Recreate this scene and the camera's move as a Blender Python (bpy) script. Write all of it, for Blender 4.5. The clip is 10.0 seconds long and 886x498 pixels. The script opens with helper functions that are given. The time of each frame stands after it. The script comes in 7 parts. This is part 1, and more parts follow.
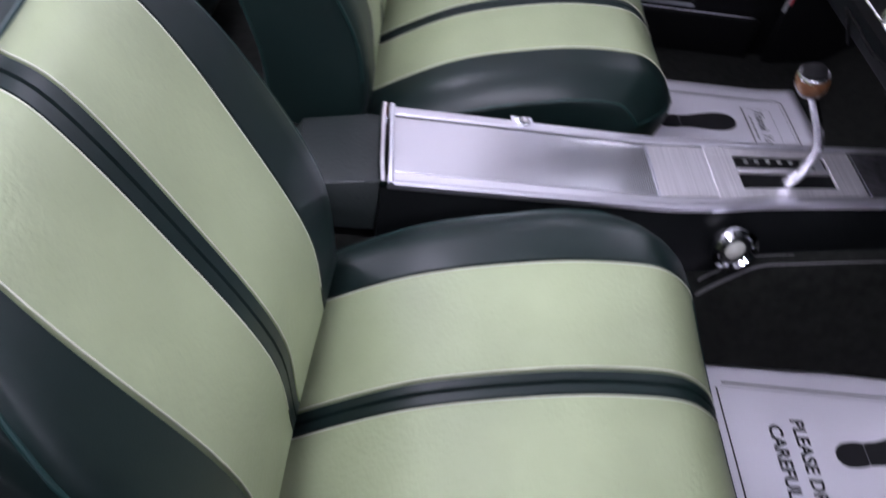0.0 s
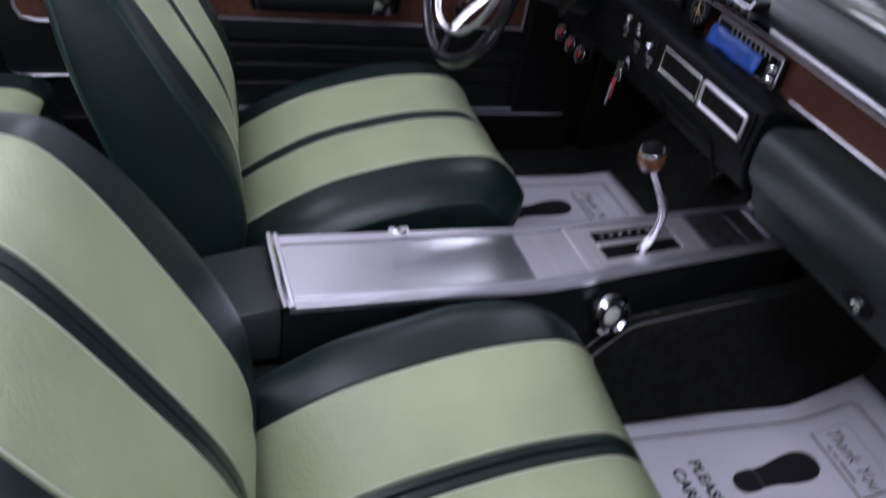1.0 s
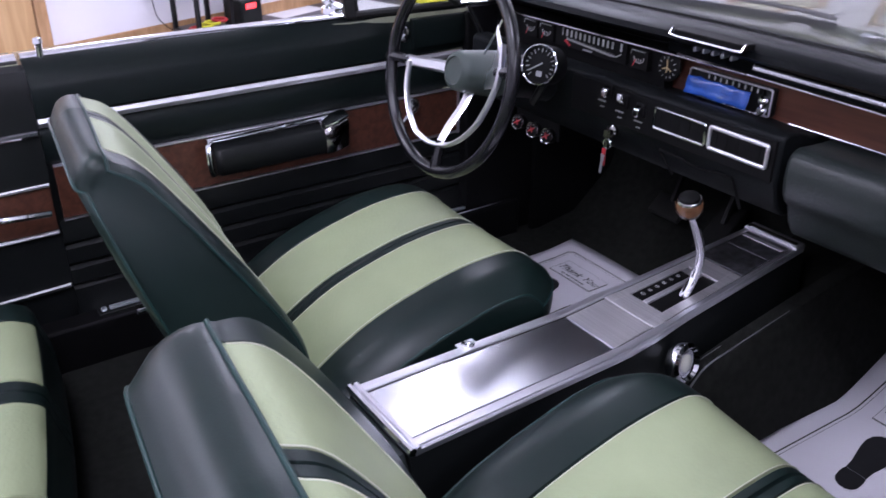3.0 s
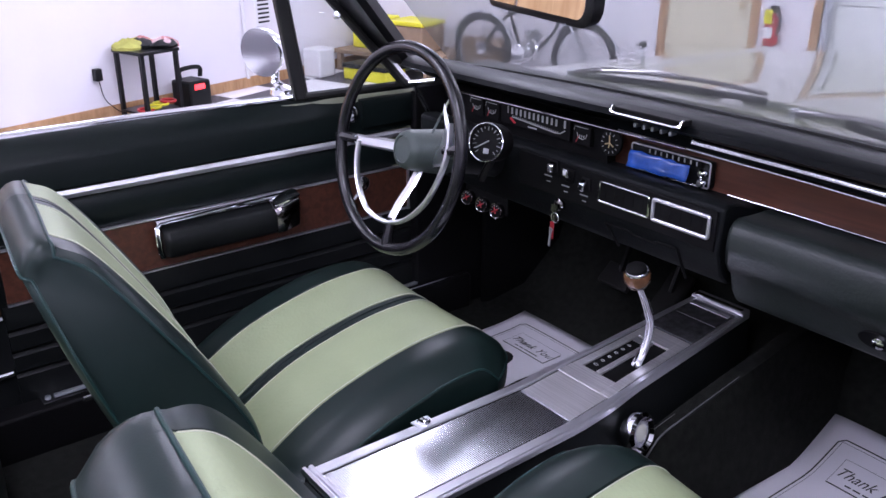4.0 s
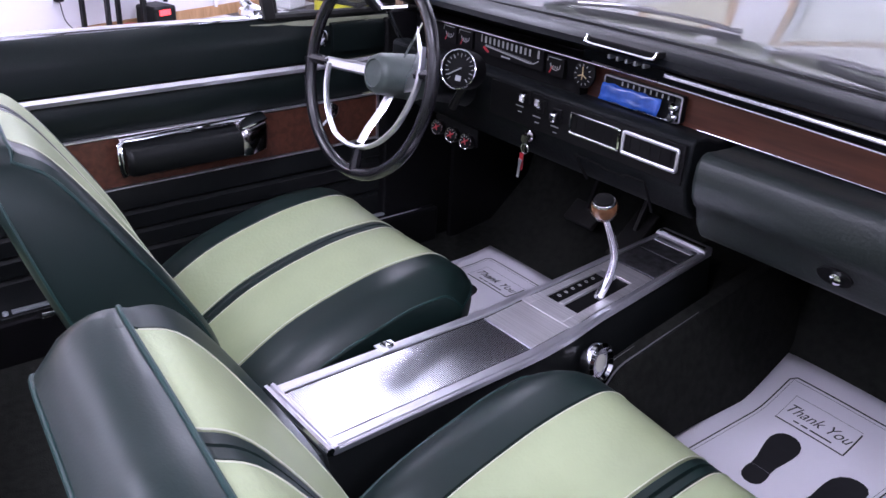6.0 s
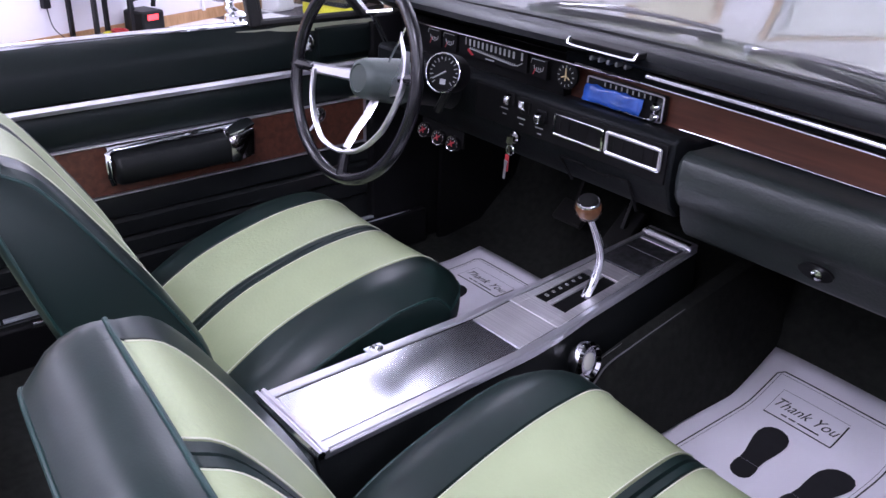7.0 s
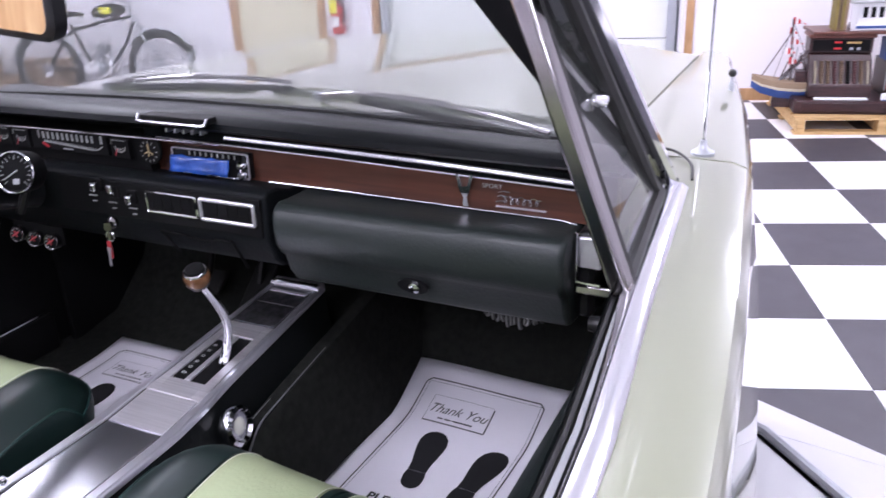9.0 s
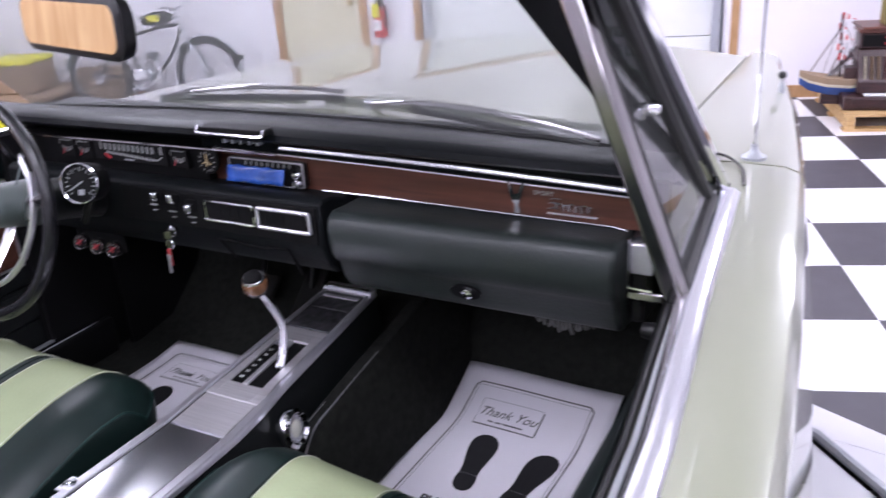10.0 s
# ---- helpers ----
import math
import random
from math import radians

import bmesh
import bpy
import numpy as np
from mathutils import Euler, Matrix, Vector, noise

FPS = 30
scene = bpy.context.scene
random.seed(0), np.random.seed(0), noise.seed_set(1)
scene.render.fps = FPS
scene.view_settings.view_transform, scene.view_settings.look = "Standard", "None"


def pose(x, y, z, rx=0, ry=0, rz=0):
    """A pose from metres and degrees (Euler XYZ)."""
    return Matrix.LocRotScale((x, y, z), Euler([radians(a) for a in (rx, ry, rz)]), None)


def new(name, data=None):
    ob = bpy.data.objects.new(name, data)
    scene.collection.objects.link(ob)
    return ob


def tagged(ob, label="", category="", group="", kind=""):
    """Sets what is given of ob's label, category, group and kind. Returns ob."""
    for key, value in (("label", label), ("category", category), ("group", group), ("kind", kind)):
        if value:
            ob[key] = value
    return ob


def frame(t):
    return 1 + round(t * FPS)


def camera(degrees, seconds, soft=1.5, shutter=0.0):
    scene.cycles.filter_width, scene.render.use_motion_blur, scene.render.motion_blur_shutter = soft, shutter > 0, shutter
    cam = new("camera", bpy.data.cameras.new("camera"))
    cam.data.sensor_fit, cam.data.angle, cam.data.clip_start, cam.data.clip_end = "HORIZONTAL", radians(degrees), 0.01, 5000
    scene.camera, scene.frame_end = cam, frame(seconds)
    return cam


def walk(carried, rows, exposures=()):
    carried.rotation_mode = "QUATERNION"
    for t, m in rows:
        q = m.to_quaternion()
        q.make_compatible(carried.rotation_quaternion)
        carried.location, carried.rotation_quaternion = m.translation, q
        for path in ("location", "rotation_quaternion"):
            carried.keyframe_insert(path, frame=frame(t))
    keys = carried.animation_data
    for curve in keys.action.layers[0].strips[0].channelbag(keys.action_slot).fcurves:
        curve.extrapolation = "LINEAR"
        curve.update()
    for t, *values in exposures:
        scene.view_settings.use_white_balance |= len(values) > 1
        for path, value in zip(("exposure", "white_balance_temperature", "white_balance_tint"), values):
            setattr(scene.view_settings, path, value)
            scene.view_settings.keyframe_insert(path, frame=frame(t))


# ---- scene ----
cam = camera(54.88, 10.0, soft=1.5, shutter=0.55)
PATH = [
    (0, pose(0.9316, -0.0596, 1.2787, 43.782, -8.809, 88.397)),
    (0.5, pose(0.9686, -0.1153, 1.2347, 46.225, -8.243, 77.908)),
    (0.8, pose(0.9760, -0.1658, 1.2516, 52.172, -6.689, 72.540)),
    (1, pose(0.9622, -0.1774, 1.2855, 54.184, -9.294, 72.647)),
    (1.2, pose(0.9839, -0.1888, 1.2970, 59.478, -6.698, 72.303)),
    (1.5, pose(0.9893, -0.2153, 1.3191, 64.591, -4.581, 71.879)),
    (1.8, pose(0.9624, -0.2828, 1.3015, 65.201, -2.888, 68.405)),
    (2, pose(0.9243, -0.3460, 1.2782, 64.085, -0.417, 61.733)),
    (2.2, pose(0.8767, -0.4059, 1.2680, 61.372, 1.541, 58.981)),
    (3.3, pose(0.8273, -0.4578, 1.2671, 63.838, -0.035, 54.077)),
    (3.5, pose(0.8298, -0.4452, 1.2677, 64.661, 0.578, 52.729)),
    (4, pose(0.8324, -0.4589, 1.2746, 67.664, -0.133, 52.338)),
    (4.5, pose(0.8332, -0.4639, 1.2646, 65.856, -0.763, 50.937)),
    (5, pose(0.8283, -0.4712, 1.2579, 64.985, -1.689, 51.822)),
    (5.5, pose(0.8375, -0.4673, 1.2490, 64.872, -1.274, 50.328)),
    (6, pose(0.8365, -0.4649, 1.2469, 63.905, -2.864, 51.032)),
    (6.2, pose(0.8424, -0.4564, 1.2528, 63.989, -2.677, 50.681)),
    (7.3, pose(0.8557, -0.4637, 1.2630, 63.624, -1.619, 50.259)),
    (7.5, pose(0.8682, -0.4626, 1.2712, 63.544, -0.846, 49.703)),
    (8, pose(0.9121, -0.4216, 1.2806, 64.841, 2.376, 37.788)),
    (8.3, pose(0.9218, -0.4078, 1.2696, 65.247, 0.804, 31.874)),
    (8.5, pose(0.9282, -0.3967, 1.2705, 65.947, 0.785, 30.667)),
    (9, pose(0.9492, -0.4043, 1.2759, 67.187, 2.289, 25.403)),
    (9.3, pose(0.9567, -0.4124, 1.2824, 67.552, 2.712, 24.312)),
    (9.5, pose(0.9725, -0.4197, 1.2973, 67.674, 3.802, 24.013)),
    (10, pose(0.9429, -0.4252, 1.2936, 67.345, 3.694, 27.851)),
]
# <walk>
walk(cam, PATH, ((0.0, 0.16, 6300, 13), (0.5, 0.06, 6250, 11), (1.0, -0.30, 6250, 10), (1.5, -0.12, 6250, 12), (2.0, -0.05, 6200, 13), (3.5, 0.0, 6200, 13), (4.5, 0.05, 6150, 15), (5.0, 0.10, 6150, 15), (5.5, 0.22, 6150, 15), (6.0, 0.29, 6150, 16), (7.5, 0.27, 6200, 15), (8.3, 0.44, 6350, 12), (9.0, 0.42, 6500, 10), (10.0, 0.32, 6500, 10)))

# ---------------- world and light ----------------
world = bpy.data.worlds.new("world")
scene.world = world
world.use_nodes = True
wnt = world.node_tree
wnt.nodes["Background"].inputs[0].default_value = (0.75, 0.82, 1.0, 1)
wnt.nodes["Background"].inputs[1].default_value = 0.05

# the garage stands turned against the car
ROOM = math.radians(17.0)
RA = Vector((math.cos(ROOM), math.sin(ROOM), 0))
RB = Vector((-math.sin(ROOM), math.cos(ROOM), 0))



def room(a, b, z=0.0):
    """A place in the garage: a to the right, b ahead."""
    v = RA * a + RB * b
    return Vector((v.x, v.y, z))


ROOM_M = Matrix.Rotation(ROOM, 4, "Z")


# ---------------- materials ----------------
def mat(name, color, rough=0.5, metal=0.0, noise_amt=0.0, noise_scale=8.0, bump=0.0, bump_scale=200.0, coat=0.0, spec=0.5,
        wear=0.0, island=0.0):
    m = bpy.data.materials.new(name)
    m.use_nodes = True
    nt = m.node_tree
    b = nt.nodes["Principled BSDF"]
    b.inputs["Base Color"].default_value = (*color, 1)
    b.inputs["Roughness"].default_value = rough
    b.inputs["Metallic"].default_value = metal
    b.inputs["Coat Weight"].default_value = coat
    b.inputs["Coat Roughness"].default_value = 0.09
    b.inputs["Specular IOR Level"].default_value = spec
    tc = nt.nodes.new("ShaderNodeTexCoord")
    if noise_amt or island:
        n = nt.nodes.new("ShaderNodeTexNoise")
        n.inputs["Scale"].default_value = noise_scale
        n.inputs["Detail"].default_value = 6
        nt.links.new(tc.outputs["Object"], n.inputs["Vector"])
        hs = nt.nodes.new("ShaderNodeHueSaturation")
        hs.inputs["Color"].default_value = (*color, 1)
        mr = nt.nodes.new("ShaderNodeMapRange")
        mr.inputs["From Min"].default_value, mr.inputs["From Max"].default_value = 0.25, 0.75
        mr.inputs["To Min"].default_value, mr.inputs["To Max"].default_value = 1 - noise_amt, 1 + noise_amt
        nt.links.new(n.outputs["Fac"], mr.inputs["Value"])
        out = mr.outputs["Result"]
        if island:
            oi = nt.nodes.new("ShaderNodeObjectInfo")
            m2 = nt.nodes.new("ShaderNodeMapRange")
            m2.inputs["To Min"].default_value, m2.inputs["To Max"].default_value = 1 - island, 1 + island
            nt.links.new(oi.outputs["Random"], m2.inputs["Value"])
            mu = nt.nodes.new("ShaderNodeMath")
            mu.operation = "MULTIPLY"
            nt.links.new(out, mu.inputs[0])
            nt.links.new(m2.outputs["Result"], mu.inputs[1])
            out = mu.outputs[0]
        nt.links.new(out, hs.inputs["Value"])
        nt.links.new(hs.outputs["Color"], b.inputs["Base Color"])
        if wear:
            m3 = nt.nodes.new("ShaderNodeMapRange")
            m3.inputs["To Min"].default_value, m3.inputs["To Max"].default_value = max(rough - wear, 0.02), rough + wear
            nt.links.new(n.outputs["Fac"], m3.inputs["Value"])
            nt.links.new(m3.outputs["Result"], b.inputs["Roughness"])
    if bump:
        n2 = nt.nodes.new("ShaderNodeTexNoise")
        n2.inputs["Scale"].default_value = bump_scale
        n2.inputs["Detail"].default_value = 3
        nt.links.new(tc.outputs["Object"], n2.inputs["Vector"])
        bp = nt.nodes.new("ShaderNodeBump")
        bp.inputs["Strength"].default_value = bump
        bp.inputs["Distance"].default_value = 0.002
        nt.links.new(n2.outputs["Fac"], bp.inputs["Height"])
        nt.links.new(bp.outputs["Normal"], b.inputs["Normal"])
    return m


def wood_mat(name, c1, c2, rough=0.35, scale=(3, 60, 60), coat=0.0):
    m = bpy.data.materials.new(name)
    m.use_nodes = True
    nt = m.node_tree
    b = nt.nodes["Principled BSDF"]
    tc = nt.nodes.new("ShaderNodeTexCoord")
    mp = nt.nodes.new("ShaderNodeMapping")
    mp.inputs["Scale"].default_value = scale
    n = nt.nodes.new("ShaderNodeTexNoise")
    n.inputs["Scale"].default_value = 1.0
    n.inputs["Detail"].default_value = 8
    n.inputs["Distortion"].default_value = 0.6
    cr = nt.nodes.new("ShaderNodeValToRGB")
    cr.color_ramp.elements[0].position, cr.color_ramp.elements[1].position = 0.35, 0.68
    cr.color_ramp.elements[0].color, cr.color_ramp.elements[1].color = (*c1, 1), (*c2, 1)
    nt.links.new(tc.outputs["Object"], mp.inputs["Vector"])
    nt.links.new(mp.outputs["Vector"], n.inputs["Vector"])
    nt.links.new(n.outputs["Fac"], cr.inputs["Fac"])
    nt.links.new(cr.outputs["Color"], b.inputs["Base Color"])
    b.inputs["Roughness"].default_value = rough
    b.inputs["Coat Weight"].default_value = coat
    return m


def glass_mat(name, tint=(0.90, 0.93, 0.92), mix=0.11, veil=0.15):
    m = bpy.data.materials.new(name)
    m.use_nodes = True
    nt = m.node_tree
    for n in list(nt.nodes):
        if n.type == "BSDF_PRINCIPLED":
            nt.nodes.remove(n)
    out = nt.nodes["Material Output"]
    tr = nt.nodes.new("ShaderNodeBsdfTransparent")
    tr.inputs[0].default_value = (*tint, 1)
    gl = nt.nodes.new("ShaderNodeBsdfGlossy")
    gl.inputs["Roughness"].default_value = 0.01
    lw = nt.nodes.new("ShaderNodeLayerWeight")
    lw.inputs["Blend"].default_value = 0.5
    pw = nt.nodes.new("ShaderNodeMath")
    pw.operation = "POWER"
    pw.inputs[1].default_value = 4.0
    fr = nt.nodes.new("ShaderNodeMath")
    fr.operation = "MULTIPLY_ADD"
    fr.inputs[1].default_value, fr.inputs[2].default_value = 0.7, mix
    nt.links.new(lw.outputs["Facing"], pw.inputs[0])
    nt.links.new(pw.outputs[0], fr.inputs[0])
    mx = nt.nodes.new("ShaderNodeMixShader")
    nt.links.new(fr.outputs[0], mx.inputs[0])
    nt.links.new(tr.outputs[0], mx.inputs[1])
    nt.links.new(gl.outputs[0], mx.inputs[2])
    # a pale diffuse share stands in for the haze of reflections and dirt film
    df = nt.nodes.new("ShaderNodeBsdfDiffuse")
    df.inputs[0].default_value = (0.8, 0.82, 0.82, 1)
    m2 = nt.nodes.new("ShaderNodeMixShader")
    m2.inputs[0].default_value = veil
    nt.links.new(mx.outputs[0], m2.inputs[1])
    nt.links.new(df.outputs[0], m2.inputs[2])
    nt.links.new(m2.outputs[0], out.inputs[0])
    return m


def emit_mat(name, color, strength):
    m = bpy.data.materials.new(name)
    m.use_nodes = True
    b = m.node_tree.nodes["Principled BSDF"]
    b.inputs["Base Color"].default_value = (*color, 1)
    b.inputs["Emission Color"].default_value = (*color, 1)
    b.inputs["Emission Strength"].default_value = strength
    return m


def brushed_mat(name, color, axis_scale, rough=0.28, bump=0.25, tone=0.08):
    """Metal with fine parallel ribs or brush marks."""
    m = bpy.data.materials.new(name)
    m.use_nodes = True
    nt = m.node_tree
    b = nt.nodes["Principled BSDF"]
    b.inputs["Base Color"].default_value = (*color, 1)
    b.inputs["Metallic"].default_value = 1
    b.inputs["Roughness"].default_value = rough
    tc = nt.nodes.new("ShaderNodeTexCoord")
    mp = nt.nodes.new("ShaderNodeMapping")
    mp.inputs["Scale"].default_value = axis_scale
    n = nt.nodes.new("ShaderNodeTexNoise")
    n.inputs["Scale"].default_value = 1
    n.inputs["Detail"].default_value = 4
    bp = nt.nodes.new("ShaderNodeBump")
    bp.inputs["Strength"].default_value = bump
    bp.inputs["Distance"].default_value = 0.001
    nt.links.new(tc.outputs["Object"], mp.inputs["Vector"])
    nt.links.new(mp.outputs["Vector"], n.inputs["Vector"])
    nt.links.new(n.outputs["Fac"], bp.inputs["Height"])
    nt.links.new(bp.outputs["Normal"], b.inputs["Normal"])
    mr = nt.nodes.new("ShaderNodeMapRange")
    mr.inputs["To Min"].default_value, mr.inputs["To Max"].default_value = rough * 0.85, rough * 1.15
    n3 = nt.nodes.new("ShaderNodeTexNoise")
    n3.inputs["Scale"].default_value = 14
    nt.links.new(tc.outputs["Object"], n3.inputs["Vector"])
    nt.links.new(n3.outputs["Fac"], mr.inputs["Value"])
    nt.links.new(mr.outputs["Result"], b.inputs["Roughness"])
    cr = nt.nodes.new("ShaderNodeMapRange")
    cr.inputs["From Min"].default_value, cr.inputs["From Max"].default_value = 0.3, 0.7
    cr.inputs["To Min"].default_value, cr.inputs["To Max"].default_value = 1 - tone, 1 + tone * 0.4
    hs = nt.nodes.new("ShaderNodeHueSaturation")
    hs.inputs["Color"].default_value = (*color, 1)
    nt.links.new(n.outputs["Fac"], cr.inputs["Value"])
    nt.links.new(cr.outputs["Result"], hs.inputs["Value"])
    nt.links.new(hs.outputs["Color"], b.inputs["Base Color"])
    return m


M_DARKV = mat("dark_green_vinyl", (0.0070, 0.0160, 0.0142), 0.37, spec=0.33, noise_amt=0.12, noise_scale=5, bump=0.045, bump_scale=420, wear=0.05)
M_LIGHTV = mat("pale_green_vinyl", (0.315, 0.367, 0.212), 0.46, noise_amt=0.13, noise_scale=7, bump=0.34, bump_scale=170, wear=0.10)
M_PIPE = mat("green_piping", (0.009, 0.032, 0.029), 0.38, spec=0.35)
M_THREAD = mat("pale_thread", (0.64, 0.66, 0.52), 0.7)
M_DOORV = mat("door_vinyl", (0.0055, 0.0090, 0.0088), 0.33, noise_amt=0.12, noise_scale=4, spec=0.22, bump=0.12, bump_scale=300, wear=0.07)
M_BLACKV = mat("black_vinyl", (0.006, 0.0072, 0.0075), 0.42, noise_amt=0.15, noise_scale=6, spec=0.24, bump=0.15, bump_scale=240, wear=0.08)
M_GLOVE = mat("glove_box_vinyl", (0.015, 0.0205, 0.0195), 0.44, noise_amt=0.12, noise_scale=5, bump=0.3, bump_scale=200, wear=0.08)
M_PAD = mat("dash_pad", (0.0060, 0.0072, 0.0080), 0.5, spec=0.1, noise_amt=0.12, noise_scale=5, bump=0.3, bump_scale=200, wear=0.08)
M_BLACK = mat("black_paint", (0.007, 0.007, 0.008), 0.32, noise_amt=0.1, spec=0.3)
# near-black; in recesses and footwells the colour stands in for shade
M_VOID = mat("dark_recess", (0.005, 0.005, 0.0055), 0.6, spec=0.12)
M_CARPET = mat("dark_carpet", (0.017, 0.018, 0.016), 0.95, noise_amt=0.35, noise_scale=60, bump=1.0, bump_scale=500, spec=0.1)
M_CHROME = mat("chrome", (0.86, 0.87, 0.9), 0.07, 1.0)
M_POST = mat("dark_polished_metal", (0.30, 0.285, 0.29), 0.12, 1.0, noise_amt=0.1)
M_SATIN = brushed_mat("satin_trim", (0.90, 0.89, 0.95), (40, 6, 40), 0.45, 0.12)
M_LID = mat("ribbed_lid_metal", (0.97, 0.97, 1.0), 0.23, 1.0, noise_amt=0.03, noise_scale=14, wear=0.05)
M_PLATE = brushed_mat("brushed_plate", (0.97, 0.95, 0.98), (4, 420, 4), 0.52, 0.22, 0.16)
M_WOODV = wood_mat("walnut_veneer", (0.058, 0.021, 0.013), (0.112, 0.041, 0.025), 0.36, (5, 70, 70))
M_PAPER = mat("white_paper", (0.78, 0.76, 0.82), 0.75, noise_amt=0.03, noise_scale=3, bump=0.1, bump_scale=60)
M_INK = mat("black_ink", (0.012, 0.012, 0.014), 0.6, noise_amt=0.2, noise_scale=40)
M_PAINT = mat("pale_green_car_paint", (0.250, 0.264, 0.182), 0.28, noise_amt=0.03, noise_scale=2, coat=1.0)
M_PAINT.node_tree.nodes["Principled BSDF"].inputs["Coat Roughness"].default_value = 0.03
M_RUBBER = mat("black_rubber", (0.01, 0.01, 0.01), 0.6, noise_amt=0.2, noise_scale=30)
# strong pale share: the windshield's reflected veil is put into the glass
M_GLASS = glass_mat("clear_glass", veil=0.32)
M_VENT = glass_mat("vent_window_glass", mix=0.14, veil=0.04)
M_WHEEL = mat("black_plastic_rim", (0.008, 0.008, 0.010), 0.22, noise_amt=0.1)
M_HUB = mat("green_grey_hub", (0.045, 0.06, 0.055), 0.45, noise_amt=0.1, bump=0.2)
M_WALL = mat("white_wall_paint", (0.80, 0.78, 0.82), 0.7, noise_amt=0.025, noise_scale=1.2, bump=0.15, bump_scale=30)
M_CEIL = mat("white_ceiling_paint", (0.86, 0.86, 0.87), 0.8, noise_amt=0.03, noise_scale=1)
M_TILEW = mat("white_floor_tile", (0.80, 0.79, 0.80), 0.4, noise_amt=0.04, noise_scale=6, bump=0.15, bump_scale=300, island=0.03)
M_TILEB = mat("charcoal_floor_tile", (0.060, 0.056, 0.066), 0.45, noise_amt=0.15, noise_scale=7, bump=0.2, bump_scale=300, island=0.12)
M_OAK = wood_mat("oak_panel", (0.50, 0.30, 0.13), (0.64, 0.42, 0.21), 0.4, (14, 14, 1.2))
M_OAKTRIM = wood_mat("oak_trim", (0.36, 0.20, 0.09), (0.50, 0.30, 0.15), 0.45, (20, 20, 4))
M_LAMP = emit_mat("lamp_diffuser", (0.94, 0.92, 1.11), 22.5)


# ---------------- mesh tools ----------------
def part(name, bm, material, parent=None, label="", smooth=True, bevel=0.0, kind=""):
    me = bpy.data.meshes.new(name)
    bmesh.ops.recalc_face_normals(bm, faces=bm.faces[:])
    bm.to_mesh(me)
    bm.free()
    for mm in (material if isinstance(material, (list, tuple)) else [material]):
        me.materials.append(mm)
    if smooth:
        for p in me.polygons:
            p.use_smooth = True
        me.set_sharp_from_angle(angle=math.radians(38))
    ob = new(name, me)
    if parent:
        ob.parent = parent
    if label:
        ob["label"] = label
    if kind:
        ob["kind"] = kind
    if bevel:
        md = ob.modifiers.new("bevel", "BEVEL")
        md.width, md.segments, md.limit_method, md.angle_limit = bevel, 2, "ANGLE", math.radians(40)
        md.harden_normals = False
    return ob


def thing(name, label, category, group="", at=None):
    ob = new(name)
    if at is not None:
        ob.matrix_world = at
    return tagged(ob, label, category, group)


def add_box(bm, x0, x1, y0, y1, z0, z1, m=None):
    vs = [bm.verts.new(Vector(c) if m is None else m @ Vector(c)) for c in
          ((x0, y0, z0), (x1, y0, z0), (x1, y1, z0), (x0, y1, z0), (x0, y0, z1), (x1, y0, z1), (x1, y1, z1), (x0, y1, z1))]
    for f in ((0, 3, 2, 1), (4, 5, 6, 7), (0, 1, 5, 4), (1, 2, 6, 5), (2, 3, 7, 6), (3, 0, 4, 7)):
        bm.faces.new([vs[i] for i in f])
    return bm


def box(x0, x1, y0, y1, z0, z1, m=None):
    return add_box(bmesh.new(), x0, x1, y0, y1, z0, z1, m)


def spline(pts, n=8, closed=False):
    """A smooth line through the points."""
    P = [Vector(p) for p in pts]
    out = []
    k = len(P)
    for i in range(k if closed else k - 1):
        p0 = P[(i - 1) % k] if closed or i else P[0] * 2 - P[1]
        p1, p2 = P[i], P[(i + 1) % k]
        p3 = P[(i + 2) % k] if closed or i + 2 < k else P[-1] * 2 - P[-2]
        for j in range(n):
            t = j / n
            out.append(0.5 * ((2 * p1) + (p2 - p0) * t + (2 * p0 - 5 * p1 + 4 * p2 - p3) * t * t + (3 * p1 - p0 - 3 * p2 + p3) * t ** 3))
    if not closed:
        out.append(P[-1].copy())
    return out


def loft(rings, bm=None, caps=True, closed=True, mats=None):
    """Skin over rings of the same number of points."""
    bm = bm or bmesh.new()
    V = [[bm.verts.new(p) for p in r] for r in rings]
    n = len(V[0])
    for i in range(len(V) - 1):
        for j in range(n if closed else n - 1):
            f = bm.faces.new((V[i][j], V[i][(j + 1) % n], V[i + 1][(j + 1) % n], V[i + 1][j]))
            if mats:
                f.material_index = mats(i, j)
    if caps and closed:
        bm.faces.new(V[0][::-1])
        bm.faces.new(V[-1])
    return bm


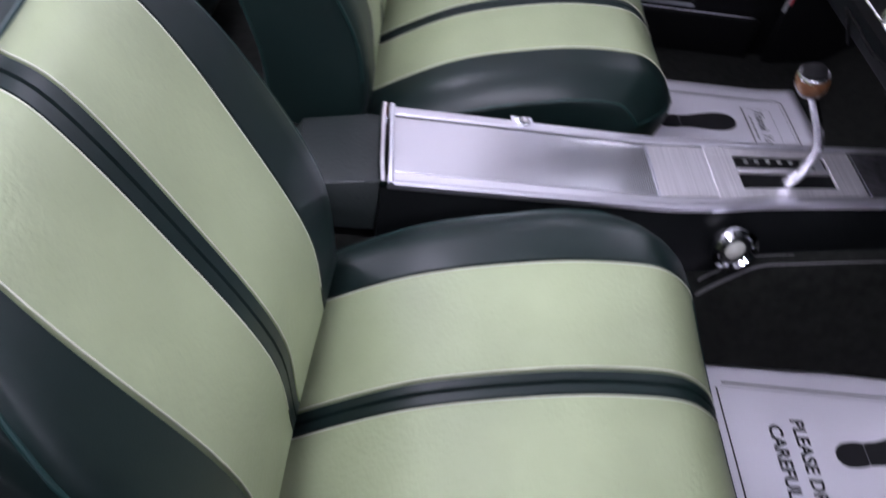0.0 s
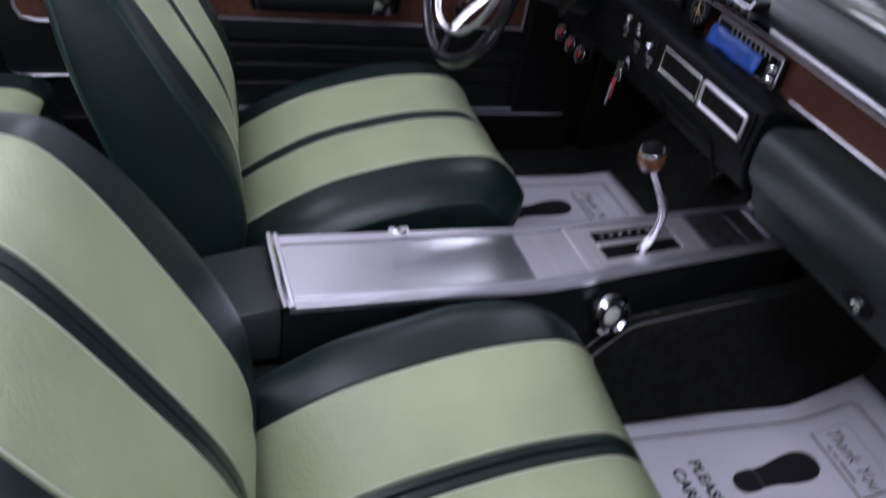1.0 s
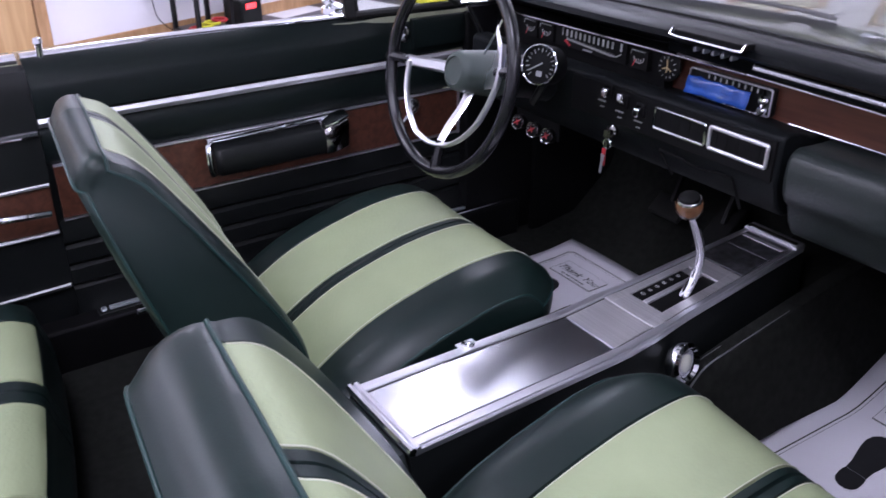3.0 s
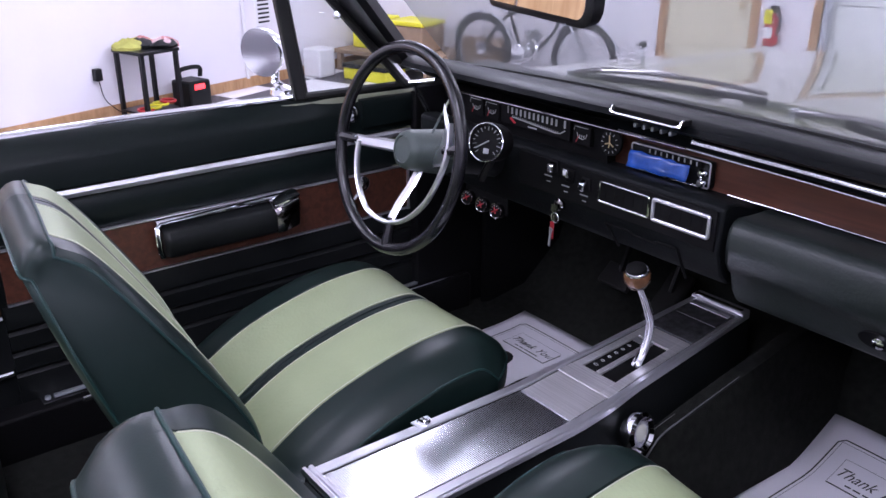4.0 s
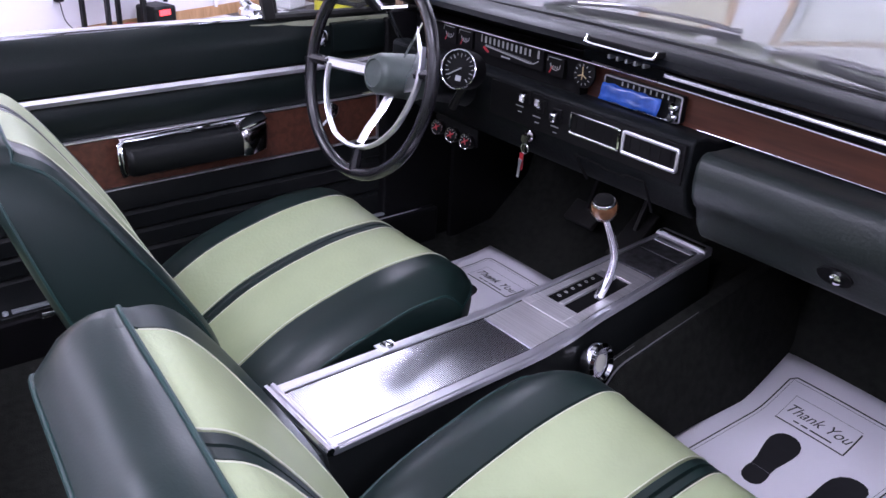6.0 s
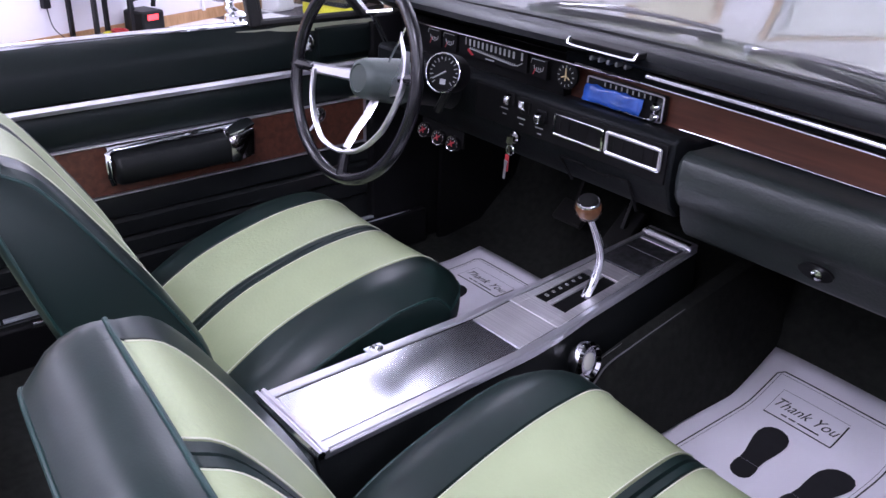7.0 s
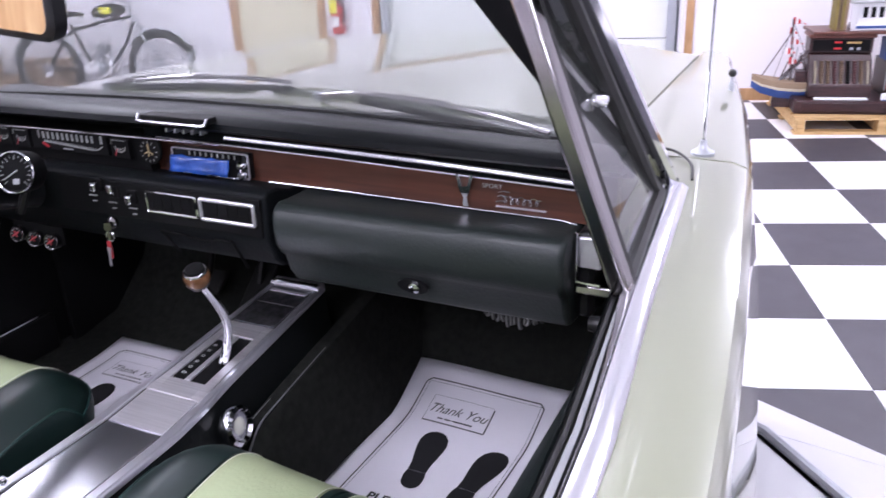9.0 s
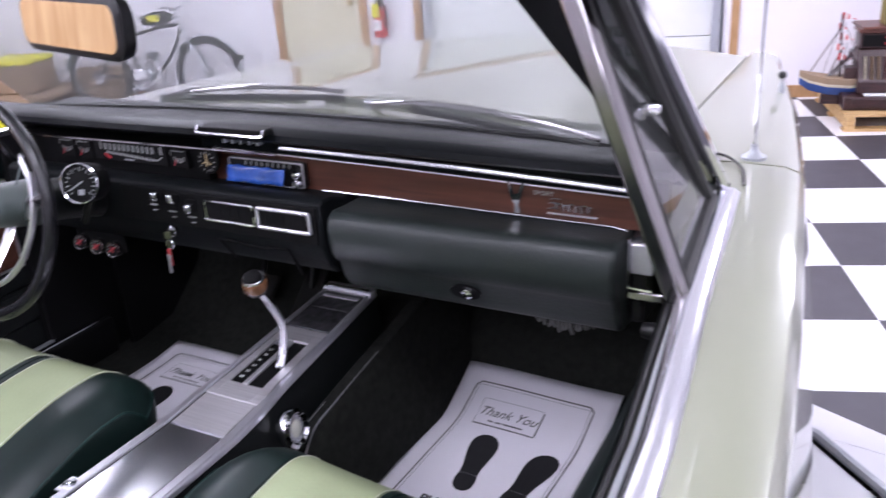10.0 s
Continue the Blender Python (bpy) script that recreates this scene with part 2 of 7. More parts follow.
def tube(pts, r, bm=None, seg=10, closed=False, flat=1.0):
    """A round rod along a line; r may be a number or a list."""
    P = [Vector(p) for p in pts]
    n = len(P)
    rings = []
    up = Vector((0.13, 0.21, 0.97))
    for i, p in enumerate(P):
        d = (P[(i + 1) % n] - P[i - 1]) if closed else (P[min(i + 1, n - 1)] - P[max(i - 1, 0)])
        d.normalize()
        a = up - d * up.dot(d)
        if a.length < 0.15:
            a = Vector((1, 0, 0)) - d * d.x
        a.normalize()
        up = a
        b = d.cross(a)
        rr = r[i] if isinstance(r, (list, tuple)) else r
        rings.append([p + (a * math.cos(2 * math.pi * k / seg) + b * math.sin(2 * math.pi * k / seg) * flat) * rr for k in range(seg)])
    if closed:
        rings.append(rings[0])
        bm = bm or bmesh.new()
        V = [[bm.verts.new(p) for p in ring] for ring in rings[:-1]]
        for i in range(n):
            for j in range(seg):
                bm.faces.new((V[i][j], V[i][(j + 1) % seg], V[(i + 1) % n][(j + 1) % seg], V[(i + 1) % n][j]))
        return bm
    return loft(rings, bm)


def lathe(profile, m=None, seg=28, bm=None):
    """A turned form round z from (radius, height) pairs."""
    rings = [[(m or Matrix()) @ Vector((r * math.cos(2 * math.pi * k / seg), r * math.sin(2 * math.pi * k / seg), h)) for k in range(seg)]
             for r, h in profile]
    return loft(rings, bm)


def prism(outline, h0, h1, m=None, bm=None):
    """A flat outline in x, y given thickness along z."""
    mm = m or Matrix()
    return loft([[mm @ Vector((x, y, h0)) for x, y in outline], [mm @ Vector((x, y, h1)) for x, y in outline]], bm)


def yz_sweep(profile, x0, x1, bm=None, cuts=1):
    """An outline in (y, z) pulled along x."""
    return loft([[Vector((x0 + (x1 - x0) * i / cuts, y, z)) for y, z in profile] for i in range(cuts + 1)], bm)


def xz_sweep(profile, y0, y1, bm=None):
    return loft([[Vector((x, y0, z)) for x, z in profile], [Vector((x, y1, z)) for x, z in profile]], bm)


def round_rect(w, h, r, n=5):
    out = []
    for cx, cy, a0 in ((w / 2 - r, h / 2 - r, 0), (-w / 2 + r, h / 2 - r, 90), (-w / 2 + r, -h / 2 + r, 180), (w / 2 - r, -h / 2 + r, 270)):
        for k in range(n + 1):
            a = math.radians(a0 + 90 * k / n)
            out.append((cx + r * math.cos(a), cy + r * math.sin(a)))
    return out


def frame_bar(w, h, r, t, depth, m):
    """A rectangular rim with a round section."""
    pts = [m @ Vector((x, y, 0)) for x, y in round_rect(w, h, r)]
    return tube(pts, t, closed=True, seg=8)


def disc_m(p, n, spin=0.0):
    """A pose with z along n."""
    q = Vector(n).to_track_quat("Z", "Y").to_matrix().to_4x4()
    return Matrix.Translation(p) @ q @ Matrix.Rotation(spin, 4, "Z")
# ---------------- garage shell ----------------
FLOOR = -0.62
TILE = 0.61
WALL_F, WALL_L, WALL_R, WALL_B, CEIL = 7.86, -6.38, 6.4, -6.0, 3.0


def wall(name, a0, a1, b0, b1, z0, z1, label):
    ob = part(name, box(a0, a1, b0, b1, z0, z1, ROOM_M), M_WALL, smooth=False)
    return tagged(ob, label, "wall", kind="structure")


# the front wall is made of pieces round its two openings
GD0, GD1, GDT = -1.15, 1.73, 1.9
WALL_E = 7.45
SD0, SD1, SDT = -2.62, -1.78, 1.42
wall("wall_front", WALL_L - 0.15, SD0 - 0.06, WALL_F, WALL_F + 0.15, FLOOR, CEIL, "white painted garage wall behind the bicycle")
wall("wall_front_pier", SD1 + 0.06, GD0 - 0.06, WALL_F, WALL_F + 0.15, FLOOR, CEIL, "narrow white wall between the two doors")
wall("wall_front_end", GD1 + 0.006, WALL_R + 0.15, WALL_E, WALL_F + 0.15, FLOOR, CEIL, "white painted garage wall behind the pallet")
wall("wall_over_door", SD0 - 0.06, SD1 + 0.06, WALL_F, WALL_F + 0.15, SDT + 0.06, CEIL, "white wall above the cream door")
wall("wall_over_garage_door", GD0 - 0.06, GD1 + 0.004, WALL_F, WALL_F + 0.15, GDT + 0.06, CEIL, "white wall above the garage door")
wall("wall_left", WALL_L - 0.15, WALL_L, WALL_B, WALL_F, FLOOR, CEIL, "white painted garage wall with oak baseboard")
wall("wall_right", WALL_R, WALL_R + 0.15, WALL_B, WALL_E, FLOOR, CEIL, "plain white garage wall")
wall("wall_back", WALL_L - 0.15, WALL_R + 0.15, WALL_B - 0.15, WALL_B, FLOOR, CEIL, "plain white garage wall")
ceiling = part("ceiling", box(WALL_L - 0.15, WALL_R + 0.15, WALL_B - 0.15, WALL_F + 0.15, CEIL, CEIL + 0.1, ROOM_M), M_CEIL, smooth=False)
tagged(ceiling, "plain white garage ceiling", "ceiling", kind="structure")
floor = part("floor", box(WALL_L - 0.15, WALL_R + 0.15, WALL_B - 0.15, WALL_F + 0.15, FLOOR - 0.1, FLOOR - 0.008, ROOM_M), M_TILEB, smooth=False)
tagged(floor, "black and white checkered garage floor", "floor", kind="structure")

for a in (-5.25, -2.08, 0.5, 3.5):
    for b in (-3.0, -1.0, 2.68, 5.6) + ((3.46,) if a == -2.08 else ()):
        lamp = thing("ceiling_light", "square white ceiling light panel", "ceiling light", "ceiling lights")
        part("housing", box(a - 0.34, a + 0.34, b - 0.34, b + 0.34, CEIL - 0.05, CEIL - 0.004, ROOM_M), M_CEIL, lamp, smooth=False)
        part("diffuser", box(a - 0.30, a + 0.30, b - 0.30, b + 0.30, CEIL - 0.19, CEIL - 0.05, ROOM_M), M_LAMP, lamp, smooth=False)


def trim(name, a0, a1, b0, b1, z0, z1, label):
    return tagged(part(name, box(a0, a1, b0, b1, z0, z1, ROOM_M), M_OAKTRIM, smooth=False, bevel=0.004), label, "trim", kind="structure")


trim("baseboard_left", WALL_L, WALL_L + 0.02, 2.84, WALL_F - 0.02, FLOOR, FLOOR + 0.11, "oak baseboard along the white wall")
trim("baseboard_front", WALL_L + 0.02, SD0 - 0.1, WALL_F - 0.02, WALL_F, FLOOR, FLOOR + 0.11, "oak baseboard along the white wall")
trim("baseboard_end", GD1 + 0.10, WALL_R, WALL_E - 0.02, WALL_E, FLOOR, FLOOR + 0.11, "oak baseboard behind the pallet")
for nm, x0, x1, t in (("door_trim", SD0, SD1, SDT), ("garage_door_trim", GD0, GD1, GDT)):
    w = 0.075
    trim(nm, x0 - w, x0, WALL_F - 0.025, WALL_F + 0.1, FLOOR, t + w, "oak door casing")
    if nm == "door_trim":
        trim(nm, x1, x1 + w, WALL_F - 0.025, WALL_F + 0.1, FLOOR, t + w, "oak door casing")
    else:
        trim(nm, x1 + 0.026, x1 + 0.096, WALL_E - 0.022, WALL_E, FLOOR, t + w, "oak casing on the edge of the wall")
    trim(nm, x0, x1, WALL_F - 0.025, WALL_F + 0.1, t, t + w, "oak door casing")

M_CREAM = mat("cream_door_paint", (0.66, 0.62, 0.45), 0.45, noise_amt=0.03, noise_scale=2)
M_GDOOR = mat("white_door_panel", (0.74, 0.76, 0.74), 0.5, noise_amt=0.04, noise_scale=3)
M_STEEL = mat("grey_steel", (0.42, 0.44, 0.47), 0.4, 0.6, noise_amt=0.1)
M_RED = mat("red_paint", (0.50, 0.025, 0.03), 0.35, noise_amt=0.08)
M_DULLRED = mat("dull_red_paint", (0.22, 0.025, 0.025), 0.45, noise_amt=0.2, noise_scale=14)
M_YELLOW = mat("yellow_plastic", (0.72, 0.68, 0.03), 0.45, noise_amt=0.08)
M_GREY = mat("grey_plastic", (0.35, 0.36, 0.37), 0.5, noise_amt=0.1)
M_CLOTH = mat("pink_cloth", (0.55, 0.25, 0.25), 0.9, noise_amt=0.2, noise_scale=20)
M_ROUGHWOOD = wood_mat("pallet_pine", (0.46, 0.28, 0.11), (0.66, 0.45, 0.22), 0.7, (3, 30, 30))
M_DARKWOOD = wood_mat("dark_mahogany", (0.020, 0.008, 0.009), (0.050, 0.019, 0.019), 0.35, (6, 40, 40))
M_MAHOG = wood_mat("red_mahogany", (0.09, 0.030, 0.022), (0.16, 0.062, 0.045), 0.35, (6, 40, 40))
M_BRASS = mat("aged_brass", (0.55, 0.38, 0.16), 0.35, 1.0, noise_amt=0.2, noise_scale=30)
M_BLUE = mat("blue_paint", (0.04, 0.09, 0.28), 0.5, noise_amt=0.15, noise_scale=12)
M_CREAMP = mat("cream_hull_paint", (0.62, 0.56, 0.42), 0.5, noise_amt=0.12, noise_scale=14)
M_BROWN = mat("brown_cardboard", (0.28, 0.20, 0.13), 0.8, noise_amt=0.15, noise_scale=6)
M_WHITE = mat("white_plastic", (0.78, 0.78, 0.79), 0.4, noise_amt=0.03)
M_DECK = mat("pale_grey_metal_deck", (0.60, 0.60, 0.62), 0.45, 0.0, noise_amt=0.06, noise_scale=3, wear=0.1)

# cream side door and white sectional garage door
d1 = thing("door_1", "closed cream painted flush door with round knob", "door")
tagged(d1, kind="structure")
part("leaf", box(SD0, SD1, WALL_F + 0.01, WALL_F + 0.055, FLOOR + 0.005, SDT, ROOM_M), M_CREAM, d1, bevel=0.004)
kn = room(SD1 - 0.09, WALL_F - 0.03, 0.34)
part("knob", lathe([(0.001, 0.035), (0.022, 0.033), (0.028, 0.018), (0.022, 0.004), (0.012, 0.0), (0.012, -0.04), (0.03, -0.042), (0.03, -0.046), (0.001, -0.047)],
                   disc_m(kn, -RB)), M_BRASS, d1)
d2 = thing("garage_door", "closed white sectional garage door", "garage door")
tagged(d2, kind="structure")
nsec = 5
for i in range(nsec):
    z0 = FLOOR + (GDT - FLOOR) * i / nsec + 0.004
    z1 = FLOOR + (GDT - FLOOR) * (i + 1) / nsec - 0.004
    part("panel", box(GD0 + 0.02, GD1 - 0.02, WALL_F + 0.02, WALL_F + 0.06, z0, z1, ROOM_M), M_GDOOR, d2, bevel=0.006)
for a in (GD0 + 0.06, GD1 - 0.06):
    part("track", box(a - 0.04, a + 0.04, WALL_F - 0.06, WALL_F - 0.03, FLOOR, GDT, ROOM_M), M_STEEL, d2, bevel=0.004)

# ---------------- turntable under the car ----------------
deck = thing("display_turntable", "round pale grey metal car platform with sloping skirt", "platform")
DC = Vector((-0.3, -0.1, 0))
SEG = 16


def ring_pt(r, k, z):
    a = 2 * math.pi * (k + 0.42) / SEG
    return DC + Vector((r * math.cos(a), r * math.sin(a), z))


part("deck_plate", loft([[ring_pt(1.98, k, z) for k in range(SEG)] for z in (-0.10, -0.006)]), M_DECK, deck, bevel=0.004)
part("edge_rail", tube([ring_pt(2.0, k, 0.004) for k in range(SEG)], 0.014, closed=True, seg=8), M_STEEL, deck)
for k in range(SEG):
    a0, a1, b0, b1 = ring_pt(2.02, k, -0.008), ring_pt(2.02, k + 1, -0.008), ring_pt(3.02, k, FLOOR + 0.01), ring_pt(3.02, k + 1, FLOOR + 0.01)
    s = (a1 - a0) * 0.003
    top = [a0 + s, b0 + s * 1.5, b1 - s * 1.5, a1 - s]
    bm = loft([[p - Vector((0, 0, 0.012)) for p in top], top])
    pnl = part("skirt_panel", bm, M_DECK, deck, smooth=False)
    c = (a0 + a1) * 0.32 + (b0 + b1) * 0.18
    n = (a1 - a0).cross(b0 - a0)
    n = n if n.z > 0 else -n
    part("screw", lathe([(0.012, 0.0), (0.011, 0.004), (0.001, 0.006)], disc_m(c, n), 12), M_STEEL, pnl)
part("plinth", loft([[ring_pt(1.5, k, z) for k in range(SEG)] for z in (FLOOR, -0.1)]), M_BLACK, deck)

# ---------------- seats ----------------
STRIPE = 0.080


def stations(panel, stripe=STRIPE):
    """Places across a seat, closer together at its seams."""
    half = [-1.0, -0.992, -0.975, -0.94, -0.88, -0.82, -0.76, -panel - 0.010, -panel, -panel + 0.010, -0.50, -0.35, -0.20, -stripe - 0.008, -stripe, -stripe + 0.008, -0.03, -0.010, 0.0]
    return half + [-s for s in half[-2::-1]]


def pale(s, panel, stripe=STRIPE):
    return stripe < abs(s) < panel


def pad(loop, half, light, drop=None, crown=0.02, flank=0.05, start=0.80, bulge=None, seams=99, panel=0.645, warp=None, stripe=STRIPE):
    """A padded seat form: a side outline in (y, z) repeated across with rounded flanks; light(j) tells which points of the outline show the pale panels, drop(p, a) lowers the outline towards the sides, bulge(j, a) swells it."""
    L = [Vector((0, y, z)) for y, z in loop]
    n = len(L)
    nor = []
    for i in range(n):
        d = L[(i + 1) % n] - L[i - 1]
        nor.append(Vector((0, d.z, -d.y)).normalized())
    c = sum(L, Vector()) / n
    if sum((p - c).dot(q) for p, q in zip(L, nor)) < 0:
        nor = [-q for q in nor]
    rings = []
    ST = stations(panel, stripe)
    for s in ST:
        a = abs(s)
        inset = flank * max(0, (a - start) / (1 - start)) ** 2.4 + crown * a * a
        seam = abs(a - panel) < 0.002 or abs(a - stripe) < 0.002 or a < 0.006
        ring = []
        for j, (p, q) in enumerate(zip(L, nor)):
            r = p - q * (inset + (0.005 if seam and j < seams else 0.0))
            if bulge:
                r = r + bulge(j, a)
            if drop:
                r = r - drop(r, a)
            ring.append(Vector((math.copysign(warp(p, a), s) * half if warp else s * half, r.y, r.z)))
        rings.append(ring)

    def mi(i, j):
        sm = (ST[i] + ST[i + 1]) / 2
        return 1 if pale(sm, panel, stripe) and light(j) else 0
    return loft(rings, mats=mi), rings


UPV = Vector((0, -0.458, 0.889))


def back_height(p):
    """How far up the backrest a point lies: 0 at the hinge, 1 at the top edge."""
    return max(0.0, (p - Vector((0, 0.0, 0.50))).dot(UPV) / 0.44)


def back_drop(p, a):
    """Top of a backrest: slightly hollow in the middle, rounded at the corners."""
    w = max(0.0, min(1.0, (-0.225 - p.y) / 0.06))
    c = 1 - math.sqrt(1 - (0.985 * a) ** 4)
    return UPV * (back_height(p) ** 2 * ((1 - w) * (-0.028 * a ** 2 + 0.034 * c) + w * (-0.008 * a ** 2 + 0.022 * c)))


def back_warp(p, a):
    """The backrest narrows to its top, where the pale panels reach almost to its edge."""
    k = min(1.0, back_height(p))
    e = 0.591 + 0.179 * k ** 3
    f = a * e / 0.70 if a < 0.70 else e + (a - 0.70) * (1 - e) / 0.30
    return f * (1 - 0.298 * k ** 4.56)


def bucket_seat(label, xc, yc, back, lift, turn, lean, set_cushion, thin=0.0):
    seat = thing("bucket_seat", label, "car seat", "front bucket seats", pose(xc, yc, 0))
    cl = spline([(0, -0.06, 0.38), (0, -0.02, 0.420), (0, 0.10, 0.496), (0, 0.24, 0.5412), (0, 0.342, 0.5549), (0, 0.4005, 0.5472), (0, 0.4437, 0.5031),
                 (0, 0.4367, 0.44), (0, 0.40, 0.395), (0, 0.18, 0.375)], 6, True)
    corner = lambda p, a: Vector((0, 0.040 * max(0.0, (a - 0.66) / 0.34) ** 2 * max(0.0, min(1.0, (p.y - 0.22) / 0.18)), 0))
    bm, rings = pad([(p.y, p.z + lift) for p in cl], 0.2693, lambda j: j < 46, corner, crown=-0.0118, flank=0.0384, start=0.6941, panel=0.6051, stripe=0.0572)
    dx, dy, yaw, roll = set_cushion
    cm = Matrix.Translation((dx, dy, 0)) @ Matrix.Rotation(yaw, 4, "Z") @ Matrix(((1, 0, 0, 0), (0, 1, 0, 0), (roll, 0, 1, 0), (0, 0, 0, 1)))
    bm.transform(cm)
    rings = [[cm @ p for p in r] for r in rings]
    cush = part("seat_cushion", bm, [M_DARKV, M_LIGHTV], seat, "dark green and pale green striped vinyl cushion")
    # backrest outline: padded front, flat boxing over the top, back panel
    front = spline([(0, 0.010, 0.46), (0, -0.0147, 0.588), (0, -0.0951, 0.7366), (0, -0.1724, 0.854), (0, -0.221, 0.884)], 6)
    top = spline([(0, -0.221, 0.884), (0, -0.245, 0.888), (0, -0.272, 0.881), (0, -0.294, 0.858)], 2)[1:]
    rear_ = spline([(0, -0.294, 0.858), (0, -0.277, 0.80), (0, -0.246, 0.70), (0, -0.205, 0.58), (0, -0.157, 0.44), (0, -0.10, 0.40), (0, 0.0, 0.41)], 4)[1:]
    top = [Vector((0, -0.221 + (p.y + 0.221) * (0.073 - thin) / 0.073, p.z)) for p in top]
    rear_ = [Vector((0, p.y + thin * min(1.0, max(0.0, (p.z - 0.40) / 0.12)), p.z)) for p in rear_]
    bl = front + top + rear_
    jf, jb = len(front) - 1, len(front) + len(top) - 1
    bm, rings2 = pad([(p.y, p.z) for p in bl], 0.2524, lambda j: j < jf, back_drop, crown=0.0, flank=0.012, start=0.92,
                     bulge=lambda j, a: Vector((0, 0.889, 0.458)) * (-0.0096 * (1 - min(a / 0.985, 1) ** 1.6) * math.sqrt(max(0, 1 - (j / jf) ** 7)) * (0.70 + 0.30 * min(1, max(0, j / jf - 0.2) / 0.6))) if j < jf else Vector(), seams=jf, panel=0.70, warp=back_warp)

    def set_back(p):
        """The backrest is turned a little on its hinge and leans to one side."""
        inner = -1 if xc > 0 else 1
        k = min(1.0, back_height(p))
        outer = max(0.0, -inner * p.x / 0.18)
        return p + Vector(back) + Vector((0, turn * p.x, lean * inner * max(0.0, inner * p.x) * k)) - UPV * (0.055 * outer ** 2 * k * k)
    for v in bm.verts:
        v.co = set_back(v.co)
    rings2 = [[set_back(p) for p in r] for r in rings2]
    back = part("backrest", bm, [M_DARKV, M_LIGHTV], seat, "dark green backrest with pale green panels")
    m = len(stations(0.7)) - 1
    # piping round the top edge of the cushion and round both edges of the backrest
    part("piping", tube([rings[1][j] for j in range(2, 37)] + [rings[k][36] for k in range(2, m - 1)] + [rings[m - 1][j] for j in range(36, 1, -1)], 0.0020, seg=8), M_PIPE, cush)
    part("piping", tube([rings2[1][j] for j in range(2, jf)] + [rings2[k][jf] for k in range(1, m)] + [rings2[m - 1][j] for j in range(jf - 1, 1, -1)], 0.0024, seg=8), M_PIPE, back)
    nb = len(bl) - 8
    part("piping", tube([rings2[1][j] for j in range(nb, jb, -1)] + [rings2[k][jb] for k in range(1, m)] + [rings2[m - 1][j] for j in range(jb + 1, nb)], 0.0024, seg=8), M_PIPE, back)
    part("boxing_stitching", tube([rings2[1][jf].lerp(rings2[1][jb], 0.05) + Vector((-0.0012, 0, 0)), rings2[1][jf].lerp(rings2[1][jb], 0.5) + Vector((-0.0012, 0, 0.003)), rings2[1][jb] + Vector((-0.0012, 0, 0))], 0.0014, seg=5), M_THREAD, back)
    # stitched seams beside the pale panels
    for i, s in enumerate(stations(0.6051, 0.0572)):
        if pale(s, 0.6051, 0.0572) and (abs(abs(s) - 0.5951) < 0.001 or abs(abs(s) - 0.0652) < 0.001):
            part("stitching", tube([rings[i][k] + Vector((0, 0.0002, 0.0004)) for k in range(4, 38)], 0.0009, seg=4), M_THREAD, cush)
    for i, s in enumerate(stations(0.70)):
        if pale(s, 0.70) and (abs(abs(s) - 0.69) < 0.001 or abs(abs(s) - STRIPE - 0.008) < 0.001):
            part("stitching", tube([rings2[i][k] + Vector((0, 0.0004, 0.0002)) for k in range(2, jf)], 0.0008, seg=4), M_THREAD, back)
    part("seat_base", box(-0.20, 0.20, 0.02, 0.36, 0.268, 0.39), M_BLACK, seat, bevel=0.01)
    part("seat_latch", tube(spline([(-0.235, -0.10, 0.40), (-0.245, -0.12, 0.42), (-0.245, -0.16, 0.425)], 4), 0.006), M_CHROME, seat)
    return seat


bucket_seat("driver's dark and pale green striped vinyl bucket seat", -0.385, 0.0, (-0.0017, -0.0086, 0.0154), 0.0104, -0.080, -0.133, (-0.0116, 0.0222, -0.0455, 0.017), 0.028)
bucket_seat("passenger's dark and pale green striped vinyl bucket seat", 0.415, -0.055, (0.0122, -0.0297, 0.0217), 0.0135, -0.109, 0.002, (-0.0045, -0.0079, -0.0193, -0.0581))

rear = thing("rear_bench", "dark and pale green vinyl rear bench seat", "car seat")
rl = spline([(0, -0.98, 0.36), (0, -0.95, 0.45), (0, -0.7, 0.475), (0, -0.45, 0.50), (0, -0.37, 0.485), (0, -0.345, 0.44), (0, -0.35, 0.33), (0, -0.6, 0.30)], 6, True)
for xc in (-0.385, 0.335):
    bm, rr = pad([(p.y, p.z) for p in rl], 0.355, lambda j: 4 < j < 27, crown=0.02)
    sd = 1 if xc > 0 else -1
    for v in bm.verts:
        v.co.x += xc
        v.co.y += -0.014 + 0.165 * sd * (v.co.x - xc)
    part("seat_cushion", bm, [M_DARKV, M_LIGHTV], rear)
bl2 = spline([(0, -0.90, 0.44), (0, -1.00, 0.66), (0, -1.06, 0.82), (0, -1.10, 0.85), (0, -1.15, 0.84), (0, -1.16, 0.6), (0, -1.06, 0.40)], 6, True)
for xc in (-0.385, 0.335):
    bm, rr = pad([(p.y, p.z) for p in bl2], 0.355, lambda j: j < 16, crown=0.02)
    for v in bm.verts:
        v.co.x += xc
    part("backrest", bm, [M_DARKV, M_LIGHTV], rear)

# ---------------- car body ----------------
car = thing("convertible_car", "pale green convertible car with its top down", "car")
# carpeted floor with toe board and tunnel
prof = [(-1.15, 0.22), (-1.15, 0.265), (0.92, 0.265), (1.02, 0.30), (1.12, 0.42), (1.17, 0.62), (1.17, 0.75), (1.20, 0.75), (1.20, 0.40), (1.10, 0.24), (0.95, 0.22)]
part("carpet", yz_sweep(prof, -0.80, 0.76), M_CARPET, car, "dark green-black loop carpet")
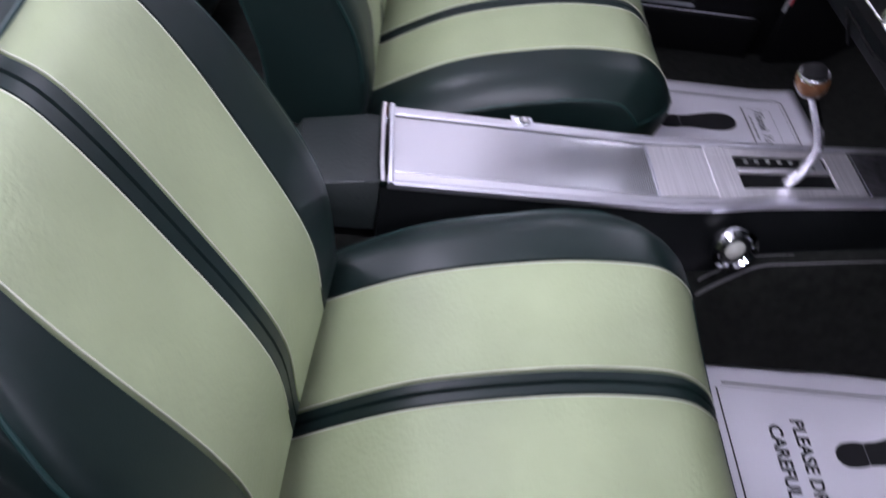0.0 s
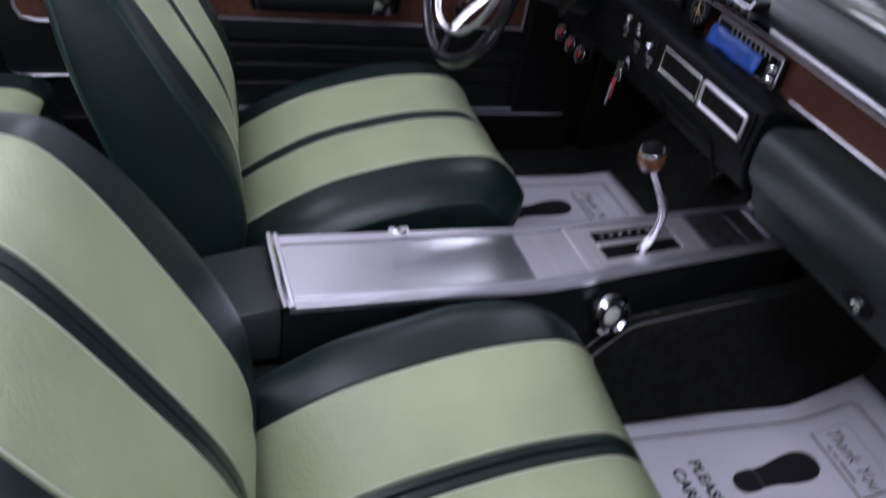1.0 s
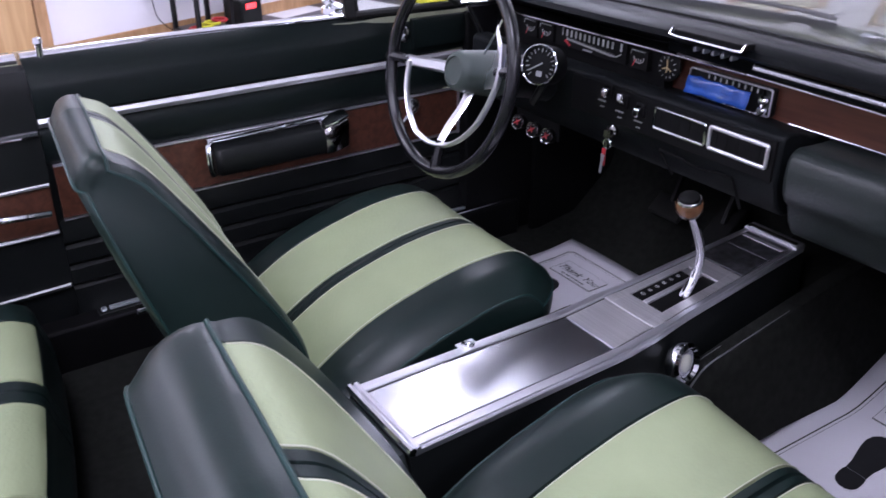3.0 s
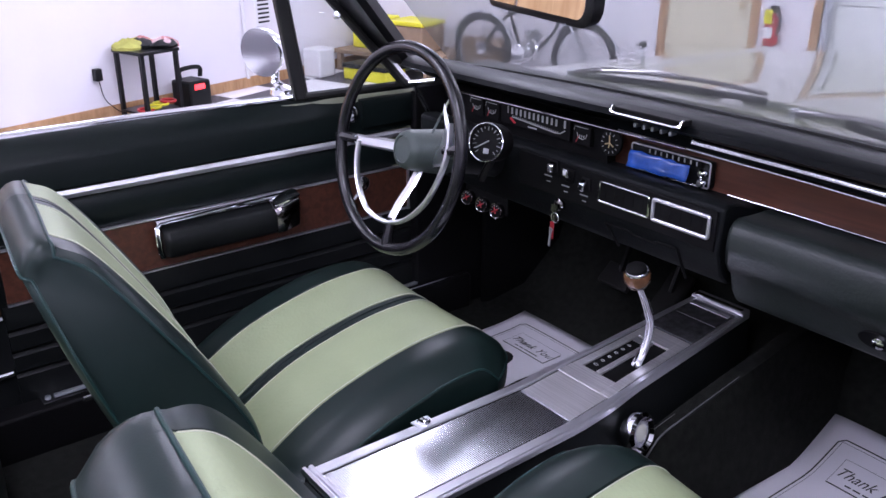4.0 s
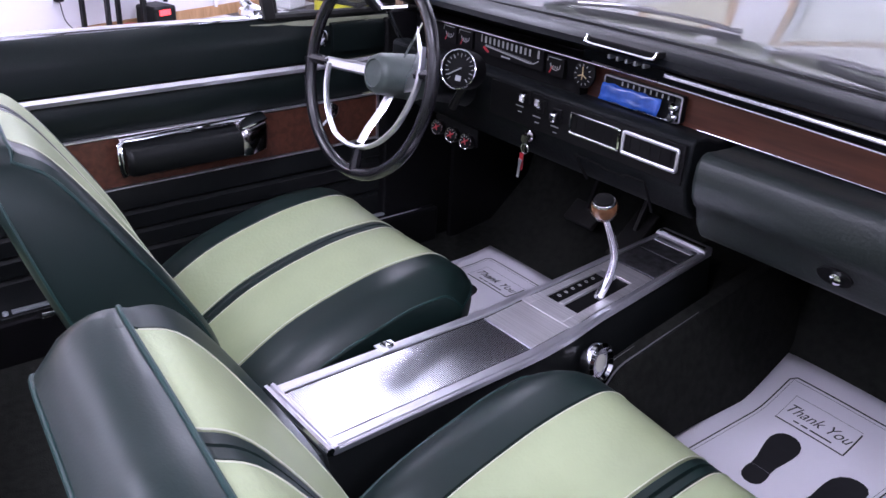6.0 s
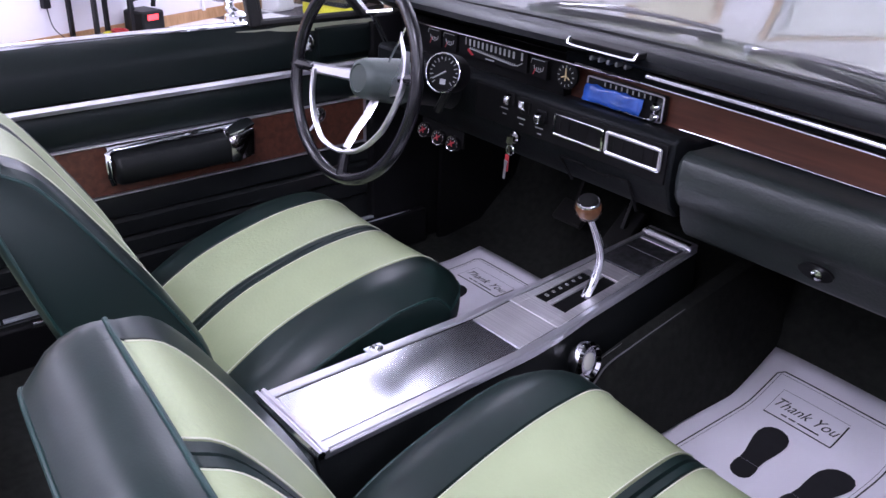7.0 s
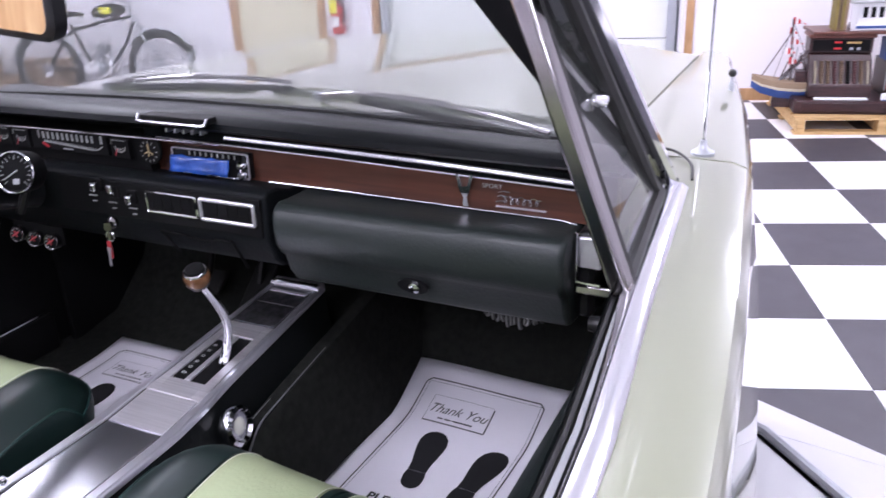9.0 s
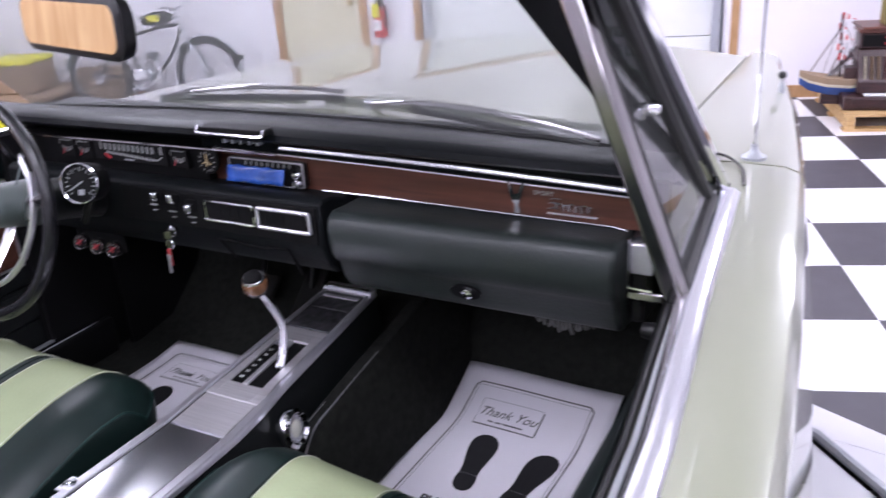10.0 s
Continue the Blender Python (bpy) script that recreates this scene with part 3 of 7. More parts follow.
tun = [(-0.15, 0.26), (-0.135, 0.33), (-0.10, 0.40), (-0.05, 0.43), (0.05, 0.43), (0.10, 0.40), (0.135, 0.33), (0.15, 0.26)]
part("floor_tunnel", loft([[Vector((x, -1.1, z)) for x, z in tun], [Vector((x, 0.55, z)) for x, z in tun],
                           [Vector((x * 1.25, 1.15, 0.26 + (z - 0.26) * 1.3)) for x, z in tun]]), M_CARPET, car, "dark carpet over the tunnel")
part("underbody", box(-0.70, 0.64, -1.8, 1.75, 0.16, 0.22), M_BLACK, car)


def outer_x(y):
    """Half width of the body from its middle line at x = -0.03."""
    pts = [(-2.2, 0.80), (-1.6, 0.90), (-0.9, 0.93), (-0.2, 0.940), (0.16, 0.937), (0.56, 0.902), (1.0, 0.853), (1.415, 0.790), (1.85, 0.70), (2.05, 0.67)]
    for (a, p), (b, q) in zip(pts, pts[1:]):
        if y <= b:
            return p + (q - p) * (y - a) / (b - a)
    return pts[-1][1]


def inner_x(y):
    pts = [(-2.2, 0.66), (-0.4, 0.80), (0.08, 0.815), (0.45, 0.782), (0.78, 0.760), (0.95, 0.72), (1.415, 0.60), (2.05, 0.50)]
    for (a, p), (b, q) in zip(pts, pts[1:]):
        if y <= b:
            return p + (q - p) * (y - a) / (b - a)
    return pts[-1][1]


def belt_x(y, s):
    """Inner edge of the belt mouldings; on the passenger's side they lie a little further in."""
    return inner_x(y) - (0.004 + 0.018 * max(0.0, min(1.0, (y + 0.2) / 0.9)) if s > 0 else 0.0)


def belt_z(y):
    return 0.862 if y < 0.6 else 0.862 - 0.006 * (y - 0.6)


MIDX = -0.03


def hood_edge(y):
    """Half width of the hood, whose sides run straight ahead."""
    return 0.612 - 0.008 * (y - 1.0)


def side_ring(y, s, inner_drop=0.10):
    """Cross-section of a fender or door shell, from the inside top over the shoulder down to the sill."""
    front = y > 0.96
    xo, xi, z = outer_x(y), hood_edge(y) if front else inner_x(y), belt_z(y)
    o = [(xi, z - inner_drop), (xi, z - 0.003), (xi + 0.0025, z + 0.0003), (xi + 0.03, z + 0.003), (xo - 0.035, z + 0.000), (xo - 0.014, z - 0.007), (xo - 0.003, z - 0.024), (xo, z - 0.05),
         (xo + 0.016, z - 0.16), (xo + 0.030, z - 0.27), (xo + 0.004, z - 0.31), (xo - 0.005, z - 0.48), (xo - 0.05, z - 0.60), (xo - 0.09, z - 0.60), (xo - 0.12 if front else xi + 0.02, z - 0.35)]
    return [Vector((MIDX + s * x, y, zz)) for x, zz in o]


for s in (-1, 1):
    nm = "driver" if s < 0 else "passenger"
    ys = [-0.232, -0.1, 0.1, 0.3, 0.5, 0.7, 0.86, 0.955]
    part(nm + "_door", loft([side_ring(y, s) for y in ys]), M_PAINT, car, "pale green painted door shell")
    ys = [0.963, 1.1, 1.25, 1.4, 1.55, 1.7, 1.85, 1.95]
    part("fender", loft([side_ring(y, s, 0.05) for y in ys]), M_PAINT, car, "pale green front fender")
    ys = [-2.1, -1.7, -1.3, -0.9, -0.6, -0.4, -0.240]
    part("quarter_panel", loft([side_ring(y, s) for y in ys]), M_PAINT, car, "pale green rear quarter panel")
    # bright belt moulding along the top of the door, with a black seal inside it
    for y0, y1, w0 in ((-0.232, 0.80, "m"), (-1.3, -0.240, "m")):
        n = 8
        yy = [y0 + (y1 - y0) * i / n for i in range(n + 1)]
        part("belt_moulding", loft([[Vector((MIDX + s * (belt_x(y, s) + 0.013 + dx), y, belt_z(y) + dz)) for dx, dz in ((0.000, 0.002), (0.002, 0.010), (0.012, 0.0135), (0.028, 0.011), (0.036, 0.005), (0.036, -0.004), (0.0, -0.004))] for y in yy]),
             M_CHROME, car, "bright chrome belt moulding")
        part("window_seal", loft([[Vector((MIDX + s * (belt_x(y, s) + dx), y, belt_z(y) + dz)) for dx, dz in ((0.003, -0.03), (0.003, 0.002), (0.006, 0.005), (0.010, 0.003), (0.0125, -0.03))] for y in yy]),
             M_RUBBER, car)

# rear deck, hood, cowl and nose
part("rear_deck", loft([[Vector((MIDX + s * w, y, z)) for s, w, z in ((-1, inner_x(y), 0.84), (-1, inner_x(y) * 0.5, 0.855), (0, 0, 0.86), (1, inner_x(y) * 0.5, 0.855), (1, inner_x(y), 0.84), (1, inner_x(y), 0.7), (-1, inner_x(y), 0.7))]
                        for y in (-2.15, -1.8, -1.4, -1.2)]), M_PAINT, car, "pale green trunk lid")


def hood_ring(y):
    w = hood_edge(y) - 0.0012
    e = belt_z(y) + 0.001
    k = 0.060 - 0.02 * (y - 0.9)
    top = [(-1, 0.0), (-0.97, 0.005), (-0.72, 0.45), (-0.45, 0.80), (-0.2, 0.96), (0, 1.0), (0.2, 0.96), (0.45, 0.80), (0.72, 0.45), (0.97, 0.005), (1, 0.0)]
    return [Vector((MIDX + x * w, y, e + h * k)) for x, h in top] + [Vector((MIDX + w, y, e - 0.03)), Vector((MIDX - w, y, e - 0.03))]


part("hood", loft([hood_ring(y) for y in (1.03, 1.15, 1.3, 1.45, 1.6, 1.75, 1.9)]), M_PAINT, car, "glossy pale green hood")
part("nose_panel", loft([[Vector((MIDX + x * outer_x(y), y, z)) for x, z in ((-1, 0.80), (-0.5, 0.86), (0, 0.88), (0.5, 0.86), (1, 0.80), (1, 0.35), (-1, 0.35))] for y in (1.905, 2.0)]),
     M_PAINT, car, bevel=0.02)


def glass_y(x):
    u = abs(x - MIDX) / 0.69
    return 0.835 - 0.07 * u ** 2.2


xs = [MIDX + 0.69 * k / 12 for k in range(-12, 13)]
part("cowl", loft([[Vector((x, glass_y(x) + 0.012, 0.915 + 0.012 * (1 - (abs(x - MIDX) / 0.69) ** 2))), Vector((x, (glass_y(x) + 1.025) / 2, 0.922 + 0.012 * (1 - (abs(x - MIDX) / 0.69) ** 2) - 0.02 * abs(x - MIDX))),
                    Vector((x, 1.025, hood_ring(1.03)[0].z + 0.055 * (1 - (abs(x - MIDX) / 0.72) ** 1.6) + 0.002)), Vector((x, 1.025, 0.78)), Vector((x, glass_y(x) + 0.012, 0.78))] for x in xs]),
     M_PAINT, car, "pale green cowl panel below the windshield")
M_SLOT = mat("shaded_slot", (0.17, 0.185, 0.155), 0.6)
bm = bmesh.new()
for k in range(46):
    x = MIDX - 0.02 + 0.0125 * k
    add_box(bm, x, x + 0.0040, glass_y(x) + 0.075, glass_y(x) + 0.112, 0.920, 0.9375 - 0.02 * abs(x - MIDX))
part("cowl_grille", bm, M_SLOT, car, "dark slots of the cowl air intake", smooth=False, kind="stuff")
bm = bmesh.new()
for k in range(28):
    x = MIDX - 0.42 + 0.0125 * k
    add_box(bm, x, x + 0.0040, glass_y(x) + 0.075, glass_y(x) + 0.112, 0.920, 0.9375 - 0.02 * abs(x - MIDX))
part("cowl_grille", bm, M_SLOT, car, "dark slots of the cowl air intake", smooth=False, kind="stuff")

# windshield: glass, pillars and header
TOPZ = 1.30


def wpt(x, k):
    """Windshield sheet: k = 0 at the base, 1 at the header."""
    u = (x - MIDX) / 0.69
    return Vector((MIDX + u * (0.69 - 0.06 * k), glass_y(x) - 0.385 * k + 0.015 * k * u * u, 0.925 + (TOPZ - 0.925) * k))


bm = bmesh.new()
grid = [[bm.verts.new(wpt(x, k / 6)) for x in xs] for k in range(7)]
for i in range(6):
    for j in range(24):
        bm.faces.new((grid[i][j], grid[i][j + 1], grid[i + 1][j + 1], grid[i + 1][j]))
ws = part("windshield", bm, M_GLASS, car, "clear curved windshield glass")
ws.visible_shadow = False
part("windshield_seal", tube([wpt(x, 0.0) for x in xs], 0.008, seg=6), M_RUBBER, car)
for s in (-1, 1):
    shift = Vector((-0.076, -0.059, 0)) if s < 0 else Vector()
    base = wpt(MIDX + s * 0.69, 0) + shift
    top = wpt(MIDX + s * 0.69, 1) + shift
    line = [base.lerp(top, k / 6) for k in range(7)]
    out = Vector((s, 0.0, 0))
    rings = []
    for p in line:
        c = p + out * 0.012
        w = 0.055 * max(0, (p.z - 0.95) / 0.35)
        rings.append([c + Vector((s * dx, dy, 0)) for dx, dy in ((-0.050 - w, -0.020), (-0.044 - w, -0.040), (-0.004, -0.052), (0.024, -0.040), (0.034, -0.01), (0.020, 0.022), (-0.030 - w, 0.016))])
    part("windshield_pillar", loft(rings), M_BLACK, car, "black windshield pillar")
    part("pillar_moulding", tube([p + Vector((s * 0.062, -0.026, 0.0)) for p in [base.lerp(top, -0.17)] + line], 0.011, seg=8), M_CHROME, car, "chrome moulding on the pillar")
    # wind-wing: rear post, lower rail and its glass
    pb = Vector((MIDX + s * 0.786, 0.42, 0.868))
    pt_ = Vector((MIDX + s * 0.650, 0.42, 1.235)) if s > 0 else Vector((-0.832, 0.37, 1.235))
    part("vent_window_post", loft([[p + Vector((s * dx, dy, 0)) for dx, dy in ((-0.012, -0.014), (0.010, -0.012), (0.012, 0.012), (-0.010, 0.014))] for p in (pb, pb.lerp(pt_, 0.5), pt_)]),
         M_POST if s > 0 else M_RUBBER, car, "bright edged post of the vent window", bevel=0.004)
    part("post_seal", tube([pb + Vector((s * 0.004, 0.018, 0)), pt_ + Vector((s * 0.004, 0.018, 0))], 0.007, seg=6), M_RUBBER, car)
    fb = Vector((MIDX + s * 0.752, 0.75, 0.872)) if s > 0 else Vector((-0.806, 0.70, 0.872))
    part("vent_window_rail", tube([pb + Vector((0, 0, 0.006)), fb], 0.009, seg=8), M_RUBBER, car)
    ft = top + Vector((s * 0.062, -0.02, -0.02))
    part("vent_seal", tube([fb + Vector((-s * 0.004, -0.010, 0.0)), ft + Vector((-s * 0.004, -0.010, 0.0))], 0.010, seg=8), M_RUBBER, car)
    bm = bmesh.new()
    bm.faces.new([bm.verts.new(v) for v in (pb, fb, ft, pt_)])
    g = part("vent_window_glass", bm, M_VENT, car, smooth=False)
    g.visible_shadow = False
    lp = fb.lerp(ft, 0.42) + Vector((-s * 0.012, -0.03, 0))
    part("vent_latch", lathe([(0.001, 0.012), (0.008, 0.010), (0.010, 0.0), (0.008, -0.006), (0.001, -0.008)], disc_m(lp, (-s * 0.8, -0.6, 0.2)), 14), M_CHROME, car, "chrome vent window latch")
hdr = [wpt(x, 1.0) for x in xs]
part("windshield_header", loft([[p + Vector((0, dy, dz)) for dy, dz in ((0.02, -0.03), (0.03, 0.0), (0.0, 0.03), (-0.06, 0.03), (-0.07, 0.0), (-0.03, -0.03))] for p in hdr]), M_BLACK, car, "black windshield header")

# wipers lie on the cowl
def wiper(label, p0, p1, pivot):
    w = thing("windshield_wiper", label, "wiper", "windshield wipers")
    p0, p1, pivot = Vector(p0), Vector(p1), Vector(pivot)
    part("blade", tube([p0, p0.lerp(p1, 0.5) + Vector((0, 0, 0.003)), p1], 0.006, seg=6), M_RUBBER, w)
    part("holder", tube(spline([p0 + Vector((0, 0, 0.012)), p0.lerp(p1, 0.3) + Vector((0, 0, 0.02)), p0.lerp(p1, 0.7) + Vector((0, 0, 0.02)), p1 + Vector((0, 0, 0.012))], 4), 0.004, seg=6), M_POST, w)
    part("arm", tube(spline([pivot, pivot.lerp(p0.lerp(p1, 0.5), 0.4) + Vector((0, 0, 0.018)), p0.lerp(p1, 0.5) + Vector((0, 0, 0.024))], 5), 0.0055, seg=6), M_POST, w)
    part("pivot_cap", lathe([(0.010, -0.012), (0.009, 0.006), (0.004, 0.010), (0.001, 0.011)], Matrix.Translation(pivot), 12), M_STEEL, w)


wiper("black wiper lying on the driver's half of the cowl", (-0.36, 0.875, 0.935), (0.0, 0.905, 0.945), (-0.47, 0.90, 0.925))
wiper("black wiper lying on the passenger's half of the cowl", (0.17, 0.87, 0.94), (0.55, 0.775, 0.925), (0.06, 0.90, 0.935))

cord = thing("black_cord", "thin black cord lying on the fender by the pillar", "cord")
part("cord", tube(spline([(0.655, 0.985, 0.868), (0.70, 0.965, 0.869), (0.735, 0.91, 0.868), (0.752, 0.83, 0.868)], 6), 0.0022, seg=6), M_RUBBER, cord)
ant = thing("radio_antenna", "thin chrome radio antenna on the fender", "antenna")
ab = Vector((0.74, 0.99, 0.862))
part("base", lathe([(0.019, -0.006), (0.019, 0.003), (0.011, 0.007), (0.006, 0.014), (0.005, 0.022), (0.001, 0.022)], Matrix.Translation(ab), 16), M_STEEL, ant)
part("rod", tube([ab + Vector((0, 0, 0.018)), ab + Vector((0.004, 0, 0.80))], 0.0026, seg=6), M_CHROME, ant)
for s, lab in ((-1, "driver"), (1, "passenger")):
    q = Vector((MIDX + s * 0.742, 1.50, 0.866))
    ti = part("turn_indicator", lathe([(0.006, -0.02), (0.006, 0.004), (0.0035, 0.008), (0.0030, 0.020), (0.001, 0.021)], disc_m(q, (0, 0, 1)), 12), M_STEEL, car, "small turn signal stalk on the fender")
    part("lens", lathe([(0.001, -0.012), (0.007, -0.010), (0.009, 0.0), (0.006, 0.010), (0.001, 0.012)], disc_m(q + Vector((0, 0, 0.026)), (0, -1, 0.1)), 12), M_RUBBER, ti, "dark rounded head")
for x in (-0.76, 0.70):
    for y in (1.53, -1.60):
        whl = part("wheel", lathe([(0.20, -0.09), (0.30, -0.095), (0.325, -0.06), (0.325, 0.06), (0.30, 0.095), (0.20, 0.09)], disc_m((x - 0.06 * (1 if x > 0 else -1), y, 0.322), (1, 0, 0)), 28), M_RUBBER, car)
        part("rim", lathe([(0.01, -0.06), (0.19, -0.07), (0.2, -0.085), (0.2, 0.085), (0.19, 0.07), (0.01, 0.06)], disc_m((x - 0.06 * (1 if x > 0 else -1), y, 0.322), (1, 0, 0)), 24), M_STEEL, whl)

# ---------------- inner door trims ----------------
def door_trim(s, nm):
    """Upholstered inner side of a door; s is the side."""
    t = thing("door_trim_panel", "dark green vinyl door panel of the %s's side with walnut inset and armrest" % nm, "door panel", "door panels")
    X = (lambda d: -0.80 + d) if s < 0 else (lambda d: 0.748 - d)
    # the panel's back never passes the body's inner line
    XC = lambda d, y, z: s * (min(s * X(d), s * MIDX + belt_x(y, s) + 0.003) if z > 0.84 else s * X(d))
    mk = lambda prof, ya, yb: loft([[Vector((XC(d, y, z), y, z)) for d, z in prof] for y in [ya + (yb - ya) * k / 8 for k in range(9)]])
    y0, y1 = -0.2345, 0.86
    # padded upper roll, recessed band, lower panel
    part("upper_roll", mk([(-0.06, 0.860), (-0.042, 0.870), (-0.030, 0.867), (-0.012, 0.853), (0.000, 0.838), (0.006, 0.822), (0.008, 0.775), (-0.004, 0.766), (-0.06, 0.766)], y0, y1), M_DOORV, t)
    part("band", mk([(-0.06, 0.766), (-0.006, 0.766), (-0.006, 0.752), (0.002, 0.742), (0.004, 0.70), (-0.004, 0.682), (-0.06, 0.682)], y0, y1), M_DOORV, t)
    part("middle", mk([(-0.06, 0.682), (-0.005, 0.682), (-0.005, 0.565), (-0.06, 0.565)], y0, y1), M_BLACKV, t)
    part("lower_panel", mk([(-0.06, 0.565), (-0.002, 0.565), (0.004, 0.545), (0.004, 0.52), (-0.004, 0.512), (0.004, 0.505), (0.004, 0.475), (-0.004, 0.467), (0.004, 0.460), (0.004, 0.43), (-0.004, 0.422),
                            (0.002, 0.415), (-0.004, 0.25), (-0.06, 0.25)], y0, y1), M_BLACKV, t)
    part("chrome_strip", mk([(-0.008, 0.768), (0.006, 0.769), (0.010, 0.762), (0.006, 0.753), (-0.008, 0.753)], y0, 0.70), M_SATIN, t, "bright chrome strip")
    # walnut inset with thin chrome edges
    part("wood_inset", mk([(-0.006, 0.672), (0.000, 0.672), (0.000, 0.570), (-0.006, 0.570)], y0 + 0.01, 0.69), M_WOODV, t, "dark walnut veneer inset")
    for z in (0.676, 0.566):
        part("inset_edge", mk([(-0.006, z + 0.0017), (0.003, z + 0.0017), (0.003, z - 0.0017), (-0.006, z - 0.0017)], y0 + 0.01, 0.695), M_SATIN, t)
    part("inset_end", mk([(-0.006, 0.679), (0.004, 0.679), (0.004, 0.563), (-0.006, 0.563)], 0.69, 0.696), M_SATIN, t)
    # armrest: black pad in a chrome tray with a raised chrome pull at its front end
    prf = [(-0.004, 0.660), (0.018, 0.662), (0.040, 0.656), (0.050, 0.640), (0.050, 0.612), (0.042, 0.601), (-0.004, 0.599)]
    arm = part("armrest", loft([[Vector((X(d * w), y, 0.630 + (z - 0.630) * h)) for d, z in prf] for y, w, h in ((0.070, 0.85, 0.86), (0.078, 1.0, 1.0), (0.20, 1.0, 1.0), (0.318, 1.0, 1.0))]), M_BLACKV, t, "black padded armrest", bevel=0.003)
    part("armrest_rail", tube([(X(0.010), 0.370, 0.674), (X(0.012), 0.22, 0.671), (X(0.014), 0.075, 0.667), (X(0.022), 0.064, 0.662), (X(0.030), 0.061, 0.650), (X(0.032), 0.061, 0.616), (X(0.030), 0.066, 0.601)], 0.0042, seg=8, flat=1.5), M_CHROME, arm, "chrome rail round the armrest")
    part("rail_top", mk([(0.0, 0.665), (0.0, 0.672), (0.014, 0.673), (0.016, 0.666)], 0.066, 0.372), M_CHROME, arm, "chrome top rail of the armrest")
    part("armrest_end", loft([[Vector((X(d), y, z)) for d, z in q] for y, q in (
        (0.312, ((0.0, 0.660), (0.020, 0.663), (0.046, 0.655), (0.053, 0.640), (0.053, 0.604), (0.0, 0.602))),
        (0.330, ((0.0, 0.668), (0.022, 0.672), (0.050, 0.663), (0.057, 0.651), (0.055, 0.604), (0.0, 0.602))),
        (0.372, ((0.0, 0.676), (0.020, 0.678), (0.042, 0.668), (0.046, 0.660), (0.040, 0.606), (0.0, 0.604))),
        (0.381, ((0.0, 0.672), (0.014, 0.673), (0.030, 0.664), (0.034, 0.655), (0.028, 0.612), (0.0, 0.610))))]), M_POST, arm, "dark polished door pull end of the armrest", bevel=0.0015)
    part("pull_cap", loft([[Vector((X(d), y, z)) for d, z in ((0.004, h), (0.020, h + 0.003), (dd, h - 0.004), (dd, h - 0.007), (0.004, h - 0.003))] for y, h, dd in ((0.318, 0.6655, 0.040), (0.345, 0.676, 0.050), (0.376, 0.680, 0.040))]), M_CHROME, arm, "chrome cap of the door pull")
    # window crank and vent crank
    for y, z in ((0.536, 0.824), (0.56, 0.655)):
        cr = part("window_crank", lathe([(0.018, 0.0), (0.018, 0.006), (0.010, 0.012), (0.001, 0.014)], disc_m((X(0.004), y, z), (-s, 0, 0)), 16), M_CHROME, t, "chrome window crank")
        part("crank_arm", tube(spline([(X(0.014), y, z), (X(0.022), y - 0.02, z - 0.012), (X(0.028), y - 0.05, z - 0.035)], 4), 0.005, seg=6), M_CHROME, cr)
        part("crank_knob", lathe([(0.001, 0.022), (0.009, 0.02), (0.011, 0.008), (0.007, 0.0)], disc_m((X(0.028), y - 0.05, z - 0.035), (-s, 0, 0)), 12), M_BLACK, cr)
    part("lock_knob", lathe([(0.006, -0.01), (0.006, 0.018), (0.009, 0.022), (0.008, 0.03), (0.001, 0.032)], Matrix.Translation((X(-0.04), -0.20, 0.872)), 12), M_CHROME, t, "chrome door lock knob")
    return t


# linings and firewall are near-black: footwell shade put into their colour
for s in (-1, 1):
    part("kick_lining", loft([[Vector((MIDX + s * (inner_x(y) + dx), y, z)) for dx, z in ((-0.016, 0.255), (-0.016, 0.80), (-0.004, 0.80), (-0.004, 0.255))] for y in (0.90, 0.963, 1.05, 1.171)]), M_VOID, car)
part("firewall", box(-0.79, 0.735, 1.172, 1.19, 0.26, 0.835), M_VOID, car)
part("door_corner_filler", loft([[Vector((x, y, z)) for x, z in ((-0.800, 0.79), (-0.784, 0.79), (-0.784, 0.842), (-0.790, 0.852), (-0.800, 0.854))] for y in (0.56, 0.72)]), M_DOORV, car)
door_trim(-1, "driver")
door_trim(1, "passenger")


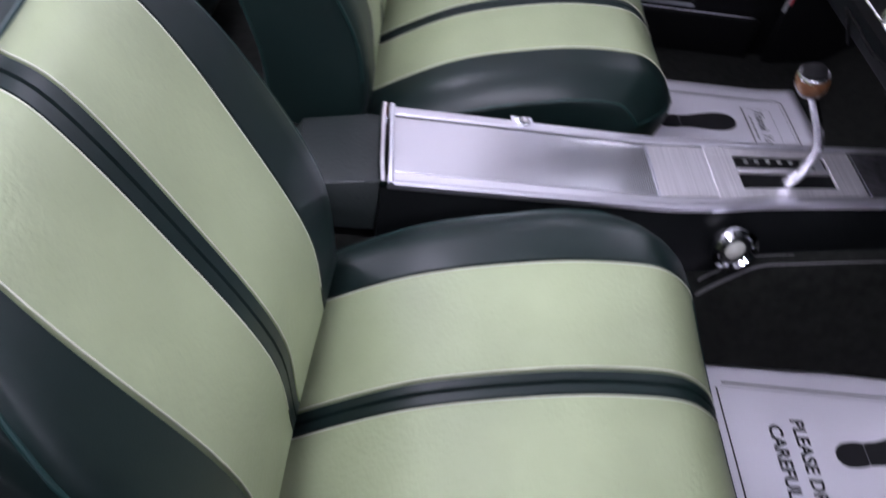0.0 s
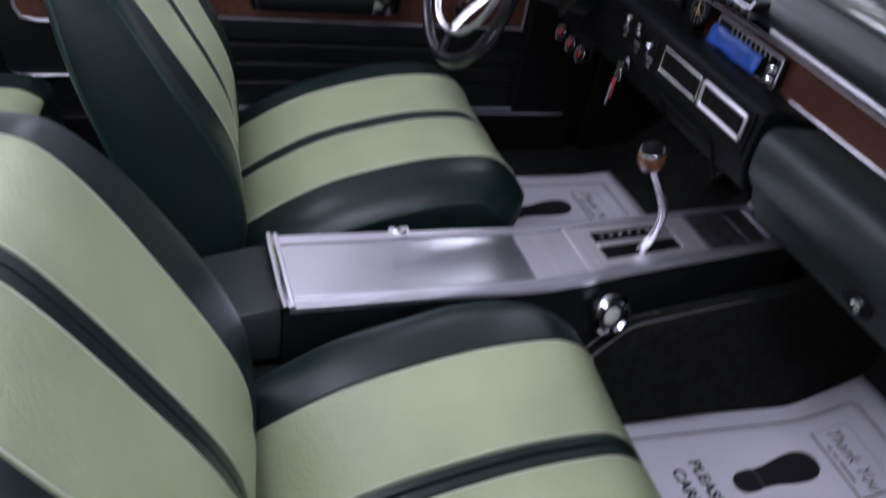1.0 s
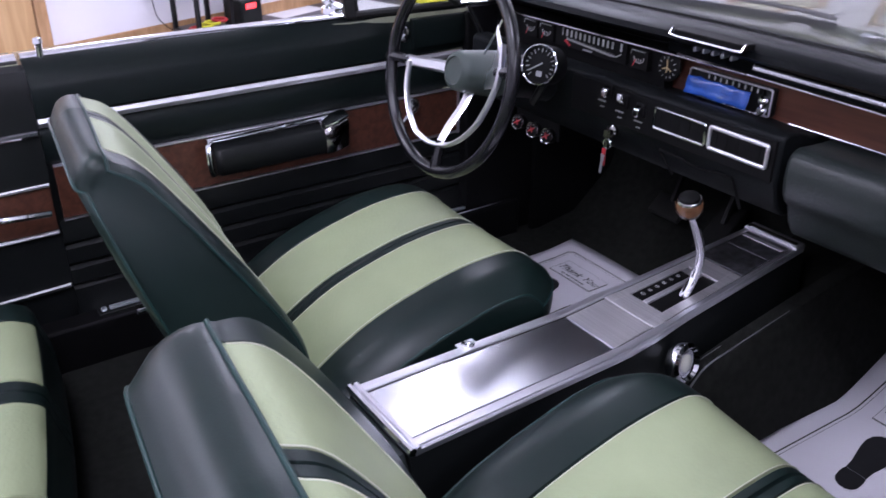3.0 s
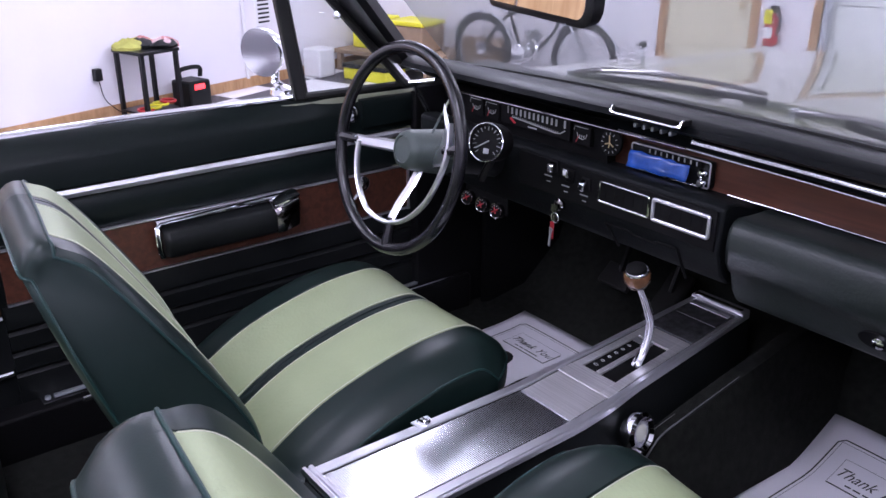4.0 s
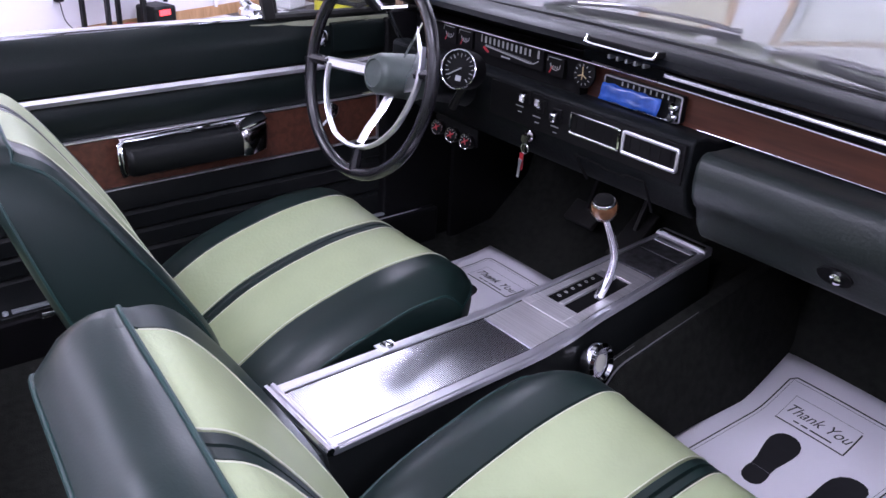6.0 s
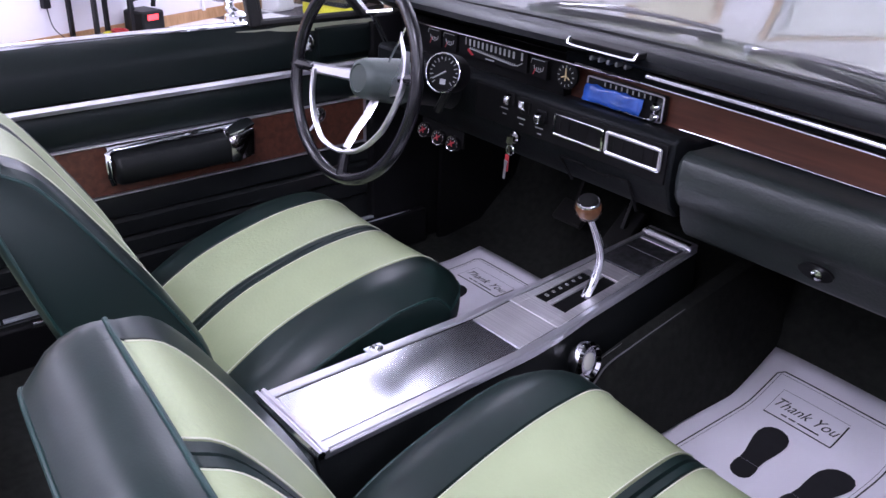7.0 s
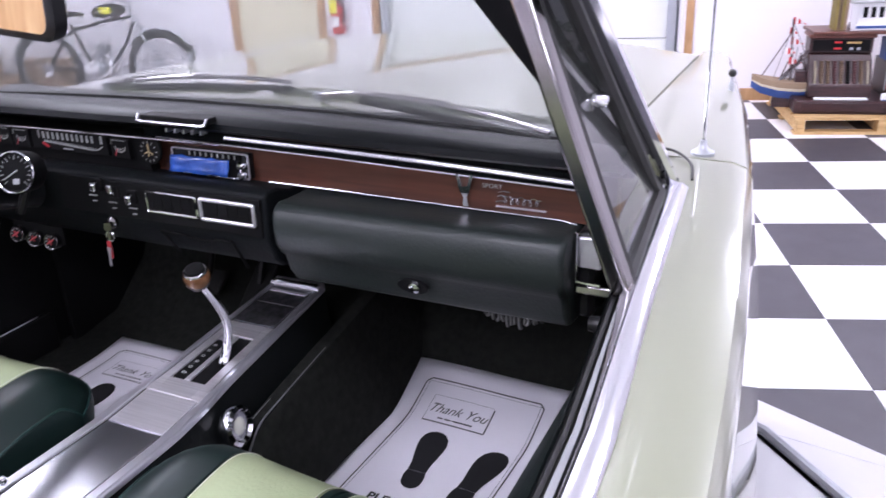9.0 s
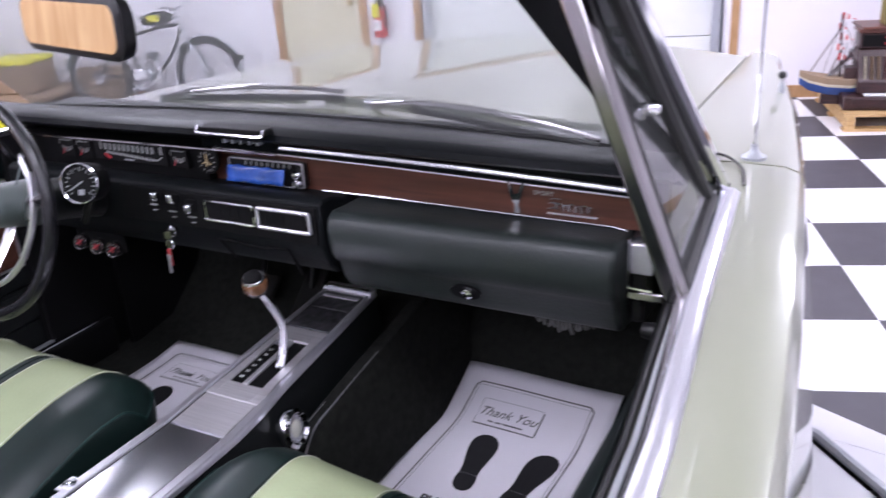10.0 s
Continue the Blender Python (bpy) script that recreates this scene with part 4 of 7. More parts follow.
def quarter_trim(s, nm):
    t = thing("quarter_trim_panel", "black vinyl rear side panel on the %s's side with walnut inset" % nm, "side panel", "rear side panels")
    X = (lambda d: -0.80 + d) if s < 0 else (lambda d: 0.748 - d)
    mk = lambda prof, y0, y1: loft([[Vector((X(d), y, z)) for d, z in prof] for y in (y0, y1)])
    part("upper_roll", mk([(-0.06, 0.850), (-0.03, 0.862), (-0.01, 0.855), (0.004, 0.82), (0.004, 0.40), (-0.01, 0.20), (-0.06, 0.20)], -1.15, -0.2355), M_BLACKV, t)
    part("chrome_border", tube([(X(0.008), y, z) for y, z in ((-0.24, 0.745), (-0.40, 0.742), (-0.435, 0.736), (-0.445, 0.715), (-0.440, 0.60), (-0.42, 0.45), (-0.41, 0.435), (-0.39, 0.428), (-0.24, 0.432))], 0.006, seg=8), M_CHROME, t)
    part("wood_inset", mk([(0.0, 0.640), (0.009, 0.640), (0.009, 0.555), (0.0, 0.555)], -0.385, -0.24), M_WOODV, t, "dark walnut veneer inset")
    part("inset_edge", tube([(X(0.011), y, z) for y, z in ((-0.24, 0.646), (-0.36, 0.645), (-0.385, 0.638), (-0.392, 0.62), (-0.388, 0.575), (-0.378, 0.556), (-0.35, 0.550), (-0.24, 0.550))], 0.004, seg=6), M_SATIN, t)
    part("window_crank", tube(spline([(X(0.012), -0.335, 0.605), (X(0.035), -0.335, 0.607), (X(0.04), -0.30, 0.605), (X(0.04), -0.25, 0.602)], 5), 0.007, seg=8), M_CHROME, t, "chrome rear window crank")
    part("armrest", mk([(0.0, 0.63), (0.05, 0.625), (0.07, 0.60), (0.07, 0.56), (0.0, 0.55)], -0.95, -0.52), M_BLACKV, t, bevel=0.01)


quarter_trim(-1, "driver")
quarter_trim(1, "passenger")
for s in (-1, 1):
    x = MIDX + s * 0.80
    xs_ = x - 0.050 * s
    sp = part("sill_plate", box(xs_ - 0.020, xs_ + 0.020, -0.205, 0.85, 0.360, 0.366), M_CHROME, car, "bright metal sill plate", smooth=False, bevel=0.0015)
    part("sill_rib", box(xs_ - 0.004, xs_ + 0.004, -0.18, 0.85, 0.3665, 0.369), M_STEEL, sp, smooth=False)
    part("screw", lathe([(0.006, 0.0), (0.0055, 0.003), (0.001, 0.004)], Matrix.Translation((xs_, -0.192, 0.366)), 12), M_STEEL, sp)
    # sill and kick panel carry the same near-black colour in place of shade
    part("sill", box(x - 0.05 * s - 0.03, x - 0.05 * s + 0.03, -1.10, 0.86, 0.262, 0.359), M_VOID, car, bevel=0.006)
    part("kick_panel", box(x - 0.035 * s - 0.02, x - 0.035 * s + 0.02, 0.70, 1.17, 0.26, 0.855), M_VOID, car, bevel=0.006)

mir = thing("side_mirror", "round chrome side mirror on the driver's door", "mirror")
mc = Vector((-0.945, 0.40, 0.955))
mm = disc_m(mc, (0.42, -0.9, -0.10)) @ Matrix.Scale(0.88, 4)
part("shell", lathe([(0.062, 0.004), (0.064, -0.006), (0.055, -0.03), (0.03, -0.045), (0.001, -0.05)], mm, 28), M_CHROME, mir)
M_MIRROR = mat("mirror_glass", (0.9, 0.9, 0.92), 0.01, 1.0)
part("mirror_glass", lathe([(0.056, 0.0), (0.056, 0.003), (0.001, 0.004)], mm, 28), M_MIRROR, mir)
part("stem", tube(spline([mc + Vector((0, 0.03, -0.04)), mc + Vector((0.0, 0.03, -0.07)), (-0.93, 0.44, 0.872)], 4), 0.011, seg=8), M_CHROME, mir)
part("foot", lathe([(0.03, -0.006), (0.028, 0.006), (0.012, 0.014), (0.001, 0.015)], Matrix.Translation((-0.93, 0.44, 0.866)), 16), M_CHROME, mir)

rv = thing("rear_view_mirror", "rear-view mirror in a black frame below the header", "mirror")
rm_ = Matrix.Translation((0.050, 0.287, 1.177)) @ Matrix.Rotation(math.radians(-15.3), 4, "Z") @ Matrix.Rotation(math.radians(87), 4, "X")
bmr = loft([[rm_ @ Vector((x, y, h)) for x, y in round_rect(w, hh, 0.022)] for w, hh, h in ((0.22, 0.04, -0.028), (0.261, 0.066, -0.016), (0.268, 0.072, 0.0), (0.258, 0.062, 0.004))])
part("casing", bmr, M_BLACK, rv)
part("mirror_glass", prism(round_rect(0.249, 0.054, 0.016), 0.0042, 0.0052, rm_), M_MIRROR, rv)
part("stem", tube(spline([(0.045, 0.31, 1.19), (0.02, 0.36, 1.23), (0.0, 0.43, 1.28)], 4), 0.008, seg=8), M_CHROME, rv)
# ---------------- dashboard ----------------
M_GLOSS = mat("glossy_black_vinyl", (0.005, 0.006, 0.007), 0.30, noise_amt=0.1, spec=0.05, bump=0.08, bump_scale=120)
M_PADTOP = mat("dash_top_vinyl", (0.007, 0.008, 0.009), 0.46, spec=0.13, noise_amt=0.15, noise_scale=5, bump=0.25, bump_scale=200, wear=0.08)
dash = thing("dashboard", "dark padded dashboard with walnut panel and chrome strips", "dashboard")
XL, XR = -0.70, 0.655
# padded top with rolled lip, bowed to follow the glass
rings = []
for k in range(25):
    x = XL - 0.02 + (XR - XL + 0.06) * k / 24
    u = abs(x - MIDX) / 0.69
    yl = 0.612 + 0.012 * u * u
    yg = min(glass_y(max(min(x, MIDX + 0.68), MIDX - 0.68)) - 0.008, 0.83)
    zl = 0.945 - 0.010 * u
    pr = [(yl + 0.036, zl - 0.010), (yl + 0.012, zl - 0.007), (yl, zl), (yl + 0.004, zl + 0.009), (yl + 0.022, zl + 0.018), (yl + 0.07, zl + 0.016), (yg, 0.925), (yg, 0.90), (yl + 0.10, zl - 0.030), (yl + 0.07, zl - 0.030)]
    rings.append([Vector((x, y, z)) for y, z in pr])
part("top_pad", loft(rings, mats=lambda i, j: 1 if j < 4 or j > 7 else 0), [M_PADTOP, M_GLOSS], dash, "dark padded dash top")
# glossy black rolled face between the lip and the walnut
part("upper_face", yz_sweep([(0.634, 0.937), (0.650, 0.933), (0.664, 0.928), (0.70, 0.928), (0.70, 0.938), (0.65, 0.942)], XL, XR), M_GLOSS, dash, "glossy black face under the lip")
part("back_panel", box(XL, XR, 0.70, 0.86, 0.70, 0.926), M_BLACK, dash)
part("walnut_panel", loft([[Vector((x, y, z)) for y, z in ((0.690, z0), (0.690, z1), (0.70, z1), (0.70, z0))] for x, z0, z1 in ((-0.148, 0.838, 0.897), (0.213, 0.838, 0.892), (XR, 0.833, 0.881))]), M_WOODV, dash, "dark walnut veneer panel")
M_STRIP = mat("polished_strip", (0.42, 0.42, 0.44), 0.26, 1.0, noise_amt=0.05)
part("chrome_strip", loft([[Vector((x, 0.660 + dy, zc + dz)) for dy, dz in ((-0.0010, -0.0034), (-0.0006, -0.0014), (0.0005, 0.0014), (0.0020, 0.0036), (0.008, 0.0046), (0.008, -0.004))] for x, zc in ((0.03, 0.918), (0.236, 0.916), (0.385, 0.9125), (0.628, 0.903))]), M_STRIP, dash, "bright upper strip", smooth=False)
part("strip_backing", loft([[Vector((x, y, z)) for y, z in ((0.667, zc - 0.012), (0.667, zc + 0.010), (0.70, zc + 0.012), (0.70, zc - 0.014))] for x, zc in ((-0.148, 0.918), (0.236, 0.916), (0.385, 0.9125), (XR, 0.902))]), M_GLOSS, dash)
part("walnut_edge", tube([(-0.146, 0.6895, 0.897), (0.213, 0.6895, 0.892), (XR - 0.01, 0.6895, 0.8815)], 0.0014, seg=6), M_SATIN, dash)
part("chrome_strip", tube([(0.09, 0.688, 0.839), (0.206, 0.688, 0.839), (0.46, 0.688, 0.836), (0.600, 0.688, 0.835), (0.620, 0.687, 0.831), (0.629, 0.686, 0.818), (0.630, 0.684, 0.772)], 0.0020, seg=8), M_STRIP, dash, "thin bright lower strip")
# glove box: a bulging pad over a lower lid with lock
gb = part("glove_box", yz_sweep([(0.684, 0.832), (0.650, 0.8335), (0.625, 0.836), (0.609, 0.832), (0.601, 0.818), (0.599, 0.792), (0.603, 0.766), (0.613, 0.750), (0.622, 0.742), (0.632, 0.712), (0.648, 0.688), (0.70, 0.682), (0.80, 0.69), (0.80, 0.83)], 0.152, 0.628),
          M_GLOVE, dash, "dark padded glove box door", bevel=0.008)
lk = disc_m((0.389, 0.6215, 0.728), (0, -0.95, -0.25))
part("lock_plate", prism([(0.026 * math.cos(a * math.pi / 12), 0.013 * math.sin(a * math.pi / 12)) for a in range(24)], 0.0, 0.004, lk), M_BLACK, gb)
part("lock", lathe([(0.009, 0.0), (0.009, 0.008), (0.006, 0.010), (0.001, 0.0105)], lk @ Matrix.Translation((0.004, 0, 0)), 16), M_CHROME, gb, "chrome glove box lock")
part("dash_end_cap", box(0.630, XR, 0.66, 0.80, 0.70, 0.834), M_BLACK, dash, bevel=0.008)
part("end_piece", box(0.634, XR + 0.012, 0.652, 0.660, 0.782, 0.829), M_SATIN, dash, "bright metal end piece of the panel", bevel=0.003)
part("end_trim", tube([(0.632, 0.650, 0.835), (0.6315, 0.650, 0.790), (0.632, 0.650, 0.762), (XR + 0.012, 0.650, 0.760)], 0.0026, seg=6), M_CHROME, dash, "bright edge of the end piece")
part("end_plate", box(0.630, XR + 0.03, 0.650, 0.662, 0.742, 0.757), M_POST, dash, "bright plate at the dash end", bevel=0.003)
# torn lining hanging below the glove box
M_LINING = mat("grey_lining", (0.10, 0.10, 0.10), 0.9, noise_amt=0.2)
fl_ = random.Random(9)
bm = bmesh.new()
for k in range(14):
    x = 0.485 + 0.007 * k + 0.003 * fl_.random()
    d = 0.010 + 0.018 * math.sin(math.pi * (k + 0.5) / 14) * (0.6 + 0.6 * fl_.random())
    tube(spline([(x, 0.665, 0.694), (x + 0.004 * fl_.random(), 0.662, 0.690 - d * 0.6), (x + 0.006 * (fl_.random() - 0.5), 0.666, 0.690 - d)], 3), 0.003, bm, 5)
part("torn_lining", bm, M_LINING, dash, "frayed grey lining below the glove box", kind="stuff")
# emblem and lettering on the walnut: plain shapes
part("emblem", loft([[Vector((0.449 + x, 0.6885 - d, 0.866 + z)) for x, z in ((-0.014, 0.024), (-0.008, 0.018), (-0.004, 0.004), (0.004, 0.006), (0.010, 0.026), (0.014, 0.024), (0.008, 0.0), (0.003, -0.012), (0.006, -0.026), (-0.004, -0.026), (-0.003, -0.012), (-0.010, 0.0))] for d in (0, 0.003)]), M_CHROME, dash, "small chrome emblem")
SPORT_AT = Vector((0.492, 0.6885, 0.872))
scr = [(0.508 + 0.0011 * k + 0.0042 * math.sin(k * 0.72), 0.6880, 0.8565 + 0.0052 * math.cos(k * 0.72) + 0.0012 * math.sin(k * 0.31)) for k in range(54)]
part("lettering", tube(scr, 0.0010, seg=5), M_CHROME, dash)
for z, a, b in ((0.8685, 0.502, 0.520), (0.8620, 0.500, 0.514), (0.8535, 0.498, 0.514)):
    part("lettering", tube([(a, 0.6880, z - 0.001), ((a + b) / 2, 0.6880, z + 0.001), (b, 0.6880, z)], 0.0011, seg=5), M_CHROME, dash)
part("lettering", box(0.498, 0.575, 0.6862, 0.6892, 0.8445, 0.8465), M_SATIN, dash)

# instrument cluster on the driver's side
cl_ = part("cluster_face", yz_sweep([(0.672, 0.835), (0.664, 0.900), (0.70, 0.905), (0.70, 0.835)], -0.62, -0.150), M_VOID, dash, "black instrument face")
part("cluster_trim", tube([(-0.60, 0.654, 0.899), (-0.36, 0.654, 0.903), (-0.12, 0.654, 0.905), (0.02, 0.66, 0.904)], 0.0020, seg=6), M_POST, cl_)
# walnut end coloured black, in place of the darkness it lies in
part("cluster_end", loft([[Vector((-0.645, y, z)) for y, z in ((0.60, 0.905), (0.70, 0.905), (0.70, 0.80), (0.66, 0.80))], [Vector((-0.622, y, z)) for y, z in ((0.60, 0.905), (0.70, 0.905), (0.70, 0.80), (0.66, 0.80))]]), M_BLACK, cl_)
part("cluster_end_trim", tube([(-0.633, 0.598, 0.908), (-0.633, 0.628, 0.855), (-0.633, 0.656, 0.80)], 0.005, seg=6), M_CHROME, cl_)
M_DIAL = mat("white_dial_marks", (0.30, 0.31, 0.30), 0.6)
M_NEEDLE = mat("red_needle", (0.40, 0.02, 0.03), 0.4)


def on_cluster(x, z, d=0.0):
    return Vector((x, 0.672 - (z - 0.835) * 0.123 - d, z))


# speedometer strip
sp = part("speedometer", box(-0.425, -0.235, 0.660, 0.668, 0.862, 0.899), M_VOID, cl_)
for k in range(13):
    x = -0.404 + k * 0.0122 + (0.010 if k == 12 else 0.0)
    w = 0.0008 if k == 0 else 0.0019
    part("mark", box(x - w, x + w, 0.6582, 0.6600, 0.883, 0.8955 if k not in (0, 12) else 0.8975), M_DIAL, sp, smooth=False)
for k in range(24):
    x = -0.390 + 0.0054 * k
    z = 0.8775 - 0.0075 * k / 24
    part("mark", box(x - 0.0005, x + 0.0005, 0.6584, 0.6600, z, z + 0.0035), M_DIAL, sp, smooth=False)
part("pointer", loft([[Vector((x, y, z)) for x, z in ((-0.398, 0.873), (-0.384, 0.8655), (-0.381, 0.8675), (-0.395, 0.8765))] for y in (0.6578, 0.6600)]), M_NEEDLE, sp)
part("lower_line", tube([(-0.3916, 0.6585, 0.8774), (-0.271, 0.6585, 0.8700), (-0.258, 0.6585, 0.8715), (-0.246, 0.6585, 0.8785)], 0.0011, seg=5), M_DIAL, sp)
part("printed_bar", box(-0.346, -0.322, 0.6588, 0.6600, 0.8655, 0.8675), M_GREY, sp, smooth=False)
for x in (-0.5006, -0.452, -0.2035):
    g = part("small_gauge", box(x - 0.021, x + 0.021, 0.658, 0.668, 0.862, 0.896), M_VOID, cl_)
    part("gauge_edge", tube([(x - 0.019, 0.6575, 0.886), (x - 0.017, 0.6575, 0.894), (x + 0.015, 0.6575, 0.894)], 0.0007, seg=5), M_DIAL, g)
    part("scale", tube([(x - 0.011, 0.6575, 0.883), (x - 0.008, 0.6575, 0.8745), (x + 0.003, 0.6575, 0.8725), (x + 0.011, 0.6575, 0.8765), (x + 0.013, 0.6575, 0.8835)], 0.0009, seg=5), M_DIAL, g)
    for q in (-0.004, 0.001, 0.006):
        part("mark", box(x + q - 0.0005, x + q + 0.0005, 0.6568, 0.6580, 0.8755, 0.8805), M_DIAL, g, smooth=False)
    part("needle", tube([(x - 0.012, 0.6570, 0.866), (x - 0.006, 0.6570, 0.878)], 0.0010, seg=4), M_NEEDLE, g)
CK = on_cluster(-0.1372, 0.8795)
ck = part("clock", lathe([(0.024, 0.0), (0.024, 0.004), (0.020, 0.006), (0.001, 0.006)], disc_m(CK, (0, -1, 0.12)), 24), M_VOID, cl_)
for k in range(12):
    a = k * math.pi / 6
    d = Vector((math.cos(a), 0, math.sin(a)))
    c = CK + Vector((0, -0.008, 0))
    part("mark", tube([c + d * 0.015, c + d * 0.019], 0.0008, seg=4), M_DIAL, ck)
M_HAND = mat("gold_clock_hand", (0.55, 0.42, 0.22), 0.45)
for ang, r in ((95, 0.014), (200, 0.011), (330, 0.010), (260, 0.009)):
    d = Vector((math.cos(math.radians(ang)), 0, math.sin(math.radians(ang))))
    part("clock_hand", tube([c, c + d * r], 0.0011, seg=4), M_HAND, ck)

# lower panel with switches, air outlets and ash tray
lp_ = part("lower_panel", yz_sweep([(0.672, 0.838), (0.640, 0.850), (0.612, 0.852), (0.602, 0.846), (0.600, 0.775), (0.604, 0.766), (0.615, 0.735), (0.635, 0.716), (0.70, 0.712), (0.76, 0.72), (0.76, 0.84)], -0.62, 0.144),
           M_PAD, dash, "dark padded lower panel", bevel=0.004)
part("panel_recess", box(-0.30, 0.136, 0.597, 0.602, 0.778, 0.842), M_VOID, lp_, bevel=0.001)
ash = [(-0.066, 0.718), (-0.084, 0.7605), (-0.030, 0.7590), (-0.024, 0.7545), (0.020, 0.7540), (0.028, 0.7590), (0.0667, 0.7598), (0.0735, 0.706)]
for (xa, za), (xb, zb) in zip(ash, ash[1:]):
    ya = 0.6005 + max(0, (0.766 - za)) * 0.42
    yb = 0.6005 + max(0, (0.766 - zb)) * 0.42
    part("ash_tray_seam", tube([(xa, ya, za), (xb, yb, zb)], 0.0025, seg=5), M_VOID, lp_)


def air_vent(xc, bright):
    v = part("air_vent", box(xc - 0.050, xc + 0.050, 0.594, 0.600, 0.800, 0.8315), M_VOID, dash, "rectangular air outlet with chrome frame")
    # bright: pale satin metal and a thicker bar imitate light reflected in the chrome
    part("vent_frame", frame_bar(0.106, 0.034, 0.003, 0.0032 if bright else 0.0024, 0, disc_m((xc, 0.5935, 0.8158), (0, -1, 0))), M_SATIN if bright else M_CHROME, v)
    for k in range(5):
        x = xc - 0.04 + 0.02 * k
        part("slat", box(x - 0.001, x + 0.001, 0.5932, 0.598, 0.802, 0.830), M_VOID, v)


air_vent(-0.042, False)
air_vent(0.073, True)
for i, (x, zs) in enumerate(((-0.204, 0.834), (-0.166, 0.8255), (-0.127, 0.820))):
    sw = part("switch", box(x - 0.010, x + 0.010, 0.592, 0.598, zs - 0.013, zs + 0.011), M_VOID, dash, bevel=0.002)
    tilt = (0.5, -1.0, 0.6)[i]
    part("switch_lever", loft([[Vector((x + dx, y, zs + z + tilt * (y - 0.592) * 0.6)) for dx, z in ((-0.0065, 0.008), (0.0065, 0.008), (0.0065, -0.007), (-0.0065, -0.007))] for y in (0.592, 0.580)]), M_CHROME, sw, "chrome toggle", bevel=0.0025)
    part("switch_mark", box(x - 0.026 + 0.006 * i, x - 0.008 + 0.006 * i, 0.5952, 0.5968, zs - 0.0235, zs - 0.0218), M_DIAL, sw, smooth=False)
    part("switch_mark", box(x - 0.020 + 0.006 * i, x - 0.011 + 0.006 * i, 0.5952, 0.5968, zs - 0.0335, zs - 0.0322), M_DIAL, sw, smooth=False)

# radio with a blue film over its face
M_FILM = mat("blue_plastic_film", (0.025, 0.085, 0.36), 0.25, noise_amt=0.35, noise_scale=40, coat=0.5)
rad = thing("car_radio", "chrome faced car radio with blue protective film", "radio")
part("radio_body", box(-0.104, 0.062, 0.678, 0.692, 0.842, 0.887), M_BLACK, rad, bevel=0.004)
part("radio_frame", frame_bar(0.162, 0.043, 0.004, 0.0016, 0, disc_m((-0.021, 0.677, 0.8645), (0, -1, 0))), M_SATIN, rad)
part("dial_glass", box(-0.060, 0.046, 0.674, 0.679, 0.876, 0.885), M_VOID, rad)
for k in range(9):
    x = -0.060 + 0.012 * k
    part("dial_mark", box(x - 0.0012, x + 0.0012, 0.6725, 0.6745, 0.877, 0.884), M_DIAL, rad, smooth=False)
fr_ = random.Random(4)
bm = bmesh.new()
gr = [[bm.verts.new(Vector((-0.098 + 0.124 * i / 10, 0.660 + 0.005 * fr_.random() + 0.008 * j / 4, 0.8465 + 0.0285 * j / 4 + 0.003 * fr_.random()))) for i in range(11)] for j in range(5)]
for j in range(4):
    for i in range(10):
        bm.faces.new((gr[j][i], gr[j][i + 1], gr[j + 1][i + 1], gr[j + 1][i]))
flm = part("protective_film", bm, M_FILM, rad, "crinkled blue plastic film")
flm.modifiers.new("solid", "SOLIDIFY").thickness = 0.002
part("tuning_bar", box(-0.02, 0.034, 0.6705, 0.678, 0.8425, 0.8455), M_CHROME, rad, bevel=0.001)
for z in (0.852, 0.868):
    part("radio_knob", lathe([(0.0075, 0.0), (0.0075, 0.010), (0.005, 0.013), (0.001, 0.0135)], disc_m((0.049, 0.678, z), (0, -1, 0)), 16), M_CHROME, rad, "chrome radio knob")

# chrome tray under the lip
tr = thing("dash_tray", "chrome edged control tray under the dash lip", "control panel")
part("tray_frame", tube([(-0.082, 0.597, 0.966), (-0.084, 0.594, 0.956), (-0.072, 0.593, 0.9545), (0.042, 0.593, 0.9545), (0.054, 0.594, 0.956), (0.057, 0.597, 0.966)], 0.0026, seg=6), M_CHROME, tr)
part("tray_face", box(-0.080, 0.053, 0.596, 0.625, 0.9535, 0.9640), M_VOID, tr, bevel=0.002)
for k in range(5):
    x = -0.066 + 0.018 * k
    part("push_button", box(x - 0.003, x + 0.003, 0.634, 0.650, 0.9255, 0.9335), M_STEEL, tr, "small bright push button", bevel=0.002)

# keys in the ignition
ky = thing("ignition_keys", "keys with a red tag hanging from the ignition", "keys")
part("ignition_lock", lathe([(0.014, 0.0), (0.014, 0.008), (0.009, 0.012), (0.001, 0.013)], disc_m((-0.192, 0.603, 0.763), (0, -1, 0)) @ Matrix.Scale(0.8, 4), 18), M_POST, ky)
part("key", prism([(-0.006, 0.0), (0.006, 0.0), (0.007, -0.012), (0.0025, -0.015), (0.0025, -0.036), (-0.0025, -0.036), (-0.0025, -0.015), (-0.007, -0.012)], 0, 0.002, pose(-0.192, 0.588, 0.766, 90, 0, 20)), M_POST, ky)
part("key_ring", tube([(-0.189 + 0.009 * math.cos(a * math.pi / 8), 0.586, 0.742 + 0.009 * math.sin(a * math.pi / 8)) for a in range(16)], 0.001, closed=True, seg=5), M_CHROME, ky)
part("red_tag", box(-0.198, -0.189, 0.583, 0.586, 0.700, 0.733), M_NEEDLE, ky, "red key tag", bevel=0.002)
part("key", prism([(-0.005, 0.0), (0.005, 0.0), (0.0025, -0.012), (0.0025, -0.036), (-0.0025, -0.036), (-0.0025, -0.012)], 0, 0.002, pose(-0.192, 0.582, 0.722, 90, 6, -10)), M_STEEL, ky)

